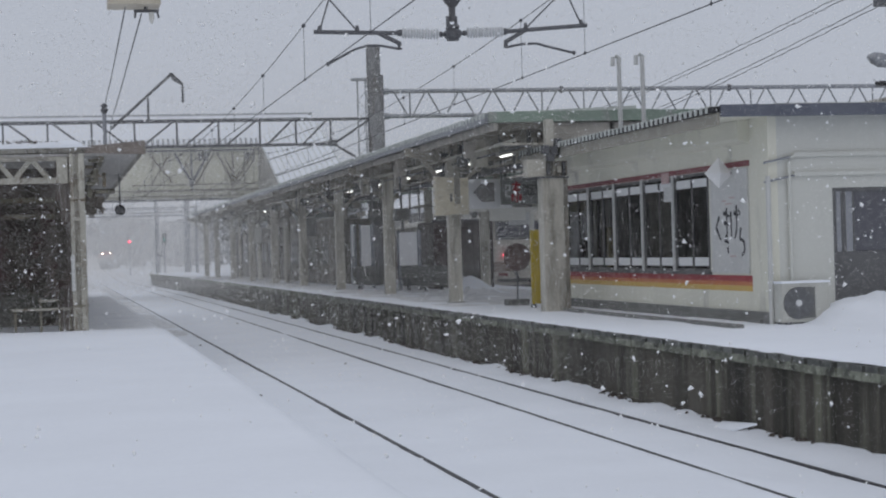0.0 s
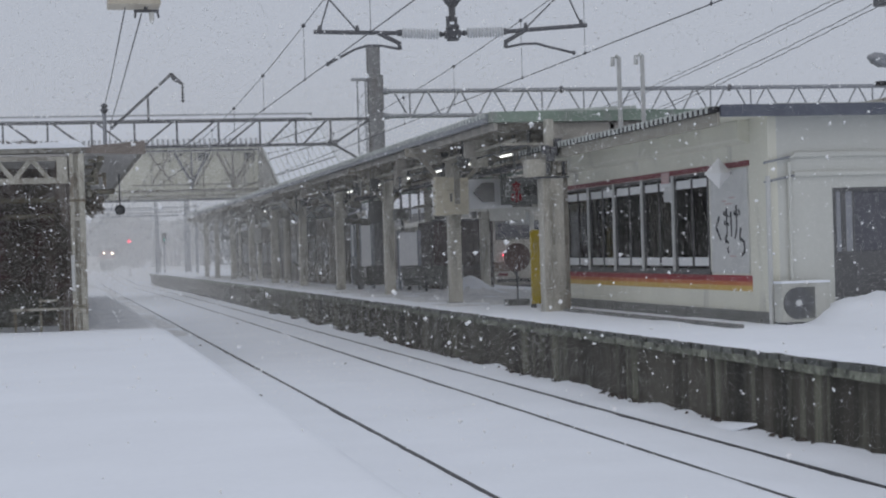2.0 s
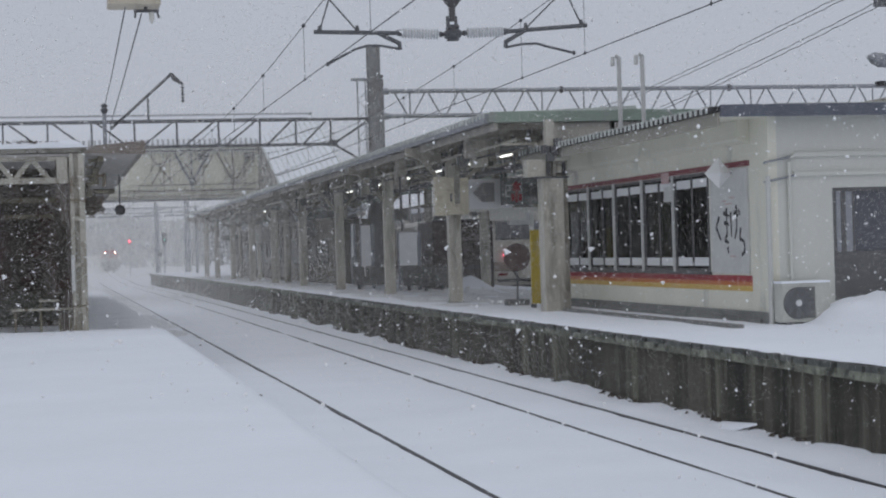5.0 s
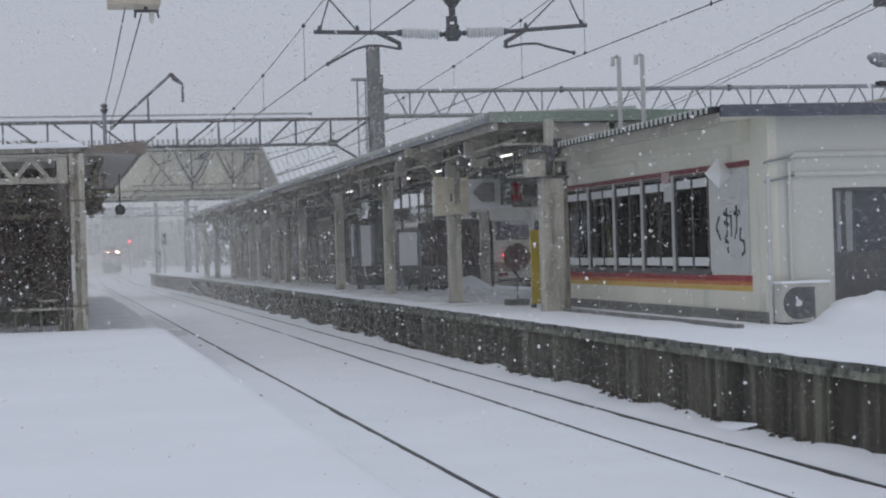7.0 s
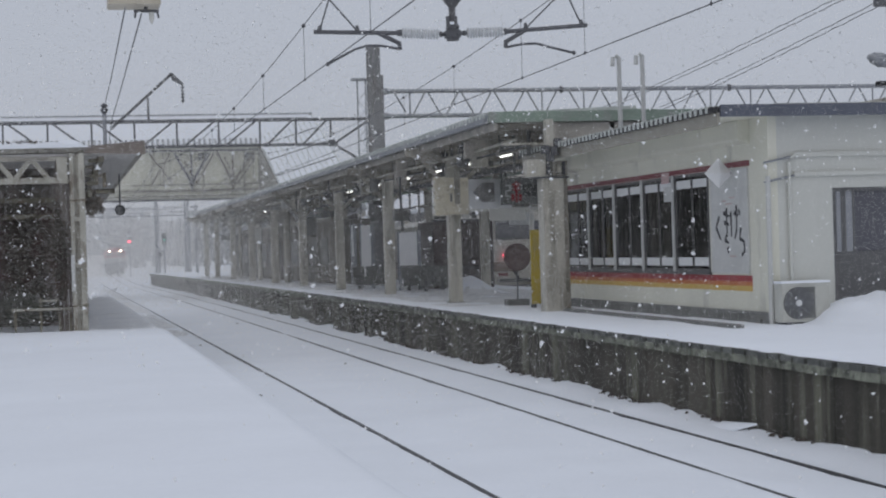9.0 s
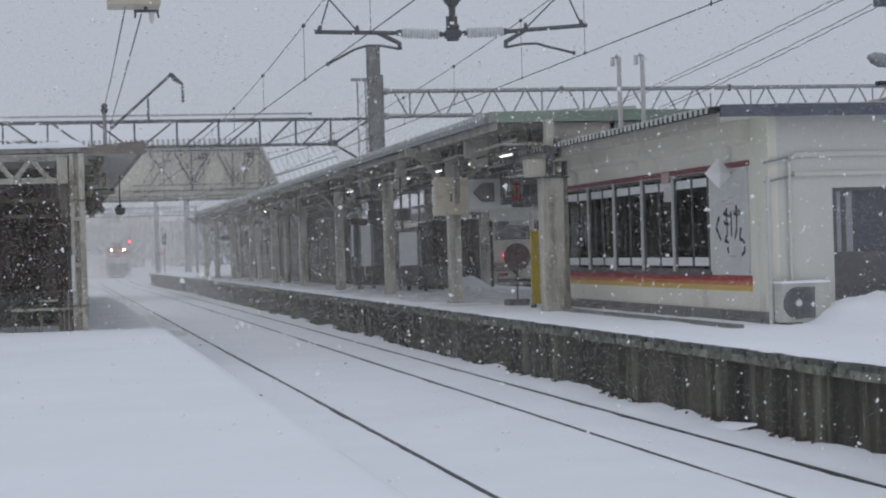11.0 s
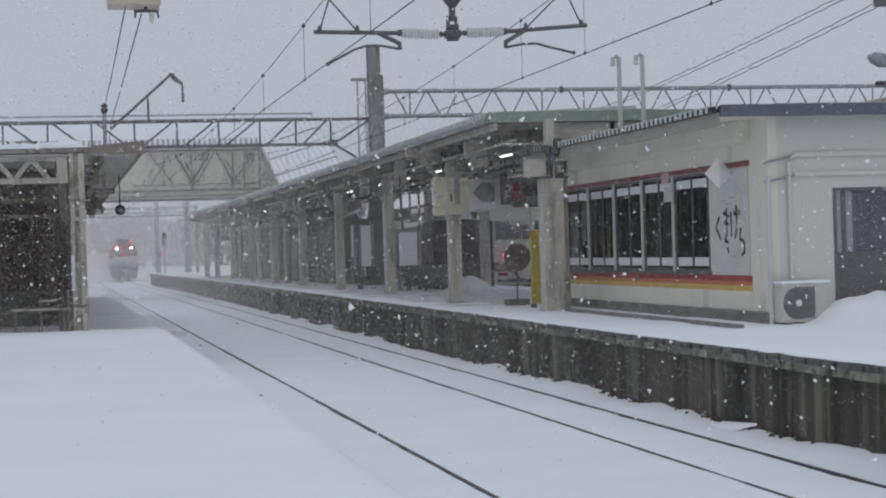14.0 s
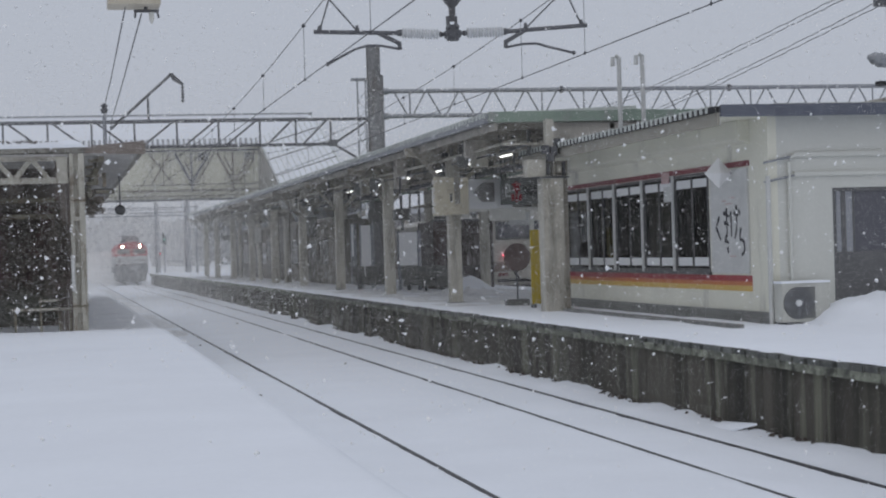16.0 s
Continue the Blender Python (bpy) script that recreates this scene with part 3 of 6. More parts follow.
# ---- drop arm with two insulated arms between the tracks ----
def drop_support(y):
    th = thing("drop_arm_support", (5.46, y, 0), "steel drop arm with two ribbed porcelain insulators holding the wires", "wire support")
    bm = bmesh.new()
    lathe(bm, (0, 0, 5.55), (0, 0, 6.1), ((0, 0.045), (0.35, 0.05), (0.6, 0.16), (1, 0.17)), 10)
    part("hanger_cone", bm, CONE_STEEL, th, "dark steel hanger cone")
    bm = bmesh.new()
    rod(bm, (0, 0, 6.1), (0, 0, 7.2), 0.09)
    part("hanger_tube", bm, STEEL_DARK, th)
    bm = bmesh.new()
    box(bm, -0.075, 0.075, -0.06, 0.06, 5.28, 5.5)
    box(bm, -0.1, 0.1, -0.09, 0.09, 5.32, 5.42)
    box(bm, -0.085, -0.045, -0.03, 0.03, 5.5, 5.62)
    box(bm, 0.035, 0.065, -0.03, 0.03, 5.5, 5.62)
    for q in (-0.06, 0.06):
        rod(bm, (q, -0.11, 5.37), (q, 0.11, 5.37), 0.022, n=6)
        rod(bm, (q, -0.11, 5.46), (q, 0.11, 5.46), 0.018, n=6)
    part("clamp_block", bm, STEEL_DARK, th, bevel=0.008)
    for s, z in ((-1, 5.37), (1, 5.385)):
        bm = bmesh.new()
        rod(bm, (s * 0.1, 0, z), (s * 0.21, 0, z), 0.028)
        lathe(bm, (s * 0.13, 0, z), (s * 0.2, 0, z), ((0, 0.02), (0.5, 0.045), (1, 0.02)), 8)
        part("end_fitting", bm, STEEL_DARK, th)
        bm = bmesh.new()
        prof = []
        for k in range(13):
            prof += [(k / 13, 0.05), ((k + 0.5) / 13, 0.078)]
        prof.append((1, 0.05))
        lathe(bm, (s * 0.2, 0, z), (s * 0.72, 0, z + 0.02), prof, 14)
        part("insulator", bm, PORCELAIN, th, "white ribbed porcelain insulator")
        bm = bmesh.new()
        lathe(bm, (s * 0.72, 0, z + 0.02), (s * 0.8, 0, z + 0.025), ((0, 0.045), (0.4, 0.05), (1, 0.03)), 8)
        z_end = 5.41 if s < 0 else 5.49
        rod(bm, (s * 0.78, 0, z + 0.02), (s * 1.94, 0, z_end), 0.03)
        part("arm_tube", bm, STEEL_DARK, th)
        # registration arm: kinked bracket and a thin curved arm down to the wire
        bm = bmesh.new()
        k0 = 1.02 if s < 0 else 0.98
        rod(bm, (s * k0 * 1.05, 0, z + 0.03), (s * 0.76, 0, z - 0.12), 0.03)
        rod(bm, (s * 0.76, 0, z - 0.1), (s * 0.75, 0, z - 0.21), 0.03)
        end = -1.76 if s < 0 else 1.74
        zc = 4.97 if s < 0 else 5.1
        pts = [(s * 0.76, 0, z - 0.2), (s * 1.0, 0, z - 0.155), (s * 1.2, 0, z - 0.15), (s * 1.38, 0, z - 0.2), (end, 0, zc)]
        tube(bm, pts, 0.018, 6)
        lathe(bm, (end, 0, zc - 0.03), (end, 0, zc + 0.03), ((0, 0.015), (0.5, 0.03), (1, 0.015)), 6)
        part("registration_arm", bm, STEEL_DARK, th)
        # two thin stays that spread from the messenger clamp above
        apex = (-1.72, 0, 5.86) if s < 0 else (1.63, 0, 6.0)
        for foot in ((-1.86, 5.42), (-1.34, 5.42)) if s < 0 else ((1.05, 5.45), (1.86, 5.49)):
            bm = bmesh.new()
            rod(bm, (foot[0], 0, foot[1]), apex, 0.012, n=6)
            lathe(bm, (foot[0], 0, foot[1] - 0.01), (foot[0], 0, foot[1] + 0.08), ((0, 0.035), (0.6, 0.03), (1, 0.012)), 6)
            part("stay", bm, STEEL_DARK, th)
    return th


drop_support(24.5)
bm = bmesh.new()
for z in (7.2, 7.9):
    bar(bm, (-3.2, 24.5, z), (13.6, 24.5, z), 0.12, 0.12)
for k in range(14):
    bar(bm, (-3.2 + 1.2 * k, 24.5, 7.2), (-2.6 + 1.2 * k, 24.5, 7.9), 0.06, 0.06)
    bar(bm, (-2.6 + 1.2 * k, 24.5, 7.9), (-2.0 + 1.2 * k, 24.5, 7.2), 0.06, 0.06)
th = thing("overhead_gantry", (0, 0, 0), "grey steel lattice gantry carrying the drop arm", "gantry", "gantries")
part("truss", bm, STEEL, th)
part("mast", rod(bmesh.new(), (-3.3, 24.5, NEAR_TOP - 0.2), (-3.3, 24.5, 8.3), 0.16, n=12), STEEL, th)


# ---- gantry with a tall mast behind the canopy ----
def gantry(y):
    th = thing("overhead_gantry", (0, y, 0), "weathered steel lattice gantry with a tall mast across the tracks", "gantry", "gantries")
    bm = bmesh.new()
    box(bm, 11.78, 12.24, -0.22, -0.16, FAR_TOP - 0.1, 10.22)
    box(bm, 11.78, 12.24, 0.16, 0.22, FAR_TOP - 0.1, 10.22)
    box(bm, 11.95, 12.07, -0.16, 0.16, FAR_TOP - 0.1, 10.22)
    box(bm, 12.24, 12.36, -0.12, 0.12, FAR_TOP - 0.1, 9.1)
    part("mast", bm, MAST, th, "stained tall steel mast", bevel=0.01)
    for z in (7.44, 6.5):
        bm = bmesh.new()
        bar(bm, (-4.6, 0, z), (11.8 if z > 7 else 10.4, 0, z), 0.1, 0.11)
        part("chord", bm, STEEL_DARK, th)
    nodes = (10.3, 8.97, 7.61, 6.06, 4.51, 2.95, 1.39, -0.2, -1.8, -3.4, -4.6)
    for x, x_next in zip(nodes, nodes[1:]):
        bm = bmesh.new()
        bar(bm, (x, 0, 6.5), (x, 0, 7.44), 0.07, 0.07)
        if x > 3.5:
            bar(bm, (x_next + 0.25, 0, 6.5), (x - 0.12, 0, 7.44), 0.07, 0.07)
        else:
            bar(bm, (x_next + 0.15, 0, 7.44), (x - 0.2, 0, 6.5), 0.07, 0.07)
        part("web_bar", bm, STEEL_DARK, th)
    part("gusset", box(bmesh.new(), 10.2, 10.55, -0.06, 0.06, 6.42, 6.66), STEEL_DARK, th)
    bm = bmesh.new()
    bar(bm, (10.4, 0, 6.5), (11.8, 0, 7.4), 0.08, 0.08)
    bar(bm, (10.4, 0, 6.5), (11.3, 0, 5.95), 0.08, 0.08)
    part("knee_brace", bm, STEEL_DARK, th)
    for z in (8.47, 7.52):
        bm = bmesh.new()
        rod(bm, (12.3, 0, z), (36, 0, z), 0.085, n=10)
        rod(bm, (12.3, 0, z), (12.55, 0, z), 0.13, n=10)
        part("chord", bm, STEEL, th)
    # a warren web in joined sections, with a post at each section's outer bottom nodes
    pitch = 0.655
    for section in range(4):
        left = 12.74 + section * 6.93
        tops = [left + 2 * pitch * k for k in range(6)]
        for k in range(5):
            low_ = tops[k] + pitch
            for a, b in ((tops[k] + 0.05, low_ - 0.1), (tops[k + 1] - 0.05, low_ + 0.1)):
                part("web_bar", rod(bmesh.new(), (a, 0, 8.44), (b, 0, 7.54), 0.034, n=6), STEEL, th)
            if k in (0, 4):
                part("web_post", rod(bmesh.new(), (low_, 0, 7.54), (low_, 0, 8.44), 0.034, n=6), STEEL, th)
        part("joint_collar", rod(bmesh.new(), (tops[5] + 0.08, 0, 8.47), (tops[5] + 0.18, 0, 8.47), 0.14, n=10), STEEL_DARK, th)
    # raised bracket that carries a hanging insulator over the near track
    bm = bmesh.new()
    bar(bm, (2.1, 0, 7.2), (4.36, 0, 9.2), 0.1, 0.1)
    bar(bm, (3.48, 0, 7.44), (3.48, 0, 8.32), 0.08, 0.08)
    prism(bm, ((4.28, 9.25), (4.4, 9.25), (4.82, 8.84), (4.74, 8.8), (4.4, 8.98)), -0.05, 0.05)
    part("raised_bracket", bm, STEEL_DARK, th)
    bm = bmesh.new()
    prof = [(0, 0.03)]
    for k in range(5):
        prof += [(0.1 + k * 0.18, 0.03), (0.16 + k * 0.18, 0.085), (0.2 + k * 0.18, 0.03)]
    lathe(bm, (4.77, 0, 8.81), (4.77, 0, 8.14), prof + [(1, 0.03)], 8)
    part("insulator", bm, STEEL_DARK, th)
    return th


gantry(68.0)


def far_mast(x, y, top, r, label, arms=()):
    th = thing("line_mast", (x, y, 0), label, "mast", "line masts")
    bm = bmesh.new()
    rod(bm, (0, 0, -0.1), (0, 0, top), r, r * 0.8, n=10)
    part("pole", bm, STEEL, th)
    for z, a, b in arms:
        bm = bmesh.new()
        bar(bm, (a, 0, z), (b, 0, z), 0.12, 0.12)
        part("cross_arm", bm, STEEL, th)
    return th


th = thing("lattice_mast", (14.6, 86.0, 0), "pale open lattice mast with a small platform at its top", "mast")
for a in (-0.22, 0.18):
    part("leg", box(bmesh.new(), a - 0.035, a + 0.035, -0.04, 0.04, -0.1, 10.7), STEEL, th)
for k in range(22):
    part("lacing", bar(bmesh.new(), (-0.22 if k % 2 else 0.18, -0.05, 0.4 + k * 0.44), (0.18 if k % 2 else -0.22, -0.05, 0.84 + k * 0.44), 0.03, 0.03), STEEL, th)
part("top_platform", box(bmesh.new(), -0.5, 0.4, -0.2, 0.2, 10.6, 10.72), STEEL, th)
far_mast(9.1, 170.0, 8.0, 0.17, "grey line mast with cross beam in the falling snow", ((7.0, -9, 4),))
far_mast(12.1, 172.0, 8.2, 0.32, "thick grey line mast in the falling snow", ((6.6, -12, 2),))
far_mast(11.3, 150.0, 6.4, 0.12, "grey line mast on the platform end", ((5.8, -10, 2),))
far_mast(10.9, 200.0, 8.2, 0.15, "grey line mast far along the line", ((7.6, -12, 2),))


def signal(x, y, z, lamp, label, base=0.0, r=0.1):
    th = thing("railway_signal", (x, y, base), label, "signal", "railway signals")
    bm = bmesh.new()
    rod(bm, (0, 0, 0), (0, 0, z - base - 0.3), 0.07)
    part("post", bm, STEEL, th)
    bm = bmesh.new()
    box(bm, -0.2, 0.2, -0.06, 0.1, z - base - 0.5, z - base + 0.6)
    part("backplate", bm, BLACK, th, bevel=0.03)
    bm = bmesh.new()
    lathe(bm, (0, -0.08, z - base), (0, -0.18, z - base), ((0, r), (0.6, r * 0.9), (1, r * 0.4)), 12)
    part("lamp", bm, lamp, th)
    return th


signal(9.75, 250.0, 4.66, RED_ON, "railway signal showing red on a slim post", -0.1, 0.2)
warning = thing("warning_lamp", (9.2, 167.0, -0.1), "red warning lamp on a slim post beside the line", "warning lamp")
part("post", rod(bmesh.new(), (0, 0, 0), (0, 0, 2.59), 0.05), STEEL, warning)
bm = bmesh.new()
lathe(bm, (0, 0, 2.59), (0, 0, 2.99), ((0, 0.2), (0.9, 0.2), (1, 0.1)), 16)
lamp_drum = part("lamp_drum", bm, STEEL_DARK, warning)
part("lens", rod(bmesh.new(), (0.18, 0, 2.79), (0.24, 0, 2.79), 0.05, n=14), RED_ON, lamp_drum, "lit red lens")
signal(9.75, 169.0, 4.02, GREEN_ON, "railway signal showing green beside the line", -0.1, 0.07)


# ---- lounge building on the island platform ----
def lounge():
    th = thing("lounge_building", (0, 0, 0), "white single-storey platform building with dark windows and coloured stripes", "building")
    x0, x1, y0, y1, base, topz = 11.1, 17.2, 27.05, 39.4, FAR_TOP - 0.1, 4.36
    t = 0.15
    # track-side wall round the window opening
    bm = bmesh.new()
    wy0, wy1, wz0, wz1 = 29.75, 38.75, 1.86, 3.6
    box(bm, x0, x0 + t, y0, wy0, base + 0.25, topz)
    box(bm, x0, x0 + t, wy1, y1, base + 0.25, topz)
    box(bm, x0, x0 + t, wy0, wy1, base + 0.25, wz0)
    box(bm, x0, x0 + t, wy0, wy1, wz1, topz)
    part("wall", bm, CREAM, th, "cream painted wall", bevel=0.006)
    # end wall with the door opening
    dx0, dx1, dz1 = 12.18, 14.6, 3.19
    for a, b, c in ((x0 + t, dx0, base), (dx1, x1, base), (dx0, dx1, dz1)):
        part("end_wall", box(bmesh.new(), a, b, y0, y0 + t, c, topz + 0.2), WHITE_WALL, th, "white panelled end wall")
    bm = bmesh.new()
    box(bm, x0 + t, x1, y1 - t, y1, base, topz)
    box(bm, x1 - t, x1, y0 + t, y1 - t, base, topz)
    part("back_wall", bm, CREAM, th)
    # projecting band under the eaves, flat soffit above it
    bm = bmesh.new()
    prism(bm, ((x0 - 0.2, 4.35), (x0 - 0.2, 4.05), (x0 - 0.17, 4.02), (x0 - 0.003, 3.97), (x0 - 0.003, 4.35)), y0 + 0.76, y1)
    part("wall_band", bm, CREAM, th, "cream band standing proud under the eaves", bevel=0.004)
    bm = bmesh.new()
    box(bm, 10.24, x0 - 0.002, y0 - 0.2, y1, 4.354, 4.37)
    part("soffit", bm, CREAM, th)
    bm = bmesh.new()
    box(bm, x0 - 0.05, x0 + 0.001, y0 + 0.02, y1, base, base + 0.27)
    box(bm, x0 - 0.09, x0 - 0.05, y0 + 0.3, y1, base + 0.0, base + 0.15)
    part("plinth", bm, PLINTH, th, "grey concrete plinth", bevel=0.01)
    # stripes
    for n_, m_, z0, z1 in (("red_stripe", RED, 1.71, 1.81), ("orange_stripe", ORANGE, 1.64, 1.71), ("yellow_stripe", YELLOW, 1.55, 1.64)):
        bm = bmesh.new()
        box(bm, x0 - 0.006, x0 + 0.001, 27.85, y1 - 0.4, z0, z1 - 0.001)
        part(n_, bm, m_, th)
    bm = bmesh.new()
    box(bm, x0 - 0.02, x0 + 0.001, 27.85, y1 - 0.4, 3.61, 3.7)
    part("top_stripe", bm, DULL_RED, th, "dull red stripe above the windows")
    # window bays
    pitch = (wy1 - wy0) / 5
    for k in range(5):
        a = wy0 + k * pitch
        win = new("window")
        win.parent = th
        bm = bmesh.new()
        f = 0.05
        box(bm, x0 - 0.02, x0 + 0.06, a, a + f, wz0, wz1)
        box(bm, x0 - 0.02, x0 + 0.06, a + pitch - f, a + pitch, wz0, wz1)
        box(bm, x0 - 0.02, x0 + 0.06, a + f, a + pitch - f, wz0, wz0 + f)
        box(bm, x0 - 0.02, x0 + 0.06, a + f, a + pitch - f, wz1 - f, wz1)
        part("window_frame", bm, FRAME_DARK, win)
        bm = bmesh.new()
        box(bm, x0 + 0.0, x0 + 0.05, a + pitch / 2 - 0.009, a + pitch / 2 + 0.009, wz0 + f, wz1 - f)
        part("meeting_stile", bm, FRAME_DARK, win)
        for q in range(2):
            b0 = a + f + q * (pitch / 2 - f / 2) + (0.01 if q == 0 else 0.0)
            b1 = b0 + pitch / 2 - f / 2 - 0.03
            bm = bmesh.new()
            box(bm, x0 + 0.03, x0 + 0.04, b0, b1, wz0 + f, wz1 - f)
            part("pane", bm, CLEAR, win).visible_shadow = False
            for z0, z1, n_ in ((wz0 + 0.1, wz0 + 0.25, "lower_film"), (wz1 - 0.25, wz1 - 0.1, "upper_film")):
                bm = bmesh.new()
                box(bm, x0 + 0.02, x0 + 0.026, b0 + 0.07, b1 - 0.04, z0, z1)
                part(n_, bm, WHITE, win, "white film band on the glass")
        if k == 1:
            bm = bmesh.new()
            box(bm, x0 + 0.01, x0 + 0.018, a + 0.12, a + 0.62, 3.14, 3.42)
            part("notice", bm, OFFWHITE, win, "white paper notice")
            bm = bmesh.new()
            box(bm, x0 - 0.03, x0 - 0.02, a + 0.2, a + 0.62, 3.48, 3.68)
            part("notice", bm, PINK_INK, win, "faded pink notice")
    for k in range(1, 5):
        bm = bmesh.new()
        a = wy0 + k * pitch
        box(bm, x0 - 0.05, x0 - 0.02, a - 0.04, a + 0.04, wz0 - 0.02, wz1)
        part("mullion", bm, OFFWHITE, th, "pale aluminium mullion")
    bm = bmesh.new()
    box(bm, x0 - 0.06, x0 - 0.001, wy0 - 0.05, wy1, wz0 - 0.05, wz0 - 0.0)
    part("sill", bm, FRAME_DARK, th)
    # unseen wall added to keep the room behind the panes dark
    part("added_backing", box(bmesh.new(), x0 + 1.1, x0 + 1.18, y0 + 0.3, y1 - 0.3, base, topz - 0.05), BIN_GREY, th, "added dark backing behind the windows")
    # curtains hang behind the panes
    for k in range(16):
        bm = bmesh.new()
        a = wy0 + 0.15 + k * 0.55 + 0.12 * math.sin(k * 2.3)
        pts = [(a + (0.035 + 0.02 * (k % 3)) * q, x0 + 0.22 + 0.03 * (q % 2)) for q in range(5)]
        for p, q in zip(pts, pts[1:]):
            bar(bm, (p[1], p[0], 2.6), (q[1], q[0], 2.6), 0.01, 1.5)
        part("curtain", bm, CURTAIN, th)
    # roof: slate fascia on the end, ribbed sheet along the eave
    bm = bmesh.new()
    box(bm, 10.2, 17.6, y0 - 0.35, y0 - 0.3, 4.33, 4.52)
    box(bm, 10.24, 17.6, y0 - 0.3, y0 + 0.25, 4.4, 4.5)
    part("end_fascia", bm, FASCIA, th, "dark slate-blue roof edge", bevel=0.008)
    bm = bmesh.new()
    prism(bm, ((10.2, 4.36), (10.2, 4.42), (14.0, 4.49), (17.7, 4.45), (17.7, 4.36)), y0 - 0.28, y1)
    part("roof", bm, FASCIA, th)
    # black strip draws the shade in the gaps between the ribs
    bm = bmesh.new()
    box(bm, 10.1, 10.4, y0 - 0.29, y1 - 0.45, 4.405, 4.495)
    part("fold_shade_strip", bm, BLACK, th, "dark strip drawing the shade between the roof folds")
    bm = bmesh.new()
    box(bm, 10.16, 10.2, y0 - 0.29, y1 - 0.4, 4.2, 4.4)
    part("eave_board", bm, EAVE, th, "weathered grey eave board", bevel=0.008)
    me = data_of("roof_rib", prism(bmesh.new(), ((10.08, 4.405), (10.08, 4.515), (10.7, 4.525), (10.7, 4.43)), -0.044, 0.044), RIB_PALE)
    k = y0
    while k < y1 - 0.5:
        shared("roof_rib", me, th, pose(0, k, 0))
        k += 0.245
    # sign panel with brushed characters
    sign = new("sign_panel")
    sign.parent = th
    sign["label"] = "white sign panel with black brush lettering"
    bm = bmesh.new()
    box(bm, x0 - 0.03, x0 - 0.001, 27.9, 29.62, 1.84, 3.58)
    part("plate", bm, OFFWHITE, sign, bevel=0.004)
    strokes = (
        ((29.20, 2.80), (29.36, 2.62), (29.14, 2.40)), ((29.0, 2.86), (28.72, 2.80)), ((28.98, 2.70), (28.76, 2.66)),
        ((28.86, 2.94), (28.84, 2.5), (28.96, 2.40), (28.78, 2.36)), ((28.66, 2.88), (28.64, 2.45)), ((28.52, 2.86), (28.32, 2.80)),
        ((28.40, 2.98), (28.40, 2.58), (28.5, 2.42)), ((28.84, 2.28), (28.80, 2.18)), ((28.22, 2.60), (28.28, 2.42), (28.1, 2.38), (28.06, 2.22), (28.2, 2.14)), ((28.3, 2.9), (28.24, 2.82)))
    for s in strokes:
        bm = bmesh.new()
        for a, b in zip(s, s[1:]):
            rod(bm, (x0 - 0.032, a[0], a[1]), (x0 - 0.032, b[0], b[1]), 0.042, 0.026, n=6)
        bmesh.ops.scale(bm, vec=(0.1, 1, 1), space=Matrix.Translation((-(x0 - 0.033), 0, 0)), verts=bm.verts)
        part("brush_stroke", bm, INK, sign)
    for a, z, w in ((28.95, 3.05, 0.2), (28.6, 3.1, 0.24), (28.75, 3.0, 0.3), (28.6, 2.12, 0.26)):
        bm = bmesh.new()
        box(bm, x0 - 0.034, x0 - 0.0305, a - w / 2, a + w / 2, z, z + 0.018)
        part("text_bar", bm, PINK_INK, sign)
    # doors in the end wall
    door = new("sliding_door")
    door.parent = th
    door["label"] = "grey glazed door behind drifted snow"
    bm = bmesh.new()
    box(bm, dx0, dx0 + 0.06, y0 + 0.02, y0 + 0.1, base, dz1)
    box(bm, dx0 + 0.06, dx1, y0 + 0.02, y0 + 0.1, dz1 - 0.06, dz1)
    part("door_frame", bm, FRAME_DARK, door)
    bm = bmesh.new()
    box(bm, dx0 + 0.08, dx0 + 0.16, y0 + 0.05, y0 + 0.07, 2.162, dz1 - 0.06)
    box(bm, dx0 + 0.24, dx0 + 0.36, y0 + 0.05, y0 + 0.07, 2.162, dz1 - 0.06)
    part("side_light", bm, SIDE_GLASS, door)
    bm = bmesh.new()
    box(bm, dx0 + 0.06, dx1, y0 + 0.035, y0 + 0.09, base, 2.16)
    part("lower_panel", bm, FRAME_DARK, door)
    bm = bmesh.new()
    box(bm, dx0 + 0.16, dx0 + 0.24, y0 + 0.04, y0 + 0.09, 2.161, dz1 - 0.06)
    box(bm, dx0 + 0.36, dx0 + 0.39, y0 + 0.04, y0 + 0.09, 2.161, dz1 - 0.06)
    part("stile", bm, FRAME_DARK, door)
    bm = bmesh.new()
    box(bm, dx0 + 0.39, dx1, y0 + 0.06, y0 + 0.075, 2.161, dz1 - 0.06)
    part("pane", bm, GLASS_GREY, door)
    return th


lounge()

# downpipe at the corner and conduits on the end wall
bm = bmesh.new()
tube(bm, [(11.06, 26.98, FAR_TOP - 0.04), (11.06, 26.98, 3.4)], 0.04, 10)
solid("downpipe", bm, OFFWHITE, "white plastic downpipe at the building corner", "pipe", "wall pipes")
bm = bmesh.new()
tube(bm, [(11.43, 27.0, 1.72), (11.43, 27.0, 3.6), (11.46, 27.0, 3.68), (11.52, 27.0, 3.72)], 0.03, 8)
solid("refrigerant_pipe", bm, WHITE_WALL, "white insulated pipe running up from the air conditioner", "pipe", "wall pipes")
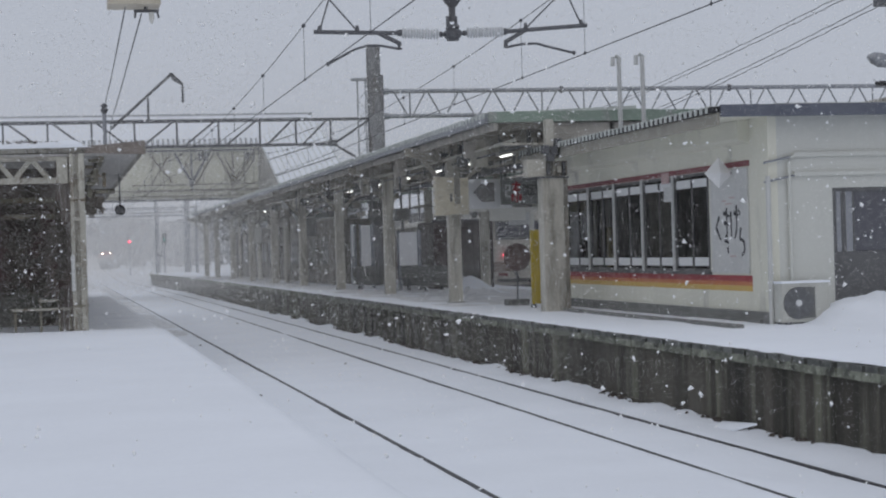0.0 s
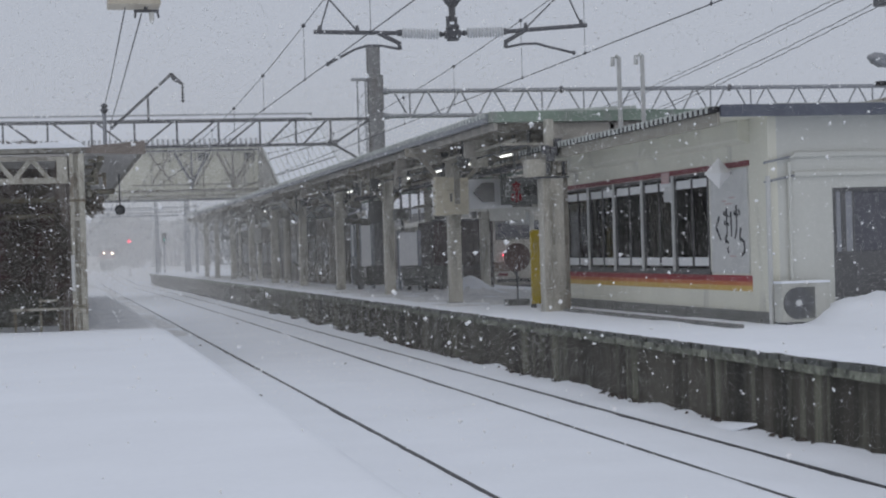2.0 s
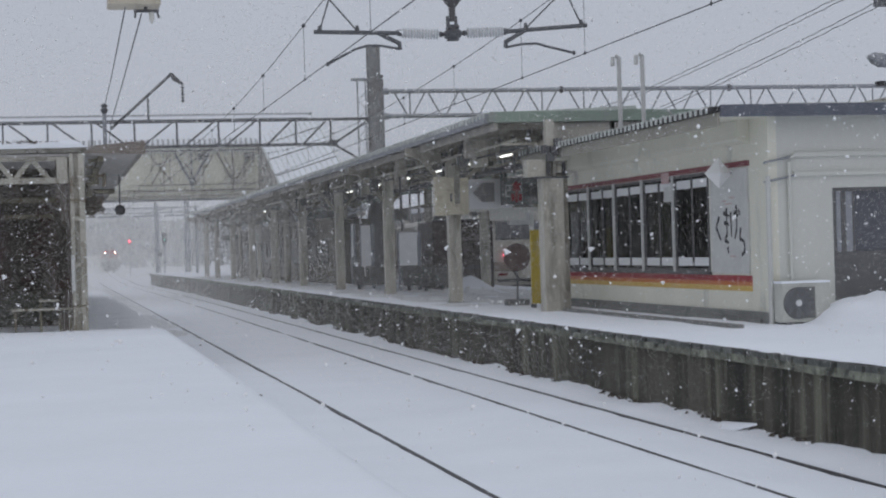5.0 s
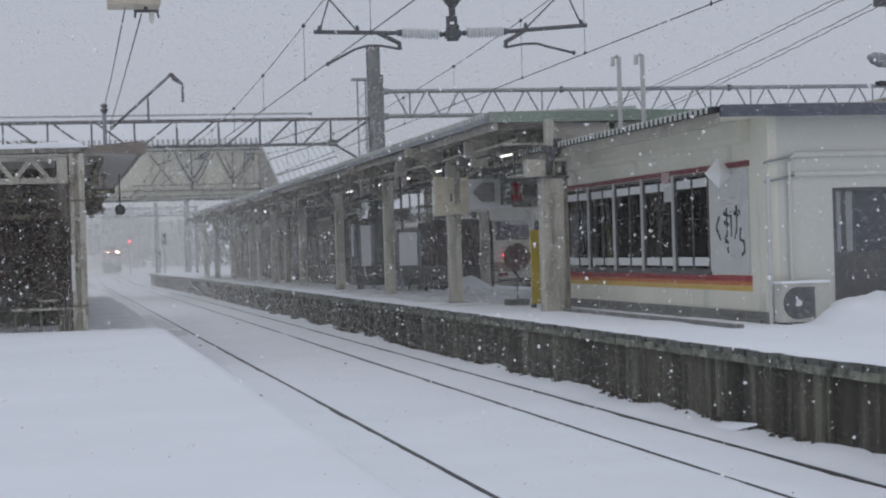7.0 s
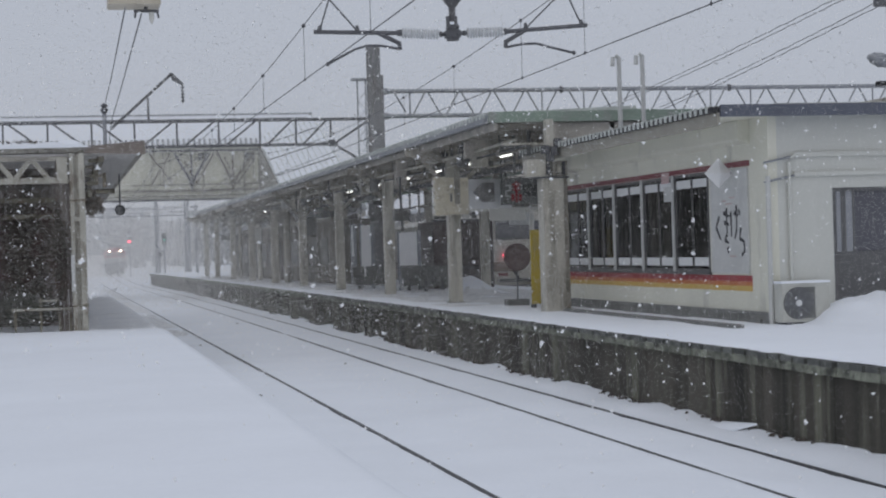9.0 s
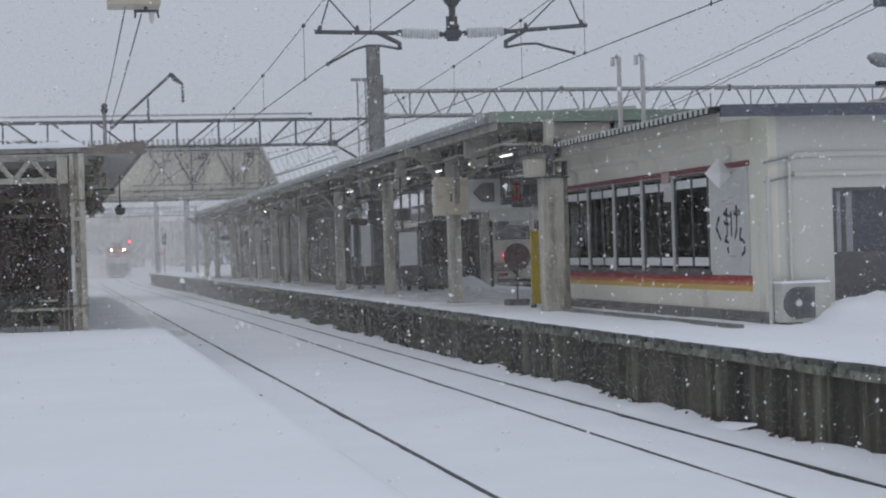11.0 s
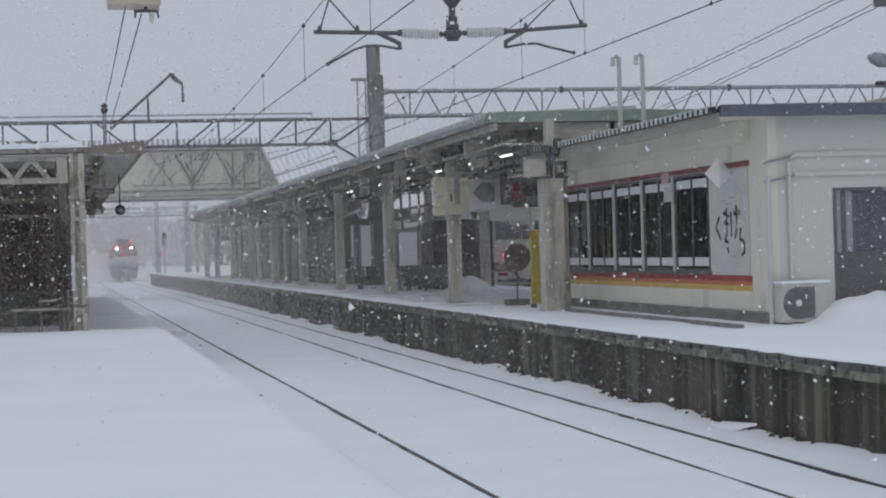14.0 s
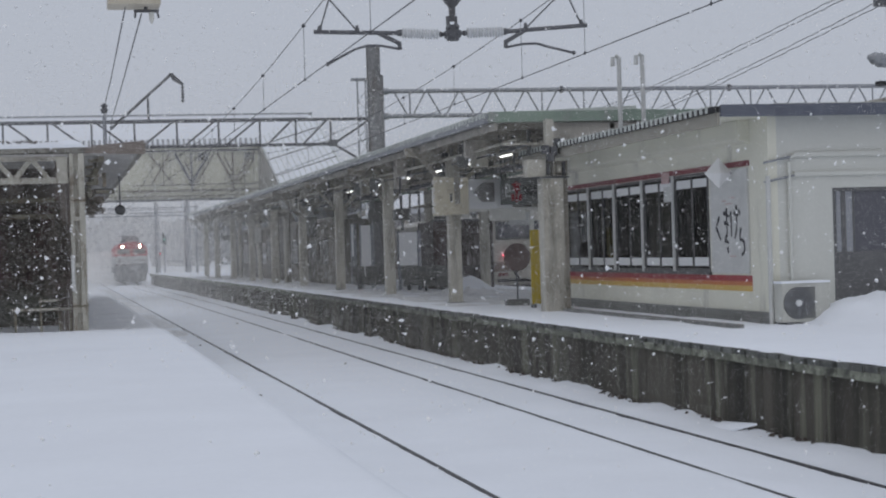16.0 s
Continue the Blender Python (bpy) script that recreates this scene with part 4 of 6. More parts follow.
for z, r in ((3.73, 0.035), (3.42, 0.032)):
    bm = bmesh.new()
    box(bm, 11.52, 17.0, 27.0, 27.05, z - r, z + r)
    solid("cable_duct", bm, WHITE_WALL, "white cable duct across the end wall", "duct", "wall ducts", bevel=0.012)
    bm = bmesh.new()
    tube(bm, [(11.0, 26.99, z - 0.12), (11.52, 27.0, z - 0.02)], 0.02, 6)
    solid("cable", bm, STEEL, "grey cable leading to the duct", "cable", "wall cables")
# white diamond-shaped sign that projects from the track-side wall
th = thing("projecting_sign", (10.84, 28.57, 3.52), "white diamond-shaped sign box projecting from the wall", "sign")
bm = bmesh.new()
tips = [bm.verts.new(p) for p in ((-0.25, 0.0, 0), (0, -0.1, 0), (0.25, 0.0, 0), (0, 0.1, 0))]
crown_, foot_ = bm.verts.new((0, 0, 0.26)), bm.verts.new((0, 0, -0.25))
for k in range(4):
    bm.faces.new((tips[k], tips[(k + 1) % 4], crown_))
    bm.faces.new((tips[(k + 1) % 4], tips[k], foot_))
part("sign_box", bm, BRIGHT, th, bevel=0.01)
bm = bmesh.new()
rod(bm, (0.1, 0, 0), (0.27, 0, 0), 0.02)
part("bracket", bm, STEEL, th)

# low cable trough along the building's foot
bm = bmesh.new()
box(bm, 10.12, 10.24, 26.1, 36.5, FAR_TOP - 0.05, FAR_TOP + 0.045)
solid("cable_trough", bm, PLINTH, "low dark cable trough half buried in snow", "cable trough", bevel=0.015)


def air_conditioner(x, y, z):
    th = thing("air_conditioner", (x, y, z), "cream outdoor air conditioner unit on feet capped with snow", "air conditioner")
    bm = bmesh.new()
    box(bm, 0, 0.8, 0, 0.32, 0.07, 0.68)
    part("casing", bm, AC_CASE, th, bevel=0.02)
    bm = bmesh.new()
    box(bm, 0.01, 0.56, -0.012, 0.001, 0.11, 0.64)
    part("fan_surround", bm, AC_CASE, th, bevel=0.004)
    bm = bmesh.new()
    lathe(bm, (0.27, -0.014, 0.37), (0.27, -0.03, 0.37), ((0, 0.255), (1, 0.25)), 32)
    part("fan_opening", bm, FRAME_DARK, th, "dark round fan opening")
    bm = bmesh.new()
    box(bm, 0.31, 0.545, -0.026, -0.0125, 0.13, 0.62)
    part("grille_field", bm, BIN_GREY, th, "dark slotted grille field")
    for k in range(7):
        bm = bmesh.new()
        r = 0.04 + 0.032 * k
        for q in range(24):
            a, b = q * math.tau / 24, (q + 1) * math.tau / 24
            rod(bm, (0.27 + r * math.cos(a), -0.036, 0.37 + r * math.sin(a)), (0.27 + r * math.cos(b), -0.036, 0.37 + r * math.sin(b)), 0.004, n=4)
        part("grille_ring", bm, STEEL, th)
    for k in range(8):
        bm = bmesh.new()
        a = k * math.tau / 8
        rod(bm, (0.27, -0.038, 0.37), (0.27 + 0.245 * math.cos(a), -0.038, 0.37 + 0.245 * math.sin(a)), 0.004, n=4)
        part("grille_spoke", bm, STEEL, th)
    bm = bmesh.new()
    lathe(bm, (0.27, -0.03, 0.37), (0.27, -0.05, 0.37), ((0, 0.055), (0.7, 0.05), (1, 0.02)), 14)
    part("fan_hub", bm, WHITE, th)
    for a in (0.06, 0.66):
        bm = bmesh.new()
        box(bm, a, a + 0.09, -0.03, 0.34, 0, 0.07)
        part("foot", bm, STEEL_DARK, th)
    bm = bmesh.new()
    box(bm, -0.01, 0.81, -0.02, 0.33, 0.68, 0.715)
    part("snow_cap", bm, SNOW, th, "thin rounded cap of snow", bevel=0.014)
    return th


air_conditioner(11.09, 26.62, FAR_TOP - 0.05)


# two hooked vent pipes on the roof
for x, h in ((10.9, 6.05), (11.38, 6.08)):
    bm = bmesh.new()
    z0 = 4.42
    tube(bm, [(x, 34.0, z0), (x, 34.0, h), (x - 0.05, 34.0, h + 0.03), (x - 0.12, 34.0, h), (x - 0.13, 34.0, h - 0.17)], 0.045, 10)
    solid("vent_pipe", bm, OFFWHITE, "white hooked vent pipe standing on the roof", "vent pipe", "vent pipes")


# ---- canopy over the island platform ----
CAN_X0, CAN_X1, CAN_Y0, CAN_Y1 = 8.8, 15.0, 36.3, 121.0


def canopy():
    th = thing("platform_canopy", (0, 0, 0), "long low platform canopy with ribbed roof on square posts", "canopy")
    seg = 5.3
    n = int((CAN_Y1 - CAN_Y0) / seg)
    for k in range(n):
        a, b = CAN_Y0 + k * seg, CAN_Y0 + (k + 1) * seg
        d = bend((a + b) / 2)
        bm = bmesh.new()
        prism(bm, ((CAN_X0 + d, 5.06), (CAN_X0 + d, 5.10), (12 + d, 5.22), (CAN_X1 + d, 5.10), (CAN_X1 + d, 5.06), (12 + d, 5.17)), a, b)
        part("roof_sheet", bm, ROOF_GREEN, th, "faded grey-green roof sheet")
        bm = bmesh.new()
        box(bm, CAN_X0 - 0.1 + d, CAN_X0 - 0.001 + d, a, b - 0.02, 4.96, 5.06)
        part("gutter", bm, STEEL, th, "grey eave gutter", bevel=0.012)
        # grey strip draws the shade between the folds along the eave
        bm = bmesh.new()
        box(bm, CAN_X0 - 0.08 + d, CAN_X0 + 0.3 + d, a, b, 5.063, 5.15)
        part("fold_shade_strip", bm, ROOF_GREY, th, "grey strip drawing the shade between the roof folds")
        bm = bmesh.new()
        box(bm, CAN_X0 + 0.15 + d, CAN_X1 - 0.1 + d, a, b, 4.98, 5.0)
        part("soffit", bm, UNDER, th, "grey-brown roof lining")
        bm = bmesh.new()
        box(bm, CAN_X0 + 0.1 + d, CAN_X0 + 0.18 + d, a, b, 4.82, 4.975)
        part("edge_purlin", bm, UNDER, th)
        for x in (11.4, 12.8):
            bm = bmesh.new()
            box(bm, x + d, x + 0.1 + d, a, b, 4.8, 4.975)
            part("purlin", bm, BEAM, th)
    me = data_of("roof_rib", prism(bmesh.new(), ((CAN_X0 - 0.1, 5.065), (CAN_X0 - 0.1, 5.175), (12, 5.29), (12, 5.18)), -0.075, 0.075), RIB_PALE)
    y = CAN_Y0 + 0.1
    while y < CAN_Y1 - 0.2:
        shared("roof_rib", me, th, pose(bend(y), y, 0))
        y += 0.33
    # rafters, conduits and trays under the lining
    y = CAN_Y0 + 0.4
    while y < CAN_Y1 - 0.5:
        d = bend(y)
        bm = bmesh.new()
        box(bm, CAN_X0 + 0.22 + d, CAN_X1 - 0.3 + d, y - 0.05, y + 0.05, 4.84, 4.972)
        part("rafter", bm, BEAM, th)
        y += 1.62
    for x, z, r, m_ in ((9.5, 4.62, 0.035, POST_PAINT), (9.72, 4.5, 0.02, STEEL_DARK), (10.7, 4.42, 0.03, BEAM), (11.9, 4.35, 0.045, ROOF_GREEN)):
        bm = bmesh.new()
        tube(bm, [(x + bend(y) + 0.03 * math.sin(y), y, z + 0.02 * math.cos(y * 1.7)) for y in steps((CAN_Y0 + 0.4, 118, 3.2))], r, 6)
        part("conduit", bm, m_, th)
    bm = bmesh.new()
    box(bm, 10.98, 11.28, CAN_Y0 + 1, 117, 4.32, 4.4)
    part("cable_tray", bm, STEEL_DARK, th)
    y = CAN_Y0 + 2.0
    while y < 116:
        for x, z in ((9.5, 4.62), (11.1, 4.36)):
            bm = bmesh.new()
            rod(bm, (x, y, z), (x, y, 4.97), 0.012, n=5)
            part("tray_hanger", bm, STEEL_DARK, th)
        y += 3.2
    random.seed(21)
    for k in range(46):
        y = CAN_Y0 + 1 + k * 1.55 + random.uniform(-0.6, 0.6)
        x, z = random.choice(((9.4, 4.66), (9.8, 4.5), (10.7, 4.46), (11.2, 4.3), (11.9, 4.4), (12.4, 4.6)))
        w, h = random.uniform(0.07, 0.2), random.uniform(0.08, 0.26)
        part("junction_box", box(bmesh.new(), x - w, x + w, y - 0.12, y + 0.12, z - h, 4.97 if k % 3 == 0 else z + h), random.choice((UNDER, BEAM, BIN_GREY, POST_PAINT)), th)
    random.seed(44)
    for k in range(90):
        y = CAN_Y0 + 0.8 + 44 * (k / 90) ** 1.3 + random.uniform(-0.4, 0.4)
        x, z = random.uniform(9.1, 12.8), random.uniform(4.25, 4.75)
        m_ = random.choice((BIN_GREY, STEEL_DARK, BIN_GREY, FRAME_DARK, POST_PAINT, OFFWHITE, UNDER))
        if k % 4 == 0:
            part("cross_conduit", tube(bmesh.new(), [(x, y, z), (x + random.uniform(0.5, 1.6), y + random.uniform(-0.3, 0.3), z + random.uniform(-0.05, 0.2))], random.uniform(0.015, 0.04), 6), m_, th)
        elif k % 4 == 1:
            part("pipe_drop", rod(bmesh.new(), (x, y, z - random.uniform(0.0, 0.35)), (x, y, 4.97), random.uniform(0.015, 0.05), n=6), m_, th)
        elif k % 4 == 2:
            w, h = random.uniform(0.06, 0.16), random.uniform(0.05, 0.2)
            part("cable_box", box(bmesh.new(), x - w, x + w, y - 0.08, y + 0.08, z - h, z + h), m_, th, bevel=0.015)
            part("box_stem", rod(bmesh.new(), (x, y, z + h), (x, y, 4.97), 0.012, n=5), STEEL_DARK, th)
        else:
            pts = [(x, y + 0.6 * q, z - 0.18 * math.sin(math.pi * q / 5)) for q in range(6)]
            part("sagging_cable", tube(bmesh.new(), pts, 0.014, 5), STEEL_DARK, th)
    bm = bmesh.new()
    box(bm, CAN_X0 - 0.02, CAN_X1 + 2.5, CAN_Y0 - 0.1, CAN_Y0 - 0.01, 4.97, 5.19)
    part("green_fascia", bm, ROOF_GREEN, th, "faded green end fascia", bevel=0.008)
    bm = bmesh.new()
    box(bm, CAN_X0 + 1.2, CAN_X1 + 2.5, CAN_Y0, CAN_Y0 + 0.05, 4.56, 4.95)
    part("end_panel", bm, UNDER, th)
    part("end_rail", box(bmesh.new(), CAN_X0 + 0.3, CAN_X1 + 2.0, CAN_Y0 + 0.06, CAN_Y0 + 0.12, 4.5, 4.55), POST_PAINT, th)
    return th


canopy()


def canopy_post(x, y, kind_):
    th = thing("canopy_post", (x, y, FAR_TOP - 0.06), "square painted canopy post standing in snow on the platform", "post", "canopy posts")
    w = 0.15 if kind_ == "front" else 0.13
    bm = bmesh.new()
    box(bm, -w, w, -w, w, 0, 3.75)
    part("shaft", bm, POST_PAINT, th, bevel=0.015)
    bm = bmesh.new()
    box(bm, -w - 0.04, w + 0.04, -w - 0.04, w + 0.04, 0, 0.07)
    part("base_block", bm, CONCRETE, th, bevel=0.01)
    bm = bmesh.new()
    if kind_ == "front":
        prism(bm, ((-1.2, 3.72), (-1.2, 3.92), (3.4, 3.92), (3.4, 3.68), (0.5, 3.55), (-0.3, 3.55)), -0.08, 0.08)
        bar(bm, (-0.12, 0, 2.9), (-0.85, 0, 3.72), 0.1, 0.1)
        bar(bm, (0.12, 0, 2.9), (0.85, 0, 3.6), 0.1, 0.1)
    else:
        box(bm, -0.6, 0.8, -0.07, 0.07, 3.55, 3.74)
    part("crossbeam", bm, BEAM, th)
    return th


for y in (44.2, 53.9, 63.6, 73.3, 83.0, 92.7, 102.4, 112.1, 119.5):
    canopy_post((9.73 if y < 50 else 9.85) + bend(y), y, "front")
canopy_post(13.06, 54.9, "rear")
for y in (64.6, 74.3, 84.0, 93.7, 103.4, 113.1):
    canopy_post(13.3 + bend(y), y, "rear")

# heavy pillar beside the lounge with its cross beam
th = thing("corner_pillar", (9.99, 36.0, FAR_TOP - 0.06), "wide cream pillar with a cross beam beside the lounge", "pillar")
bm = bmesh.new()
box(bm, -0.22, 0.22, -0.2, 0.2, 0, 2.78)
part("shaft", bm, POST_PAINT, th, bevel=0.02)
bm = bmesh.new()
box(bm, -0.3, 0.34, -0.23, 0.23, 2.78, 2.82)
part("capital", bm, STEEL_DARK, th, "dark steel bearing plate", bevel=0.008)
bm = bmesh.new()
box(bm, -0.53, -0.13, -0.16, 0.16, 2.82, 3.17)
part("beam_end", bm, POST_PAINT, th, "pale boxed beam end", bevel=0.012)
bm = bmesh.new()
box(bm, -0.13, 0.36, -0.06, 0.16, 2.84, 3.14)
part("crossbeam", bm, BEAM, th, bevel=0.012)
for q, (a, b, z0, z1) in enumerate(((-0.11, -0.03, 2.86, 3.1), (0.02, 0.07, 2.82, 3.2), (0.12, 0.2, 2.9, 3.02), (0.24, 0.29, 2.84, 3.12))):
    part("clamp", box(bmesh.new(), a, b, -0.14, -0.065, z0, z1), (STEEL_DARK, BEAM, POST_PAINT, STEEL_DARK)[q], th, bevel=0.006)
bm = bmesh.new()
tube(bm, [(-0.1, -0.12, 3.2), (0.3, -0.12, 3.32), (0.9, -0.2, 3.36), (1.6, -0.9, 3.34)], 0.022, 6)
part("conduit", bm, STEEL_DARK, th)
part("lower_clip", box(bmesh.new(), 0.22, 0.34, -0.1, 0.02, 0.0, 2.78), BEAM, th, "narrow dull side pipe", bevel=0.01)
bm = bmesh.new()
box(bm, -0.09, 0.07, -0.1, 0.1, 3.3, 4.0)
part("upper_post", bm, POST_PAINT, th, bevel=0.01)
bm = bmesh.new()
for a, z in ((-0.15, 3.36), (0.02, 3.34), (0.12, 3.5), (-0.05, 3.2)):
    box(bm, a - 0.07, a + 0.07, -0.3, -0.14, z - 0.08, z + 0.09)
part("fittings", bm, STEEL_DARK, th, bevel=0.01)


def strip_lamp(x, y):
    th = thing("strip_lamp", (x, y, 4.5), "lit white fluorescent strip lamp under the canopy", "lamp", "canopy lamps")
    bm = bmesh.new()
    box(bm, -0.08, 0.08, -0.65, 0.65, 0.03, 0.1)
    part("housing", bm, OFFWHITE, th, bevel=0.01)
    bm = bmesh.new()
    rod(bm, (0, -0.55, 0.01), (0, 0.55, 0.01), 0.018)
    part("tube", bm, LAMP_ON, th)
    for s in (-0.5, 0.5):
        bm = bmesh.new()
        rod(bm, (0, s, 0.1), (0, s, 0.49), 0.012, n=6)
        part("hanger", bm, STEEL_DARK, th)
    return th


for y in (40.7, 44.0, 48.5, 53.0, 58.0, 63.5, 69.0, 75.0, 82.0, 90.0):
    strip_lamp(10.25 + bend(y), y)
for y in (42.5, 50, 57.5, 66, 75):
    strip_lamp(12.2 + bend(y), y)


# ---- covered footbridge over the tracks ----
def footbridge(y):
    th = thing("footbridge", (0, y, 0), "cream covered steel footbridge with snow on its ribbed roof", "footbridge")
    xa, xb, z0, z1, w = -4.0, 11.7, 5.75, 8.9, 2.6
    bm = bmesh.new()
    box(bm, xa, 15.0, 0, w, z0, z0 + 0.3)
    part("deck", bm, BRIDGE_CREAM, th, bevel=0.02)
    part("bottom_flange", box(bmesh.new(), xa, 14.0, -0.2, 0.1, z0 - 0.12, z0 - 0.003), STEEL_DARK, th, "dark bottom flange")
    part("gutter", box(bmesh.new(), xa, xb + 0.1, -0.22, -0.11, z1 - 0.42, z1 - 0.3), STEEL_DARK, th, "dark gutter line")
    for z, h in ((z0 + 0.55, 0.1), (z0 + 0.2, 0.14)):
        bm = bmesh.new()
        box(bm, xa, xb, -0.09, -0.005, z, z + h)
        part("side_girder", bm, BRIDGE_CREAM, th)
        bm = bmesh.new()
        box(bm, xa, xb, -0.16, -0.095, z - 0.05, z - 0.002)
        part("flange", bm, BRACE, th)
    bm = bmesh.new()
    box(bm, xa, xb, 0.02, 0.08, z0 + 0.3, z1 - 0.45)
    part("side_panel", bm, BRIDGE_CREAM, th, "faded cream panelled side wall")
    bm = bmesh.new()
    box(bm, xa, xb, -0.1, 0.02, z1 - 0.45, z1 - 0.05)
    part("top_girder", bm, BRIDGE_CREAM, th)
    bm = bmesh.new()
    box(bm, xa, 15, w - 0.06, w, z0 + 0.3, z1)
    part("back_panel", bm, BRIDGE_CREAM, th)
    for x in (5.05, 7.29, 9.61, 11.6):
        part("upright", box(bmesh.new(), x - 0.1, x + 0.1, -0.12, 0.02, z0 + 0.2, z1 - 0.2), BRIDGE_CREAM, th)
    low_, high = z0 + 0.9, z1 - 0.5
    for foot, tops, m_ in ((7.8, (6.85, 8.85), STEEL_DARK), (10.2, (9.3, 11.5), BRACE)):
        for a in tops:
            part("diagonal_brace", bar(bmesh.new(), (foot, -0.15, low_), (a, -0.15, high), 0.1, 0.15), m_, th)
            part("rear_brace", bar(bmesh.new(), (foot + 0.3, 0.0, low_), (a + 0.3, 0.0, high), 0.04, 0.09), BRACE, th)
        part("hanger_bar", bar(bmesh.new(), (foot, -0.16, z0 + 0.4), (foot, -0.16, high), 0.1, 0.1), m_, th)
        part("gusset", box(bmesh.new(), foot - 0.14, foot + 0.14, -0.2, -0.17, low_ - 0.16, low_ + 0.12), m_, th)
    # same braces as the dark bay; their unlit tone is put into the paint
    for a, c in ((5.4, 6.7), (6.6, 5.5)):
        part("diagonal_brace", bar(bmesh.new(), (a, -0.06, high), (c, -0.06, low_), 0.06, 0.1), BRACE, th)
    for z in (z0 + 0.78, z0 + 0.42):
        part("side_rail", box(bmesh.new(), 4.4, xb, -0.2, -0.165, z, z + 0.07), BRACE, th)
    for x in (6.2, 8.5, 10.9):
        part("panel_seam", box(bmesh.new(), x - 0.03, x + 0.03, -0.004, 0.019, z0 + 0.3, z1 - 0.46), BRACE, th)
    for x in (8.2, 10.9):
        bm = bmesh.new()
        box(bm, x, x + 0.6, 0.0, 0.03, z1 - 0.95, z1 - 0.5)
        part("small_window", bm, FRAME_DARK, th)
    bm = bmesh.new()
    ridge, hip = z1 + 1.78, 15.15
    upper = [bm.verts.new(p) for p in ((xa, -0.35, z1 + 0.04), (xb + 0.1, -0.35, z1 + 0.04), (hip, w / 2, ridge), (hip, w + 0.35, z1 + 0.04), (xa, w + 0.35, z1 + 0.04), (xa, w / 2, ridge))]
    lower = [bm.verts.new(p.co - Vector((0, 0, 0.08))) for p in upper]
    for loop in ((0, 1, 2, 5), (5, 2, 3, 4)):
        bm.faces.new([upper[k] for k in loop])
        bm.faces.new([lower[k] for k in loop[::-1]])
    for a, b in ((0, 1), (1, 2), (2, 3), (3, 4), (4, 5), (5, 0)):
        bm.faces.new((upper[b], upper[a], lower[a], lower[b]))
    part("roof", bm, SNOW, th, "snow-covered roof slope")
    for dy, dz in ((0.0, 1.8), (-0.3, 1.5)):
        part("ridge_cap", box(bmesh.new(), xa, hip, w / 2 + dy - 0.06, w / 2 + dy + 0.06, z1 + dz, z1 + dz + 0.07), STEEL, th, "grey metal ridge strip")
    me = data_of("roof_rib", prism(bmesh.new(), ((-0.4, z1 - 0.13), (-0.4, z1 + 0.03), (-0.1, z1 + 0.33), (-0.1, z1 + 0.1)), -0.075, 0.075, axis="x"), STEEL)
    x = xa
    while x < xb + 0.1:
        shared("roof_rib", me, th, pose(x, 0, 0))
        x += 0.3
    # stairs run down along the island platform towards the viewer
    run, x2, x3 = 17.6, 11.75, 15.1
    bm = bmesh.new()
    top, low = 9.65, 3.55
    lift = 1.0
    v = [bm.verts.new(p) for p in ((x2, w / 2, top), (x3, w / 2, top + lift), (x3, -run, low + lift), (x2, -run, low))]
    u = [bm.verts.new(p.co + Vector((0, 0, -0.1))) for p in v]
    bm.faces.new(v)
    bm.faces.new(u[::-1])
    for k in range(4):
        bm.faces.new((v[k], v[(k + 1) % 4], u[(k + 1) % 4], u[k]))
    part("stair_roof", bm, SNOW, th, "snow-covered sloping stair roof")
    for k in range(12):
        bm = bmesh.new()
        x = x2 + 0.02 + k * 0.3
        up = 0.02 + lift * (x - x2) / (x3 - x2)
        bar(bm, (x, w / 2, top + up), (x, -run, low + up), 0.025, 0.05)
        part("roof_rib", bm, RIB_PALE, th)
    for s in (0.0, 0.16, 0.33, 0.5, 0.66):
        bm = bmesh.new()
        yy, zz = w / 2 + (-run - w / 2) * s, top + (low - top) * s
        bar(bm, (x2, yy, zz + 0.03), (x3, yy, zz + 0.03 + lift), 0.07, 0.06)
        part("roof_seam", bm, STEEL_DARK, th)
    for x in (x2, x3 - 0.08):
        bm = bmesh.new()
        prism(bm, ((w, z1), (w, z0), (-run, FAR_TOP - 0.1), (-run, 3.4), (0.4, z1)), x, x + 0.08, axis="x")
        part("stair_side", bm, STAIR_SIDE, th, "dull brown weathered stair side")
    bm = bmesh.new()
    prism(bm, ((w, z0), (w, z0 - 0.3), (-run, FAR_TOP - 0.2), (-run, FAR_TOP + 0.1)), x2 + 0.1, x3 - 0.1, axis="x")
    part("stair_flight", bm, CONCRETE, th)
    for yy in (0.4, -6.0):
        bm = bmesh.new()
        box(bm, x2 - 0.3, x2 - 0.02, yy, yy + 0.3, FAR_TOP - 0.1, max(2.0, z0 + 0.3 * yy))
        part("pier", bm, POST_PAINT, th)
    bm = bmesh.new()
    box(bm, -3.0, -2.6, 0.6, 1.0, NEAR_TOP - 0.2, z0)
    part("pier", bm, POST_PAINT, th)
    return th


footbridge(106.0)


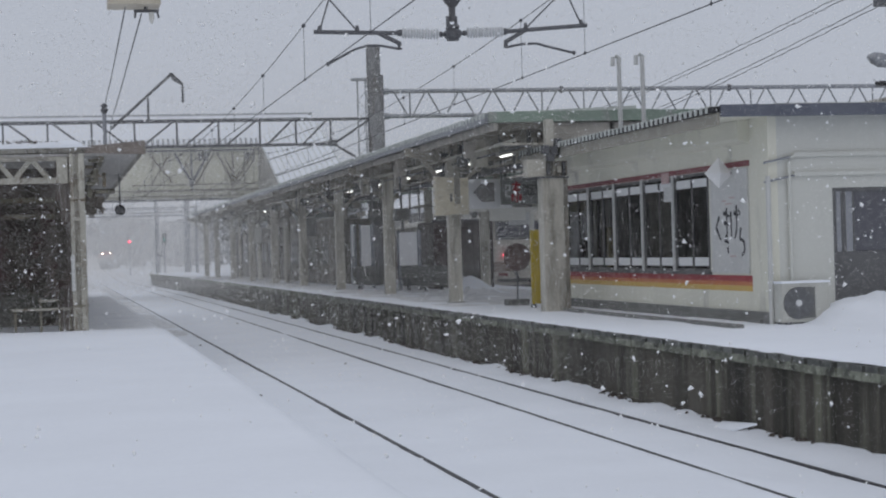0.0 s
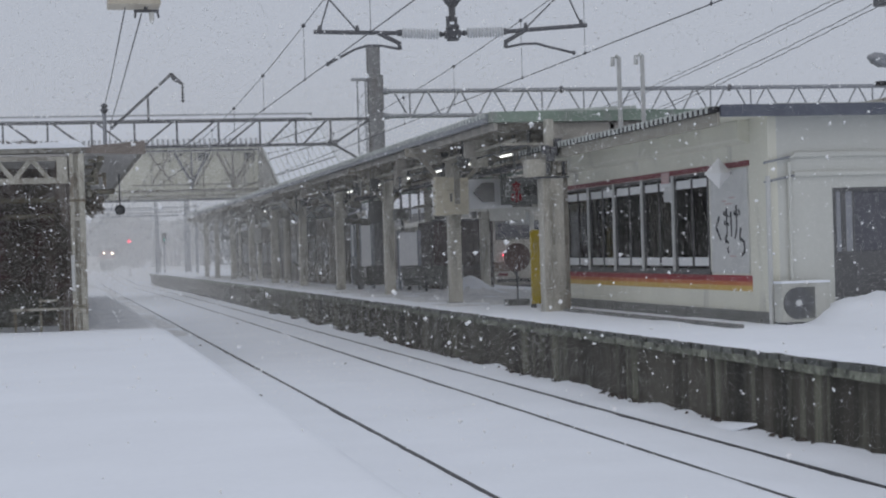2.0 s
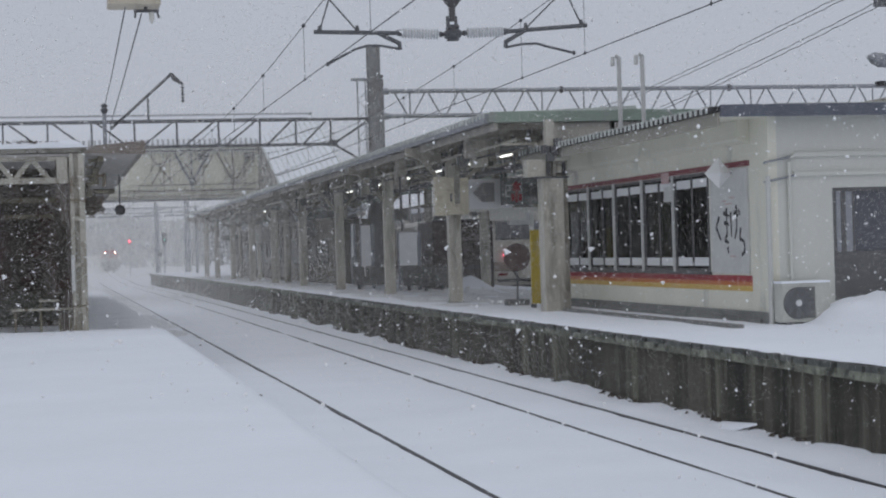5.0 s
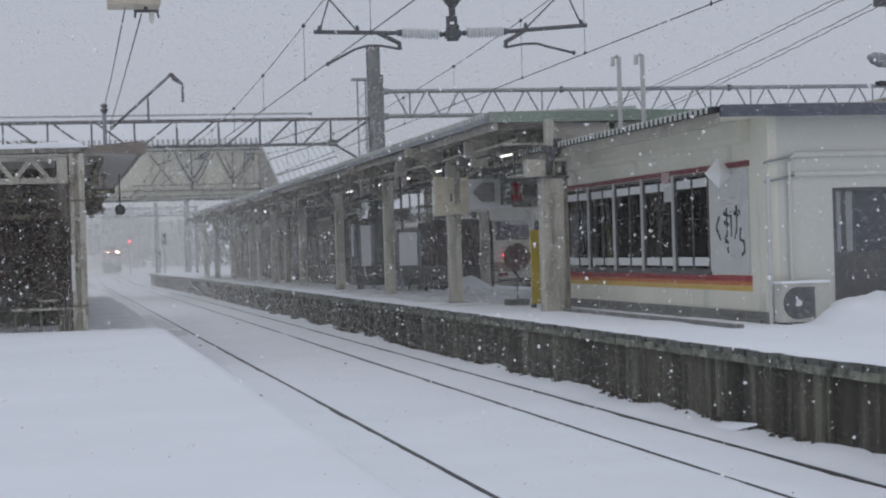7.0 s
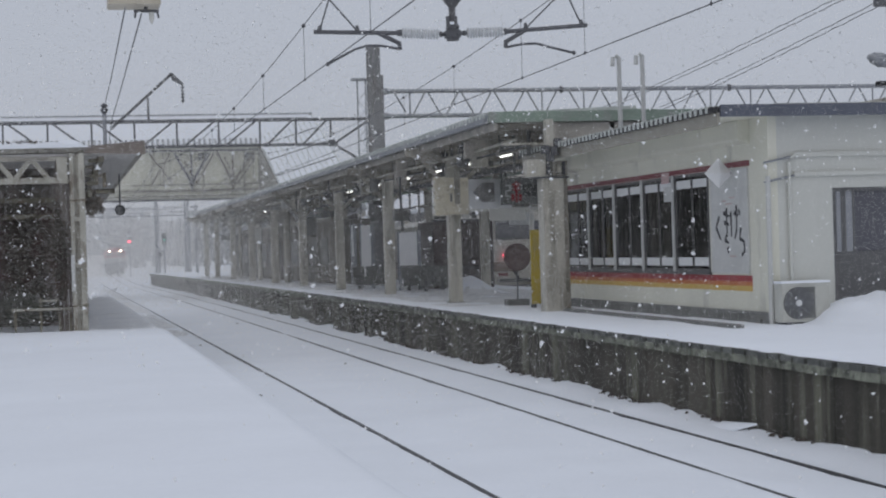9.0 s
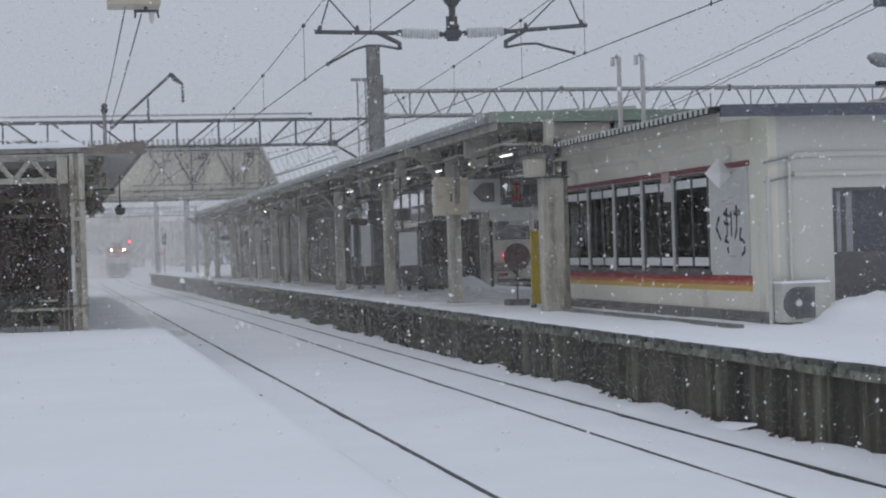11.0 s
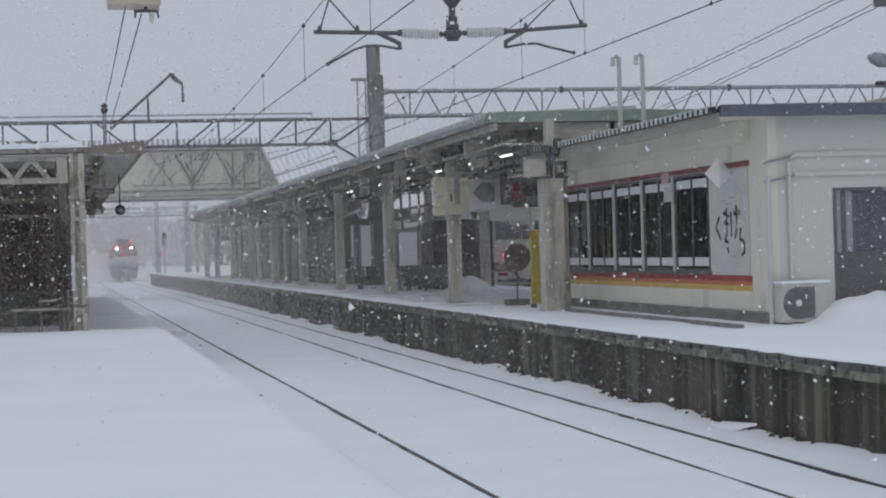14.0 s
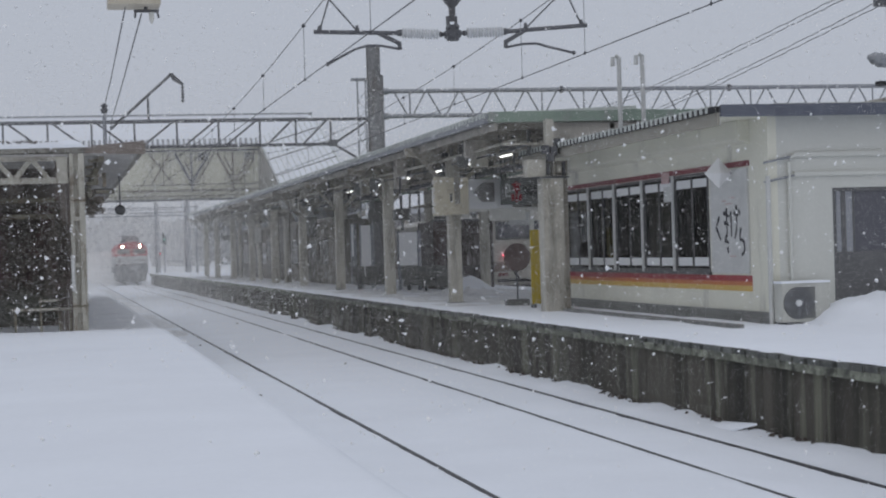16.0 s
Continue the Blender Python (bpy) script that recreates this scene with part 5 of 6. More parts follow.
# ---- shelter and canopy on the near platform ----
def near_shelter():
    th = thing("platform_shelter", (0, 0, 0), "old dark timber platform shelter with truss front and snowy roof", "shelter")
    y0, y1 = 38.2, 74.0
    bm = bmesh.new()
    prism(bm, ((-9, 4.62), (-9, 4.68), (1.85, 4.74), (1.85, 4.60), (1.7, 4.60), (1.7, 4.62)), y0, y1)
    part("roof", bm, BEAM, th)
    bm = bmesh.new()
    box(bm, -9, 1.7, y0 + 0.05, y1, 4.55, 4.6)
    part("soffit", bm, SOFFIT_NEAR, th, "grey roof lining")
    part("cross_beam", box(bmesh.new(), 0.6, 1.8, 56.5, 56.7, 4.4, 4.548), BRACE, th, "dark cross beam")
    part("edge_beam", box(bmesh.new(), 0.9, 1.02, y0 + 0.2, y1, 4.43, 4.548), BRACE, th)
    bm = bmesh.new()
    prism(bm, ((0.62, 4.60), (0.62, 4.74), (1.87, 4.84), (1.87, 4.56)), y0 - 0.05, y0 - 0.005)
    part("end_fascia", bm, FASCIA_BROWN, th, "weathered brown end board")
    sn = grid_mesh("roof_snow", steps((-9, 0.75, 0.1)) + [0.76], [y0 - 0.12, y0 - 0.119] + steps((y0 - 0.1, y0 + 1.2, 0.1), (y0 + 1.2, y1, 0.6)), lambda x, y: 4.66 + 0.006 * (x + 9) + (0 if y < y0 - 0.1195 else (0.1 + 0.12 * nz(x, y, 1.9, 3) + 0.05 * nz(x, y, 6, 3)) * (1 if x < 0.5 else max(0.1, (0.76 - x) / 0.26))), SNOW)
    shared("roof_snow", sn, th, Matrix.Identity(4))["label"] = "uneven snow on the roof"
    # truss girder across the front
    for z, h in ((4.5, 0.09), (4.05, 0.12)):
        bm = bmesh.new()
        box(bm, -9, 0.28, y0 + 0.02, y0 + 0.14, z - h / 2, z + h / 2)
        part("truss_chord", bm, SHELTER_PAINT if z < 4.2 else BEAM, th)
    x = -0.1
    while x > -8.5:
        bm = bmesh.new()
        bar(bm, (x, y0 + 0.08, 4.06), (x - 0.36, y0 + 0.08, 4.5), 0.08, 0.1)
        bar(bm, (x - 0.36, y0 + 0.08, 4.5), (x - 0.72, y0 + 0.08, 4.06), 0.08, 0.1)
        part("truss_brace", bm, SHELTER_PAINT, th)
        x -= 0.72
    bm = bmesh.new()
    box(bm, 0.05, 0.27, y0 - 0.02, y0 + 0.16, 3.985, 4.53)
    part("gusset_plate", bm, SHELTER_PAINT, th)
    for a, w, yy in ((0.345, 0.042, y0 - 0.02), (0.545, 0.06, y0 - 0.02), (0.5, 0.1, y0 + 4.8), (0.5, 0.1, y0 + 9.5), (0.5, 0.1, y0 + 14.2)):
        bm = bmesh.new()
        box(bm, a - w, a + w, yy - 0.07, yy + 0.07, NEAR_TOP - 0.1, 4.6)
        part("post", bm, SHELTER_PAINT, th, bevel=0.012)
    bm = bmesh.new()
    box(bm, 0.29, 0.36, y0 - 0.12, y0 - 0.08, 1.75, 2.5)
    part("notice_plate", bm, OFFWHITE, th, bevel=0.006)
    for z in (1.42, 3.6):
        bm = bmesh.new()
        box(bm, 0.3, 0.62, y0 - 0.1, y0 - 0.085, z, z + 0.05)
        part("strap", bm, BRACE, th)
    # brackets, pipes and small fittings clustered by the post head
    for a, b, c, d, e, f in ((0.64, 0.8, 4.3, 4.36, 0.0, 0.08), (0.64, 1.05, 4.12, 4.17, 0.0, 0.06), (0.64, 0.9, 3.95, 4.02, 0.0, 0.1), (0.8, 0.9, 4.0, 4.3, 0.02, 0.1), (0.98, 1.06, 3.9, 4.2, 0.0, 0.08), (0.66, 0.76, 3.7, 3.86, 0.0, 0.1), (0.84, 1.1, 3.78, 3.83, 0.0, 0.06), (0.7, 0.95, 4.42, 4.5, 0.0, 0.1)):
        part("fitting", box(bmesh.new(), a, b, y0 + e + 0.3, y0 + f + 0.3, c, d), BRACE, th)
    for k in range(3):
        part("return_board", box(bmesh.new(), 0.02 + k * 0.1, 0.02 + (k + 1) * 0.1 - 0.006, y0 + 0.5 + 0.03 * (k % 2), y0 + 0.56 + 0.03 * (k % 2), NEAR_TOP - 0.1, 4.55), BROWN, th, "weathered dark board")
    part("post_web", box(bmesh.new(), 0.388, 0.484, y0 - 0.005, y0 + 0.03, NEAR_TOP - 0.1, 4.55), SHELTER_PAINT, th, "dull web between the paired posts")
    for z in (1.3, 2.25, 3.2):
        part("tie_plate", box(bmesh.new(), 0.3, 0.61, y0 - 0.105, y0 - 0.092, z, z + 0.09), SHELTER_PAINT, th, bevel=0.005)
    # inner boarded walls
    k = 0
    x = -4.0
    while x < 0.1:
        bm = bmesh.new()
        box(bm, x, x + 0.207, y0 + 5.0, y0 + 5.06, NEAR_TOP - 0.1, 4.55)
        part("board", bm, BROWN, th)
        x += 0.205
    bm = bmesh.new()
    box(bm, -4.2, -4.05, y0 + 0.3, y1, NEAR_TOP - 0.1, 4.55)
    part("side_wall", bm, BROWN, th)
    bm = bmesh.new()
    box(bm, -0.02, 0.06, y0 + 5.1, y1, NEAR_TOP - 0.1, 4.55)
    part("side_wall", bm, BROWN, th)
    for z in (3.65, 3.3):
        bm = bmesh.new()
        box(bm, -4, 0.1, y0 + 1.6, y0 + 1.72, z, z + 0.1)
        part("rail_beam", bm, BRACE, th)
    return th


near_shelter()

# low rail with leaning slats in front of the shrubs
th = thing("low_rail", (0, 38.55, 0), "low weathered rail standing among the shelter shrubs", "railing")
part("top_rail", box(bmesh.new(), -0.95, 0.27, 0, 0.05, 1.36, 1.41), SHELTER_PAINT, th, bevel=0.008)
part("middle_rail", box(bmesh.new(), -0.4, 0.05, 0.01, 0.05, 1.54, 1.585), SHELTER_PAINT, th, bevel=0.008)
for x in (-0.9, -0.38, 0.0, 0.22):
    part("stake", box(bmesh.new(), x, x + 0.045, 0.055, 0.09, NEAR_TOP - 0.12, 1.62 if -0.5 < x < 0.1 else 1.42), BRACE, th)


def leaf_cloud(name, centre, size, count, leaf, material, label, seed, hang=0.0):
    """Many small leaves in an uneven clump."""
    rng = np.random.default_rng(seed)
    p = rng.normal(0, 1, (count, 3))
    p /= np.linalg.norm(p, axis=1)[:, None]
    lump = 0.75 + 0.25 * np.sin(p[:, 0] * 5 + seed) * np.cos(p[:, 2] * 4 + seed) + 0.12 * rng.normal(0, 1, count)
    p *= (rng.random(count) ** 0.45 * lump * 0.85)[:, None] * np.array(size)
    p[:, 2] -= hang * np.abs(rng.normal(0, 0.5, count)) * size[2]
    p += np.array(centre)
    a, b = rng.normal(0, 1, (count, 3)), rng.normal(0, 1, (count, 3))
    a *= (leaf / np.linalg.norm(a, axis=1))[:, None]
    b *= (leaf * 0.8 / np.linalg.norm(b, axis=1))[:, None]
    v = np.empty((count * 4, 3))
    v[0::4], v[1::4], v[2::4], v[3::4] = p - a, p + b, p + a, p - b
    me = bpy.data.meshes.new(name)
    me.from_pydata(v.tolist(), [], [(4 * k, 4 * k + 1, 4 * k + 2, 4 * k + 3) for k in range(count)])
    me.materials.append(material)
    return tagged(new(name, me), label, "plant", kind="stuff")


leaf_cloud("ivy", (0.9, 44.0, 3.72), (0.38, 0.8, 0.4), 2600, 0.035, IVY_PALE, "dry brown ivy hanging beside the shelter post", 3)
leaf_cloud("ivy", (-0.95, 40.0, 2.55), (1.45, 0.7, 1.75), 26000, 0.032, IVY, "tangled withered ivy filling the dark shelter", 4)
leaf_cloud("ivy", (0.08, 38.56, 2.45), (0.24, 0.1, 1.5), 6500, 0.03, IVY, "withered ivy clinging to the boards beside the post", 9)
leaf_cloud("shrub", (-0.75, 39.4, 1.35), (1.2, 0.6, 0.55), 7000, 0.028, SHRUB, "dark evergreen shrubs growing at the shelter", 5)
leaf_cloud("shrub", (-0.2, 40.2, 1.3), (0.4, 0.5, 0.45), 1400, 0.032, IVY, "dry twiggy shrub beside the shelter post", 6)
leaf_cloud("roof_litter", (-0.5, 38.4, 4.86), (1.2, 0.3, 0.06), 110, 0.025, TWIG, "dry twigs and leaves on the shelter roof edge", 8)

# round lamp hanging from the near canopy edge
th = thing("hanging_speaker", (1.62, 47.0, 3.4), "round black loudspeaker hanging under the canopy edge", "loudspeaker")
bm = bmesh.new()
rod(bm, (0, 0, 0.36), (0, 0, 1.15), 0.02)
part("stem", bm, STEEL_DARK, th)
bm = bmesh.new()
for k in range(20):
    a, b = k * math.tau / 20, (k + 1) * math.tau / 20
    rod(bm, (0.11 * math.cos(a), 0, 0.24 + 0.11 * math.sin(a)), (0.11 * math.cos(b), 0, 0.24 + 0.11 * math.sin(b)), 0.032, n=6)
part("rim", bm, BLACK, th)
bm = bmesh.new()
lathe(bm, (0, -0.02, 0.24), (0, 0.12, 0.24), ((0, 0.1), (1, 0.04)), 12)
part("cone", bm, STEEL_DARK, th)

# wires led along the shelter from a hanging box
bm = bmesh.new()
tube(bm, [(1.1, 40.0, 4.6), (1.1, 40.0, 5.6)], 0.045, 8)
th = thing("roof_post", (0, 0, 0), "slim grey post with an insulator on the shelter roof", "post")
part("shaft", bm, STEEL, th)
bm = bmesh.new()
lathe(bm, (1.1, 40.0, 5.55), (1.1, 40.0, 5.78), ((0, 0.04), (0.4, 0.09), (0.6, 0.05), (0.8, 0.08), (1, 0.03)), 10)
part("insulator", bm, STEEL_DARK, th)
th = thing("hanging_box", (0, 20, 0), "beige timber box hung on rods with a steel wire bracket", "box")
bm = bmesh.new()
box(bm, 0.62, 1.18, -0.25, 0.25, 5.14, 5.6)
part("case", bm, BEIGE, th, bevel=0.012)
bm = bmesh.new()
for x in (0.68, 1.12):
    rod(bm, (x, 0, 5.6), (x, 0, 7.15), 0.02)
part("hanger_rods", bm, STEEL_DARK, th)
bm = bmesh.new()
box(bm, 0.9, 1.17, -0.02, 0.02, 5.08, 5.11)
rod(bm, (0.92, 0, 5.09), (0.91, 0, 5.02), 0.012)
rod(bm, (1.15, 0, 5.09), (1.17, 0, 5.02), 0.012)
rod(bm, (1.03, 0, 5.1), (1.03, 0, 5.14), 0.02)
part("wire_bracket", bm, STEEL_DARK, th)
bm = bmesh.new()
lathe(bm, (1.09, 0, 5.08), (1.09, 0, 4.95), ((0, 0.03), (0.5, 0.03), (1, 0.008)), 8)
part("icicle", bm, PALE, th, "small grey icicle")
bm = bmesh.new()
for z in (7.2,):
    box(bm, -3.6, 1.6, 19.9, 20.1, z, z + 0.14)
box(bm, -3.7, -3.5, 19.9, 20.1, NEAR_TOP - 0.2, 7.34)
solid("steel_outrigger", bm, STEEL, "grey steel outrigger post above the platform", "post")
wire_line("service_wire", [(0.81, 20.0, 5.14), (0.96, 30.0, 5.38), (1.1, 40.0, 5.68)], 0.009, "thin dark service wire above the platform", "service wires", STEEL_DARK)
wire_line("service_wire", [(0.98, 20.0, 5.06), (1.11, 30.0, 5.19), (1.24, 40.0, 5.36), (1.3, 46.0, 4.8)], 0.009, "thin dark service wire above the platform", "service wires", STEEL_DARK)

# feeder wires high on the far side, and the lamp mast that carries them
for y0, z0, slope, dx in ((37.37, 7.66, -0.0587, 0), (37.37, 7.58, -0.0587, 0.05), (35.55, 7.28, -0.0734, 0), (35.55, 7.2, -0.0734, 0.05)):
    pts = [(17 + dx, y, z0 + slope * (y - y0) + 0.0009 * (y - y0) * (y - 50) + 0.012 * math.sin(y * 5 + dx * 50)) for y in steps((30, 64, 0.5))]
    wire_line("feeder_wire", pts, 0.0095, "thin twisted feeder wire sagging over the roof", "feeder wires", STEEL_DARK)
th = thing("lamp_mast", (21.95, 45.0, 0), "dark steel mast with a round floodlight", "lamp mast")
bm = bmesh.new()
rod(bm, (0.16, 0, -0.1), (0.16, 0, 10), 0.12, n=10)
box(bm, -0.3, 0.3, -0.1, 0.1, 8.55, 8.75)
part("pole", bm, STEEL_DARK, th)
bm = bmesh.new()
lathe(bm, (-0.55, 0, 7.2), (0.05, 0, 7.05), ((0, 0.05), (0.25, 0.16), (0.6, 0.2), (1, 0.15)), 14)
part("floodlight", bm, STEEL, th, "grey round floodlight")
bm = bmesh.new()
box(bm, -0.3, 0.1, -0.12, 0.12, 6.42, 6.54)
part("bracket", bm, BLACK, th)


# ---- things on the island platform ----
def column_sign():
    th = thing("platform_sign", (9.62, 43.9, 0), "beige rounded station sign box on a canopy post", "sign")
    bm = bmesh.new()
    box(bm, -0.43, -0.14, -0.16, 0.12, 3.22, 4.18)
    part("box", bm, SIGN_CREAM, th, bevel=0.03)
    bm = bmesh.new()
    box(bm, -0.14, 0.42, -0.12, 0.08, 3.24, 4.15)
    part("plate", bm, SIGN_CREAM, th, bevel=0.04)
    part("text_bar", box(bmesh.new(), -0.05, 0.0, -0.128, -0.121, 3.56, 3.76), BIN_GREY, th)
    part("strap", box(bmesh.new(), 0.06, 0.2, -0.135, -0.121, 3.5, 4.6), BEAM, th, "dull steel hanger strap over the plate")
    for k in range(5):
        part("edge_clip", box(bmesh.new(), -0.47, -0.431, -0.12, 0.08, 3.28 + k * 0.18, 3.38 + k * 0.18), PALE, th, bevel=0.01)


column_sign()
th = thing("arrow_sign", (11.1, 46.3, 0), "grey arrow-shaped direction sign under the canopy", "sign")
bm = bmesh.new()
prism(bm, ((-0.36, 3.85), (-0.1, 4.1), (0.2, 4.1), (0.2, 3.6), (-0.1, 3.6)), -0.05, 0.05)
part("arrow_plate", bm, ARROW_GREY, th, bevel=0.01)
bm = bmesh.new()
box(bm, -0.62, 0.7, 0.06, 0.12, 3.42, 4.2)
part("back_plate", bm, BRIGHT, th, "white back panel")
part("hanger", box(bmesh.new(), -0.3, -0.26, 0.0, 0.05, 4.2, 4.85), STEEL_DARK, th)
part("hanger", box(bmesh.new(), 0.4, 0.44, 0.0, 0.05, 4.2, 4.85), STEEL_DARK, th)
th = thing("departure_display", (11.93, 46.0, 0), "dark platform display screen with a red figure", "display")
bm = bmesh.new()
box(bm, -0.5, 0.5, -0.1, 0.12, 3.5, 4.2)
part("case", bm, BIN_GREY, th, bevel=0.02)
bm = bmesh.new()
for a, b, c, d in ((-0.15, -0.09, 3.56, 4.1), (-0.24, -0.0, 4.0, 4.05), (-0.22, -0.02, 3.86, 3.91), (-0.26, -0.18, 3.6, 3.78), (-0.06, 0.02, 3.6, 3.78), (-0.2, -0.16, 3.92, 3.99), (-0.08, -0.04, 3.92, 3.99)):
    box(bm, a, b, -0.108, -0.101, c, d)
part("red_figure", bm, RED, th)
bm = bmesh.new()
for a, b, c, d in ((-0.42, -0.28, 3.99, 4.02), (-0.31, -0.28, 3.88, 3.988), (-0.42, -0.28, 3.848, 3.878), (-0.42, -0.39, 3.74, 3.846), (-0.42, -0.28, 3.708, 3.738)):
    box(bm, a, b, -0.107, -0.101, c, d)
part("white_figure", bm, OFFWHITE, th, "white figure 2")
bm = bmesh.new()
box(bm, 0.06, 0.44, -0.106, -0.101, 3.72, 4.02)
part("grey_panel", bm, CURTAIN, th)
part("hanger", box(bmesh.new(), -0.4, -0.36, 0.0, 0.05, 4.2, 4.85), STEEL_DARK, th)
part("hanger", box(bmesh.new(), 0.36, 0.4, 0.0, 0.05, 4.2, 4.85), STEEL_DARK, th)
th = thing("hanging_lintel", (11.9, 46.5, 0), "pale crossbeam under the platform display", "beam")
bm = bmesh.new()
box(bm, -0.7, 0.7, 0, 0.1, 3.36, 3.44)
box(bm, -0.66, 0.3, 0.02, 0.08, 3.1, 3.36)
box(bm, 0.42, 0.52, 0.0, 0.1, FAR_TOP - 0.05, 3.36)
part("frame", bm, PALE, th, bevel=0.01)

th = thing("round_sign", (10.26, 40.0, FAR_TOP - 0.06), "dark red round sign on a stand with weighted base", "sign")
bm = bmesh.new()
lathe(bm, (0, -0.02, 1.16), (0, 0.02, 1.16), ((0, 0.31), (0.5, 0.32), (1, 0.31)), 28)
part("disc", bm, mat("dark_red_disc", (0.13, 0.095, 0.09), 0.6, vary=0.35, scale=5), th)
bm = bmesh.new()
rod(bm, (0, 0.04, 0.1), (0, 0.04, 1.3), 0.02)
part("stand", bm, STEEL_DARK, th)
bm = bmesh.new()
box(bm, -0.28, 0.22, -0.2, 0.2, 0, 0.2)
part("base", bm, BIN_GREY, th, bevel=0.04)
th = thing("yellow_board", (10.25, 38.2, FAR_TOP - 0.06), "tall yellow notice board beside the pillar", "board")
bm = bmesh.new()
box(bm, -0.14, 0.16, -0.03, 0.03, 0.14, 1.75)
part("panel", bm, YELLOW_BOARD, th, bevel=0.01)
bm = bmesh.new()
part("foot", box(bm, -0.13, -0.08, -0.15, 0.15, 0, 0.14), STEEL_DARK, th)
part("foot", box(bmesh.new(), 0.1, 0.15, -0.15, 0.15, 0, 0.14), STEEL_DARK, th)


def bench(x, y):
    th = thing("platform_bench", (x, y, FAR_TOP - 0.04), "dark plastic seat bench with snow round its legs", "bench", "platform benches")
    for k in range(3):
        bm = bmesh.new()
        box(bm, -0.2, 0.22, k * 0.5 - 0.7, k * 0.5 - 0.26, 0.4, 0.46)
        prism(bm, ((0.18, 0.44), (0.24, 0.44), (0.34, 0.82), (0.28, 0.84)), k * 0.5 - 0.7, k * 0.5 - 0.26)
        part("seat", bm, BIN_GREY, th, bevel=0.015)
    for s in (-0.55, 0.55):
        bm = bmesh.new()
        box(bm, -0.18, 0.2, s - 0.03, s + 0.03, 0, 0.4)
        part("leg", bm, STEEL_DARK, th)
    part("seat_rail", box(bmesh.new(), -0.12, 0.14, -0.68, 0.72, 0.2, 0.395), BIN_GREY, th, bevel=0.01)
    return th


bench(12.0, 68.5)


def bin_unit(x, y, h, m, label):
    th = thing("litter_bin", (x, y, FAR_TOP - 0.04), label, "bin", "litter bins")
    bm = bmesh.new()
    box(bm, -0.26, 0.26, -0.26, 0.26, 0, h)
    part("body", bm, m, th, bevel=0.03)
    bm = bmesh.new()
    box(bm, -0.28, 0.28, -0.28, 0.28, h, h + 0.08)
    part("lid", bm, BLACK, th, bevel=0.02)
    bm = bmesh.new()
    rod(bm, (0, -0.262, h * 0.75), (0, -0.27, h * 0.75), 0.12, n=14)
    part("opening", bm, BLACK, th)


for x, y, turn in ((11.75, 57.9, 90), (12.05, 56.6, 84), (10.95, 63.0, 95)):
    row = bench(x, y)
    row.rotation_euler = (0, 0, radians(turn))
bin_unit(11.9, 70.6, 0.7, BIN_GREY, "dark grey litter bin under the canopy")


def panel_board(x, y, w, z0, z1, label, turn=-60):
    th = thing("notice_panel", (x, y, 0), label, "notice board", "notice panels")
    bm = bmesh.new()
    box(bm, -w / 2, w / 2, -0.04, 0.04, z0, z1)
    part("panel", bm, BRIGHT, th, bevel=0.012)
    for s in (-1, 1):
        bm = bmesh.new()
        box(bm, s * w / 2 - 0.04, s * w / 2 + 0.04, -0.05, 0.05, FAR_TOP - 0.05, z1 + 0.05)
        part("leg", bm, STEEL, th)
    # turned to the track to catch sky light; width fits the camera's view
    th.rotation_euler = (0, 0, radians(turn))
    return th


panel_board(10.88, 64.0, 0.64, 1.5, 3.32, "tall pale notice panel under the canopy")
panel_board(11.41, 58.8, 1.0, 1.88, 2.98, "wide pale notice panel under the canopy")
panel_board(11.69, 72.0, 0.2, 2.2, 3.45, "narrow pale notice panel under the canopy")


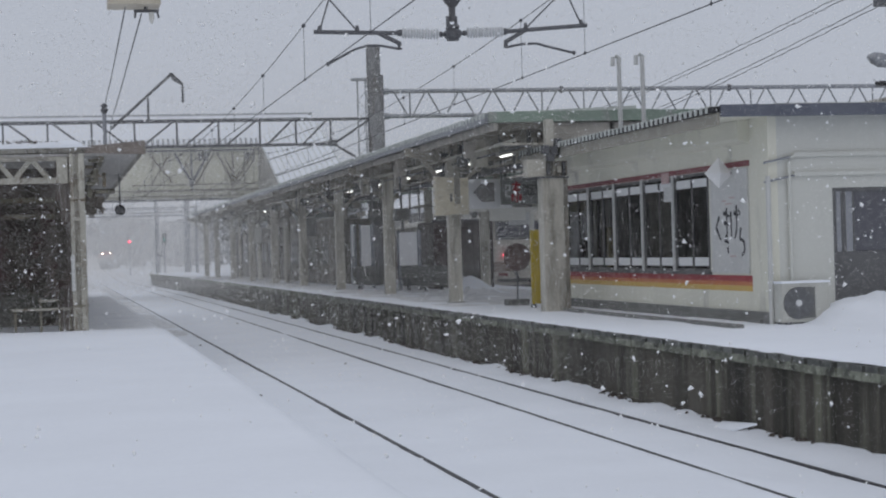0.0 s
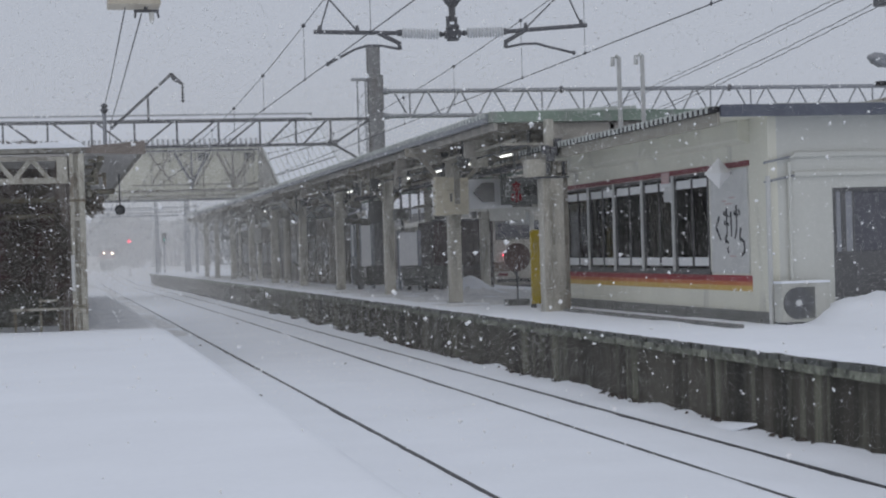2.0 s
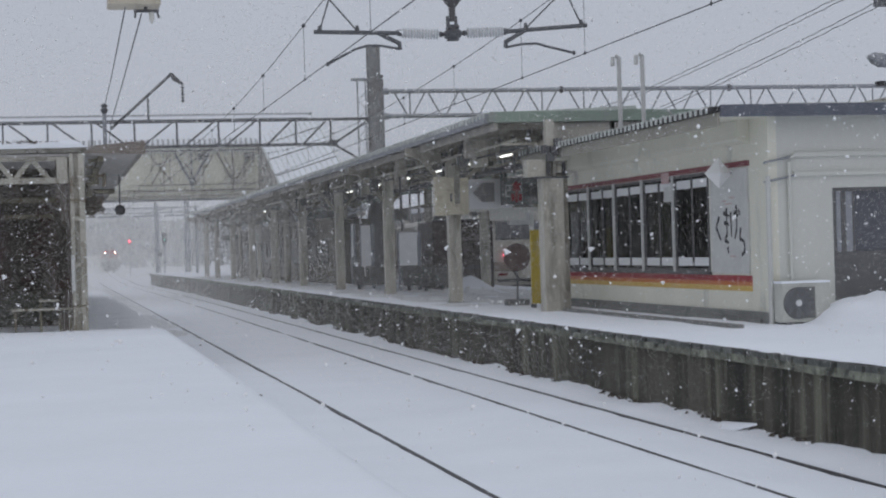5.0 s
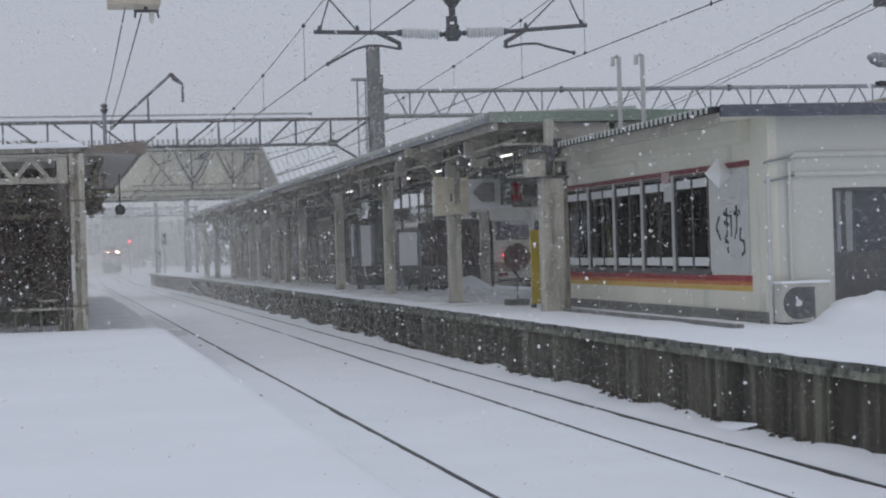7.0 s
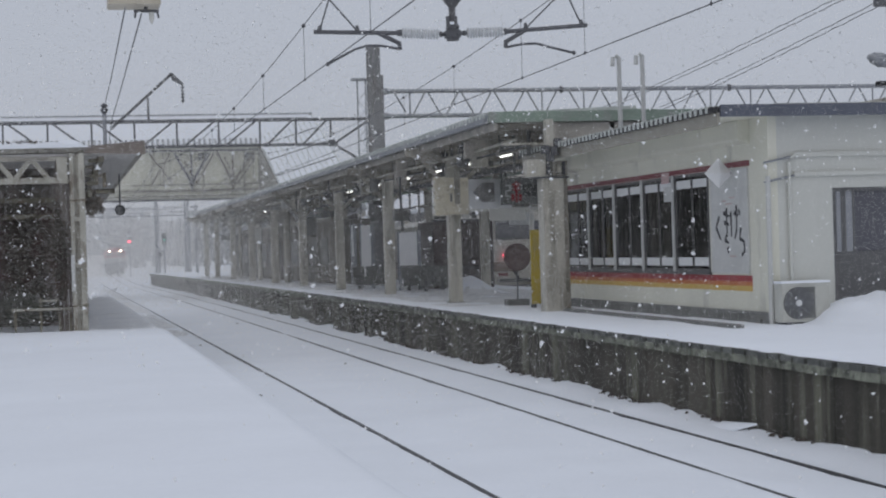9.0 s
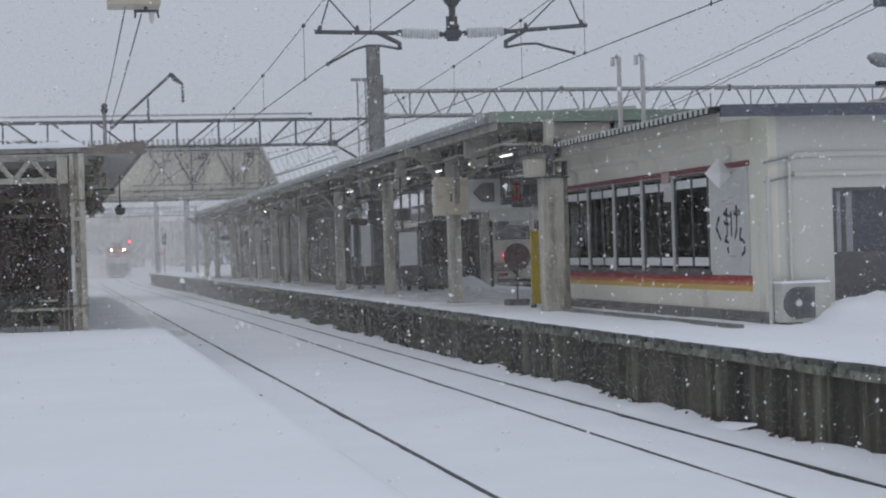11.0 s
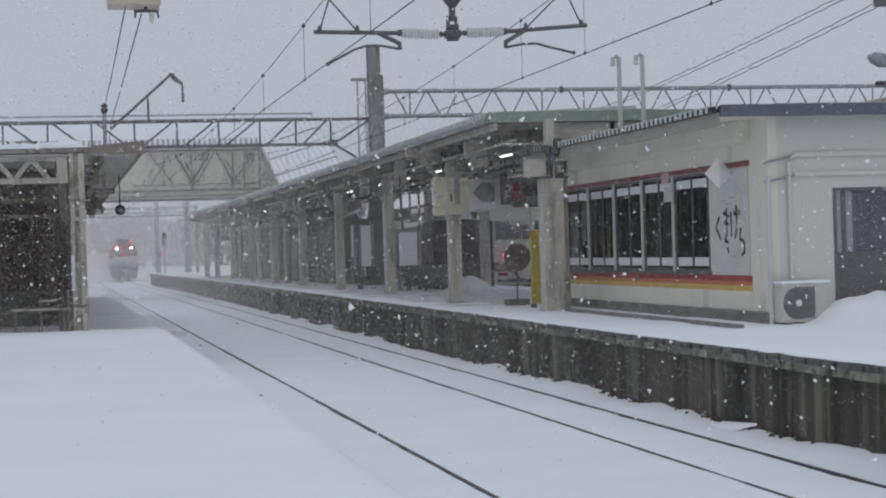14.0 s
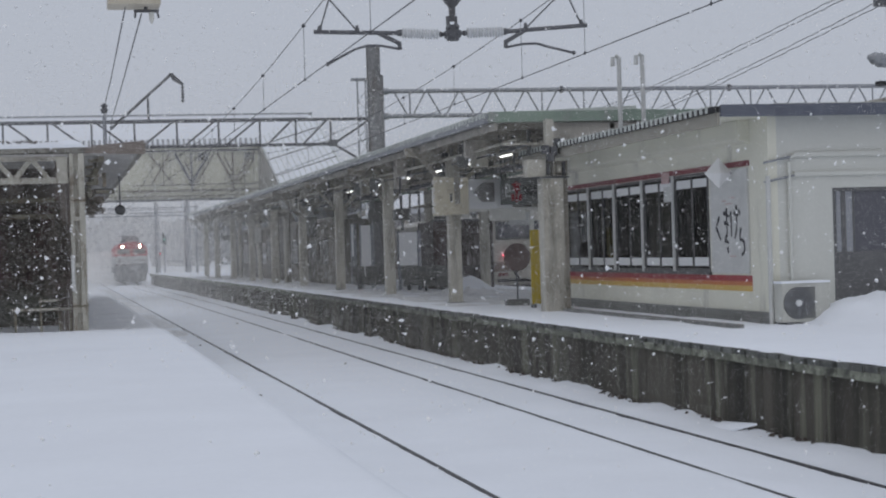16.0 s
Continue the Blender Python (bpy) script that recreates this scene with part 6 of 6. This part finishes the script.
# ---- railcar standing at the back of the island platform ----
def railcar(x, y, length):
    th = thing("railcar", (x, y, 0), "cream diesel railcar standing with a red tail lamp lit", "railcar")
    bm = bmesh.new()
    prof = ((-1.38, 1.0), (-1.4, 2.9), (-1.3, 3.4), (-0.9, 3.62), (0, 3.72), (0.9, 3.62), (1.3, 3.4), (1.4, 2.9), (1.38, 1.0))
    prism(bm, prof, 0, length)
    part("body", bm, CAR_BODY, th, bevel=0.03)
    bm = bmesh.new()
    box(bm, -1.3, 1.3, 0.1, length - 0.1, 0.45, 1.0)
    part("underframe", bm, CAR_DARK, th)
    bm = bmesh.new()
    box(bm, -1.405, 1.405, -0.015, length, 1.5, 1.85)
    part("waist_band", bm, CAR_RED, th, "dull red waist band")
    part("window_surround", box(bmesh.new(), -1.32, 1.32, -0.025, 0.01, 2.66, 3.34), CAR_DARK, th, "dark rounded windscreen surround", bevel=0.06)
    for a, b in ((-1.24, -0.44), (-0.36, 0.36), (0.44, 1.24)):
        part("cab_window", box(bmesh.new(), a, b, -0.04, -0.02, 2.74, 3.28), GLASS_GREY, th, bevel=0.008)
    part("gangway_door", box(bmesh.new(), -0.4, 0.4, -0.05, 0.0, 1.05, 2.6), CAR_BODY, th, bevel=0.02)
    part("jumper_cable", tube(bmesh.new(), [(-0.7, -0.06, 1.55), (-0.5, -0.16, 1.2), (0.1, -0.2, 1.1), (0.6, -0.1, 1.5)], 0.04, 6), BLACK, th)
    part("step_board", box(bmesh.new(), -1.3, 1.3, -0.12, 0.0, 1.12, 1.24), CAR_DARK, th)
    for a in (-1.25, 0.55):
        part("warning_patch", box(bmesh.new(), a, a + 0.35, -0.03, 0.0, 1.34, 1.45), DULL_RED, th, "dull red end patch")
    for a in (-0.95, 0.95):
        bm = bmesh.new()
        lathe(bm, (a, -0.02, 2.08), (a, -0.06, 2.08), ((0, 0.11), (1, 0.09)), 12)
        part("tail_lamp", bm, RED_ON if a < 0 else CAR_RED, th)
    k = 1.0
    while k < length - 1.5:
        bm = bmesh.new()
        box(bm, -1.42, -1.38, k, k + 1.1, 2.1, 3.0)
        part("side_window", bm, GLASS, th)
        k += 1.5
    for yy in (1.2, 3.2, length - 3.2, length - 1.2):
        for s in (-0.55, 0.55):
            bm = bmesh.new()
            rod(bm, (s - 0.06, yy, 0.43), (s + 0.06, yy, 0.43), 0.43, n=20)
            part("wheel", bm, CAR_DARK, th)
    bm = bmesh.new()
    box(bm, -0.2, 0.2, -0.35, 0.1, 0.75, 1.0)
    box(bm, -1.2, 1.2, -0.08, 0.1, 0.35, 0.8)
    part("coupler", bm, CAR_DARK, th)
    return th


railcar(16.95, 64.0, 20.0)


# long station house beyond the siding
def station_house():
    th = thing("station_house", (22.5, 70, 0), "pale single-storey station house beyond the siding", "building")
    bm = bmesh.new()
    box(bm, 0, 9, 0, 75, -0.1, 4.7)
    part("wall", bm, HOUSE_GREY, th)
    bm = bmesh.new()
    box(bm, -0.5, 9.5, -0.5, 75.5, 4.7, 4.95)
    part("roof", bm, SNOW, th, bevel=0.05)
    for k in range(24):
        win = new("window")
        win.parent = th
        bm = bmesh.new()
        box(bm, -0.03, 0.02, 1 + k * 3, 2.9 + k * 3, 1.2, 2.9)
        part("pane", bm, GLASS, win)
        bm = bmesh.new()
        for a in (1.0, 1.9, 2.8):
            box(bm, -0.06, -0.031, a + k * 3, a + 0.1 + k * 3, 1.15, 2.95)
        part("window_frame", bm, WHITE, win)
    return th


station_house()


# dark boarded waiting room in the middle of the island platform
th = thing("waiting_room", (0, 0, 0), "dark boarded waiting room under the canopy", "waiting room")
for k in range(84):
    part("board", box(bmesh.new(), 11.2, 11.24, 74.0 + k * 0.5, 74.49 + k * 0.5, FAR_TOP - 0.05, 3.75), ROOM_BOARD, th)
for k in range(4):
    part("front_board", box(bmesh.new(), 11.2 + k * 0.5, 11.69 + k * 0.5, 73.94, 73.99, FAR_TOP - 0.05, 3.75), ROOM_BOARD, th)
for k in range(12):
    part("window", box(bmesh.new(), 11.17, 11.195, 75.5 + k * 3.3, 77.6 + k * 3.3, 1.9, 3.0), GLASS, th)
part("roof", box(bmesh.new(), 11.1, 11.44, 73.9, 116.1, 3.75, 3.85), BEAM, th)
part("back", box(bmesh.new(), 11.25, 11.44, 115.9, 116.0, FAR_TOP - 0.05, 3.75), UNDER, th)


for x, y, r in ((10.3, 104.0, 0.1), (10.3, 86.0, 0.07), (10.45, 83.5, 0.16), (10.7, 79.5, 0.12), (10.6, 96.5, 0.14), (10.9, 91.0, 0.1), (10.4, 108.5, 0.12)):
    th = thing("slim_post", (x, y, FAR_TOP - 0.05), "slim dull painted post under the canopy", "post", "slim posts")
    part("shaft", rod(bmesh.new(), (0, 0, 0), (0, 0, 3.85), r, n=10), POST_PAINT, th)
    part("collar", lathe(bmesh.new(), (0, 0, 3.0), (0, 0, 3.3), ((0, r), (0.3, r * 1.35), (0.7, r * 1.35), (1, r)), 10), BEAM, th)


def kiosk():
    th = thing("platform_kiosk", (12.28, 59.0, FAR_TOP - 0.05), "closed charcoal panelled kiosk under the canopy", "kiosk")
    part("body", box(bmesh.new(), 0.0, 2.05, 0.05, 2.6, 0, 2.3), KIOSK, th, bevel=0.02)
    for k, (a, b) in enumerate(((0.02, 0.42), (0.45, 0.74), (0.78, 1.36), (1.38, 2.03))):
        part("front_panel", box(bmesh.new(), a, b, 0.012, 0.048, 0.12, 2.26), KIOSK_RED if k == 0 else KIOSK, th, "dark maroon front panel" if k == 0 else "", bevel=0.006)
    part("ledge", box(bmesh.new(), 0.76, 2.06, -0.05, 0.01, 0.72, 0.76), STEEL_DARK, th)
    part("top_frame", box(bmesh.new(), -0.05, 2.1, -0.03, 0.045, 2.3, 2.36), STEEL_DARK, th)
    part("top_frame", box(bmesh.new(), -0.05, 2.1, -0.03, 0.045, 2.78, 2.83), STEEL_DARK, th)
    for a, b, m_ in ((0.05, 0.5, BIN_GREY), (0.6, 0.95, OFFWHITE), (1.02, 1.25, PALE), (1.34, 1.5, BIN_GREY), (1.58, 2.02, UNDER)):
        part("header_panel", box(bmesh.new(), a, b, -0.01, 0.04, 2.38, 2.76), m_, th, bevel=0.008)
    part("roof", box(bmesh.new(), -0.1, 2.15, -0.1, 2.7, 2.84, 2.9), BEAM, th, bevel=0.01)


kiosk()


def hanging_monitor(x, y, z):
    th = thing("hanging_monitor", (x, y, z), "dark boxy monitor hung under the canopy", "monitor")
    part("case", box(bmesh.new(), -0.2, 0.2, -0.18, 0.2, 0, 0.33), BIN_GREY, th, bevel=0.05)
    part("screen", box(bmesh.new(), -0.15, 0.15, -0.195, -0.181, 0.05, 0.28), GLASS, th, bevel=0.006)
    part("stem", rod(bmesh.new(), (0, 0, 0.33), (0, 0, 4.97 - z), 0.03, n=8), STEEL_DARK, th)
    part("cable_drop", rod(bmesh.new(), (0.03, 0, 0), (0.03, 0, -0.28), 0.04, n=8), BIN_GREY, th)


hanging_monitor(9.5, 50.0, 3.23)


def hanging_speaker(x, y, z):
    th = thing("canopy_speaker", (x, y, z), "small grey loudspeaker hung under the canopy", "loudspeaker", "canopy loudspeakers")
    bm = bmesh.new()
    prism(bm, ((-0.1, 0), (0.1, 0), (0.14, 0.26), (-0.14, 0.26)), -0.08, 0.1)
    part("case", bm, BIN_GREY, th, bevel=0.015)
    part("stem", rod(bmesh.new(), (0, 0, 0.26), (0, 0, 4.97 - z), 0.015, n=6), STEEL_DARK, th)


def hanging_sign(x, y, w, z0, z1, m_, label):
    th = thing("hanging_sign", (x, y, z0), label, "sign", "hanging signs")
    part("plate", box(bmesh.new(), -w / 2, w / 2, -0.05, 0.05, 0, z1 - z0), m_, th, bevel=0.015)
    for s in (-0.4, 0.4):
        part("hanger", rod(bmesh.new(), (s * w, 0, z1 - z0), (s * w, 0, 4.97 - z0), 0.015, n=6), STEEL_DARK, th)


for x, y, z in ((9.4, 41.5, 4.3), (10.9, 47.8, 4.2), (9.5, 57.5, 4.2), (11.2, 51.5, 4.25), (10.8, 66.5, 4.2), (9.6, 71.0, 4.25), (11.0, 60.2, 4.2)):
    hanging_speaker(x, y, z)
for x, y, w, z0, z1, m_ in ((12.4, 54.0, 1.1, 3.5, 3.85, PALE), (11.2, 62.8, 0.9, 3.45, 3.8, BIN_GREY), (10.6, 76.5, 0.5, 3.1, 3.9, BIN_GREY), (12.6, 48.5, 0.7, 3.0, 3.35, OFFWHITE), (10.4, 96.0, 0.5, 3.0, 3.8, PALE), (10.2, 108.0, 1.2, 3.3, 3.55, BIN_GREY)):
    hanging_sign(x, y, w, z0, z1, m_, "plain sign plate hung under the canopy")


def crate_stack(x, y, sizes):
    th = thing("platform_locker", (x, y, FAR_TOP - 0.04), "dark equipment cabinet standing on the platform", "cabinet", "platform cabinets")
    z = 0.0
    for w, d, h in sizes:
        part("case", box(bmesh.new(), -w / 2, w / 2, -d / 2, d / 2, z, z + h), BIN_GREY, th, bevel=0.02)
        z += h + 0.004
    part("door_line", box(bmesh.new(), -0.012, 0.012, -sizes[0][1] / 2 - 0.006, -sizes[0][1] / 2 - 0.001, 0.05, sizes[0][2] - 0.05), STEEL, th)


crate_stack(12.9, 66.0, ((0.7, 0.5, 1.1),))


def back_canopy():
    th = thing("back_canopy", (0, 0, 0), "dark canopy of the next platform beyond the siding", "canopy")
    bm = bmesh.new()
    prism(bm, ((18.9, 4.3), (18.9, 5.0), (22.4, 6.2), (22.4, 4.2)), 46, 87)
    part("roof", bm, BEAM, th)
    bm = bmesh.new()
    prism(bm, ((18.9, 4.3), (18.9, 5.0), (22.4, 6.2), (22.4, 4.2)), 132, 150)
    part("roof", bm, BEAM, th)
    for y in (89.0, 91.5, 94.5, 97.0, 99.5):
        part("mullion", box(bmesh.new(), 18.9, 19.0, y, y + 0.16, 3.6, 6.0), STEEL_DARK, th)
    part("transom", box(bmesh.new(), 18.9, 19.0, 87, 102, 4.6, 4.72), STEEL_DARK, th)
    part("dado", box(bmesh.new(), 18.9, 19.0, 87, 102, 0.9, 3.7), BEAM, th)
    y = 54.0
    while y < 134:
        bm = bmesh.new()
        box(bm, 20.4, 20.65, y, y + 0.25, -0.1, 4.6)
        part("post", bm, POST_PAINT, th)
        y += 7.5
    bm = bmesh.new()
    box(bm, 18.8, 22.4, 48, 140, -0.2, 1.0)
    part("platform_slab", bm, CONCRETE, th)
    return th


back_canopy()


# ---- the approaching locomotive; its space: y runs back from the front, z up from the rail ----
def locomotive():
    th = thing("locomotive", (0, 0, 0), "red electric locomotive with lit headlights and snow-caked front", "locomotive")
    hw = 1.41
    prof = [(-hw, 1.0), (-hw, 3.2), (-1.28, 3.45), (-0.9, 3.72), (-0.35, 3.86), (0.35, 3.86), (0.9, 3.72), (1.28, 3.45), (hw, 3.2), (hw, 1.0)]
    bm = bmesh.new()
    a = [bm.verts.new((x * (0.97 if z > 2.6 else 1), 0.28 if z > 2.6 else 0.0, z)) for x, z in prof]
    b = [bm.verts.new((x, 0.9, z)) for x, z in prof]
    c = [bm.verts.new((x, 17.5, z)) for x, z in prof]
    n = len(prof)
    for p, q in ((a, b), (b, c)):
        for k in range(n):
            bm.faces.new((p[k], p[(k + 1) % n], q[(k + 1) % n], q[k]))
    mid = [bm.verts.new((-hw, 0.0, 2.6)), bm.verts.new((hw, 0.0, 2.6))]
    bm.faces.new((a[0], mid[0], mid[1], a[-1]))
    bm.faces.new([mid[0]] + a[1:-1] + [mid[1]])
    bm.faces.new((a[0], b[0], mid[0]))
    bm.faces.new((mid[0], b[0], a[1]))
    bm.faces.new((a[-1], mid[1], b[-1]))
    bm.faces.new((mid[1], a[-2], b[-1]))
    bm.faces.new(c)
    part("body", bm, LOCO_RED, th)
    bm = bmesh.new()
    box(bm, -hw - 0.012, hw + 0.012, -0.03, 17.5, 1.88, 2.58)
    part("cream_band", bm, LOCO_CREAM, th, "cream band caked with snow", bevel=0.02)
    bm = bmesh.new()
    box(bm, -hw - 0.01, hw + 0.01, -0.025, 17.5, 1.0, 1.87)
    part("lower_front", bm, LOCO_GREY, th, "grey lower body caked with snow", bevel=0.04)
    bm = bmesh.new()
    prism(bm, ((-1.3, 1.0), (1.3, 1.0), (1.2, 0.3), (-1.2, 0.3)), -0.1, 0.5)
    box(bm, -1.2, 1.2, 0.6, 17.0, 0.3, 1.0)
    part("snow_plough", bm, LOCO_GREY, th, "dark snow plough", bevel=0.04)
    for s in (-1, 1):
        bm = bmesh.new()
        v = [(s * 0.12, 0.02, 2.75), (s * 1.24, 0.02, 2.75), (s * 1.2, 0.2, 3.22), (s * 0.12, 0.2, 3.22)]
        f = [bm.verts.new(p) for p in v]
        g = [bm.verts.new((p[0], p[1] + 0.2, p[2])) for p in v]
        bm.faces.new(f)
        bm.faces.new(g[::-1])
        for k in range(4):
            bm.faces.new((f[k], f[(k + 1) % 4], g[(k + 1) % 4], g[k]))
        part("windscreen", bm, GLASS, th)
        bm = bmesh.new()
        lathe(bm, (s * 0.75, 0.35, 3.43), (s * 0.75, 0.1, 3.43), ((0, 0.2), (0.8, 0.2), (1, 0.17)), 18)
        lampcase = part("headlight", bm, LOCO_RED, th)
        bm = bmesh.new()
        lathe(bm, (s * 0.75, 0.1, 3.43), (s * 0.75, 0.05, 3.43), ((0, 0.118), (1, 0.09)), 18)
        part("lens", bm, HEAD_ON, lampcase, "glaring white headlight lens")
        bm = bmesh.new()
        rod(bm, (s * 1.0, -0.01, 2.2), (s * 1.0, -0.06, 2.2), 0.1, n=14)
        part("marker_lamp", bm, CAR_RED, th)
        bm = bmesh.new()
        rod(bm, (s * 0.9, -0.2, 0.95), (s * 0.9, -0.05, 0.95), 0.18, n=14)
        part("buffer_step", bm, CAR_DARK, th)
    bm = bmesh.new()
    prism(bm, ((-0.8, 3.8), (-0.72, 4.12), (-0.4, 4.32), (0.4, 4.32), (0.72, 4.12), (0.8, 3.8)), 1.0, 3.4)
    part("roof_hood", bm, LOCO_GREY, th, "grey raised roof hood", bevel=0.05)
    bm = bmesh.new()
    box(bm, -0.25, 0.25, -0.45, 0.0, 0.75, 1.05)
    part("coupler", bm, CAR_DARK, th, bevel=0.03)
    for yy in (2.5, 5.0, 8.0, 10.5, 13.0, 15.5):
        for s in (-0.55, 0.55):
            bm = bmesh.new()
            rod(bm, (s - 0.06, yy, 0.5), (s + 0.06, yy, 0.5), 0.5, n=20)
            part("wheel", bm, CAR_DARK, th)
    for yy in (5.2, 12.5):
        bm = bmesh.new()
        for q in (-0.5, 0.5):
            bar(bm, (q, yy + 0.9, 3.95), (q * 0.7, yy - 0.3, 4.25), 0.05, 0.05)
            bar(bm, (q * 0.7, yy - 0.3, 4.25), (q, yy + 0.5, 4.5 if yy > 10 else 4.3), 0.05, 0.05)
        bar(bm, (-0.8, yy + 0.5, 4.5 if yy > 10 else 4.32), (0.8, yy + 0.5, 4.5 if yy > 10 else 4.32), 0.08, 0.06)
        box(bm, -0.7, 0.7, yy + 0.3, yy + 1.2, 3.84, 3.96)
        part("pantograph", bm, STEEL_DARK, th)
    return th


loco = locomotive()


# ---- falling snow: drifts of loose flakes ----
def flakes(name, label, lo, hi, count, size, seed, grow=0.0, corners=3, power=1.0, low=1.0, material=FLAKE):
    """Loose flakes strewn evenly through a stretch of air; grow: size by distance from the camera, to fit its view."""
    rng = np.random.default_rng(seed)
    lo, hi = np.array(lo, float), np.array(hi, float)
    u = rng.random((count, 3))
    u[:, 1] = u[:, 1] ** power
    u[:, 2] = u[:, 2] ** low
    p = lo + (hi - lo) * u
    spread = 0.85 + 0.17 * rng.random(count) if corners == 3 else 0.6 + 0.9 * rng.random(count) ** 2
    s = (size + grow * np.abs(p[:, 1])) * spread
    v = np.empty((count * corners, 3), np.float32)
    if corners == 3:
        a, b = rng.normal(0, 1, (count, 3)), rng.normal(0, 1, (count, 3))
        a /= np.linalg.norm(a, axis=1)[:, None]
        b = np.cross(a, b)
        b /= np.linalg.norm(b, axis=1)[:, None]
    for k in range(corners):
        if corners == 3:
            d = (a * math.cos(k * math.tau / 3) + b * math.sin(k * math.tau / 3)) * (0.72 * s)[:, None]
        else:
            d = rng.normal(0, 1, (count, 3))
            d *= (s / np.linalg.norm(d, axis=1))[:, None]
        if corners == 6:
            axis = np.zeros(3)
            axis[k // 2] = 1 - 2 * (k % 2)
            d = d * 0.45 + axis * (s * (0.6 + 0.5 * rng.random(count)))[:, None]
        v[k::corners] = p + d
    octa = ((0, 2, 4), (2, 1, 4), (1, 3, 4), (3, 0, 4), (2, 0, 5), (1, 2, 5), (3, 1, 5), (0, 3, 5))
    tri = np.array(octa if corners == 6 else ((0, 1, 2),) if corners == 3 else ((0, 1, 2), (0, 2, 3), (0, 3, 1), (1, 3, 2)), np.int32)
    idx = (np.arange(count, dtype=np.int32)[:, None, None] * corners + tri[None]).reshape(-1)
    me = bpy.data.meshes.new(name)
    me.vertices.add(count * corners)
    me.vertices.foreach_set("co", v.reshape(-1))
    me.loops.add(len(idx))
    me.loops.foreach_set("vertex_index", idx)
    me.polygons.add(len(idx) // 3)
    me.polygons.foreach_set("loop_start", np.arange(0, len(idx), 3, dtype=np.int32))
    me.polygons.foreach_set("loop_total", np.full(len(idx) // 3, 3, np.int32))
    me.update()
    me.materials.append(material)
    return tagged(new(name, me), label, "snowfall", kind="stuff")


near_fall = flakes("falling_snow", "large wet snowflakes falling close by", (-3, 9, -1), (18, 36, 30), 32000, 0.0145, 11, corners=6, material=SOLID_FLAKE)
close_fall = flakes("falling_snow", "few large wet snowflakes drifting past close by", (-2, 3.2, -1), (5, 8, 28), 600, 0.0055, 13, corners=6, material=SOLID_FLAKE)
mid_fall = flakes("falling_snow", "snowflakes falling over the tracks and roofs", (-4, 34, -1), (22, 90, 22), 25000, 0.025, 12, corners=4, material=SOLID_FLAKE)
cloud_dust = flakes("snow_dust", "powder snow whirled up round the locomotive", (-4.6, 0.4, 0), (-0.2, 26, 3.0), 60000, 0.03, 14, power=1.3)
# flakes that stand in for haze, sized and boxed to fit the camera's view
haze_fall = [
    flakes("haze_snow", "snow haze in the air beside the tracks", (-2, 12, -0.5), (16, 32, 7.5), 620000, 0.0003, 15, grow=0.00024, low=1.2),
    flakes("haze_snow", "snow haze in the air under and over the canopy", (-3, 32, -0.3), (18, 110, 9), 1120000, 0.0, 16, grow=0.00022, low=1.25),
    flakes("haze_snow", "snow haze in the air beyond the footbridge", (-4, 110, -1), (17, 242, 10), 440000, 0.0, 17, grow=0.000178, low=1.2),
    flakes("haze_snow", "snow haze in the air far along the line", (-8, 242, -1), (26, 436, 16), 150000, 0.0, 18, grow=0.00021),
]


def motions():
    # the locomotive rolls in at a steady thirteen metres a second
    rows, dust = [], []
    for k in range(0, 17):
        t = float(k)
        y = 369.0 - 12.9 * t
        x = TRACK_FAR + bend(y)
        turn = -math.degrees(math.atan2(bend(y + 12) - bend(y), 12))
        rows.append((t, pose(x, y, 0, 0, 0, turn)))
    walk(loco, rows)
    # the made-up drum turns its lens into view where the lamp comes on
    walk(lamp_drum, [(0.0, pose(0, 0, 0, 0, 0, 70)), (9.8, pose(0, 0, 0, 0, 0, 70)), (10.2, pose(0, 0, 0)), (10.6, pose(0, 0, 0, 0, 0, -75)), (16.0, pose(0, 0, 0, 0, 0, -75))])
    walk(cloud_dust, rows)
    for ob in haze_fall:
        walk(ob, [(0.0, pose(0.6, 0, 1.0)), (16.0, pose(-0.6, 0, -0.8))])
    for ob, drop, drift in ((near_fall, 24.0, -5.0), (close_fall, 22.0, -3.0), (mid_fall, 14.0, -4.0)):
        walk(ob, [(t, pose(drift * t / 16 - drift / 2, 0, -drop * t / 16)) for t in (0.0, 4.0, 8.0, 12.0, 16.0)])


motions()
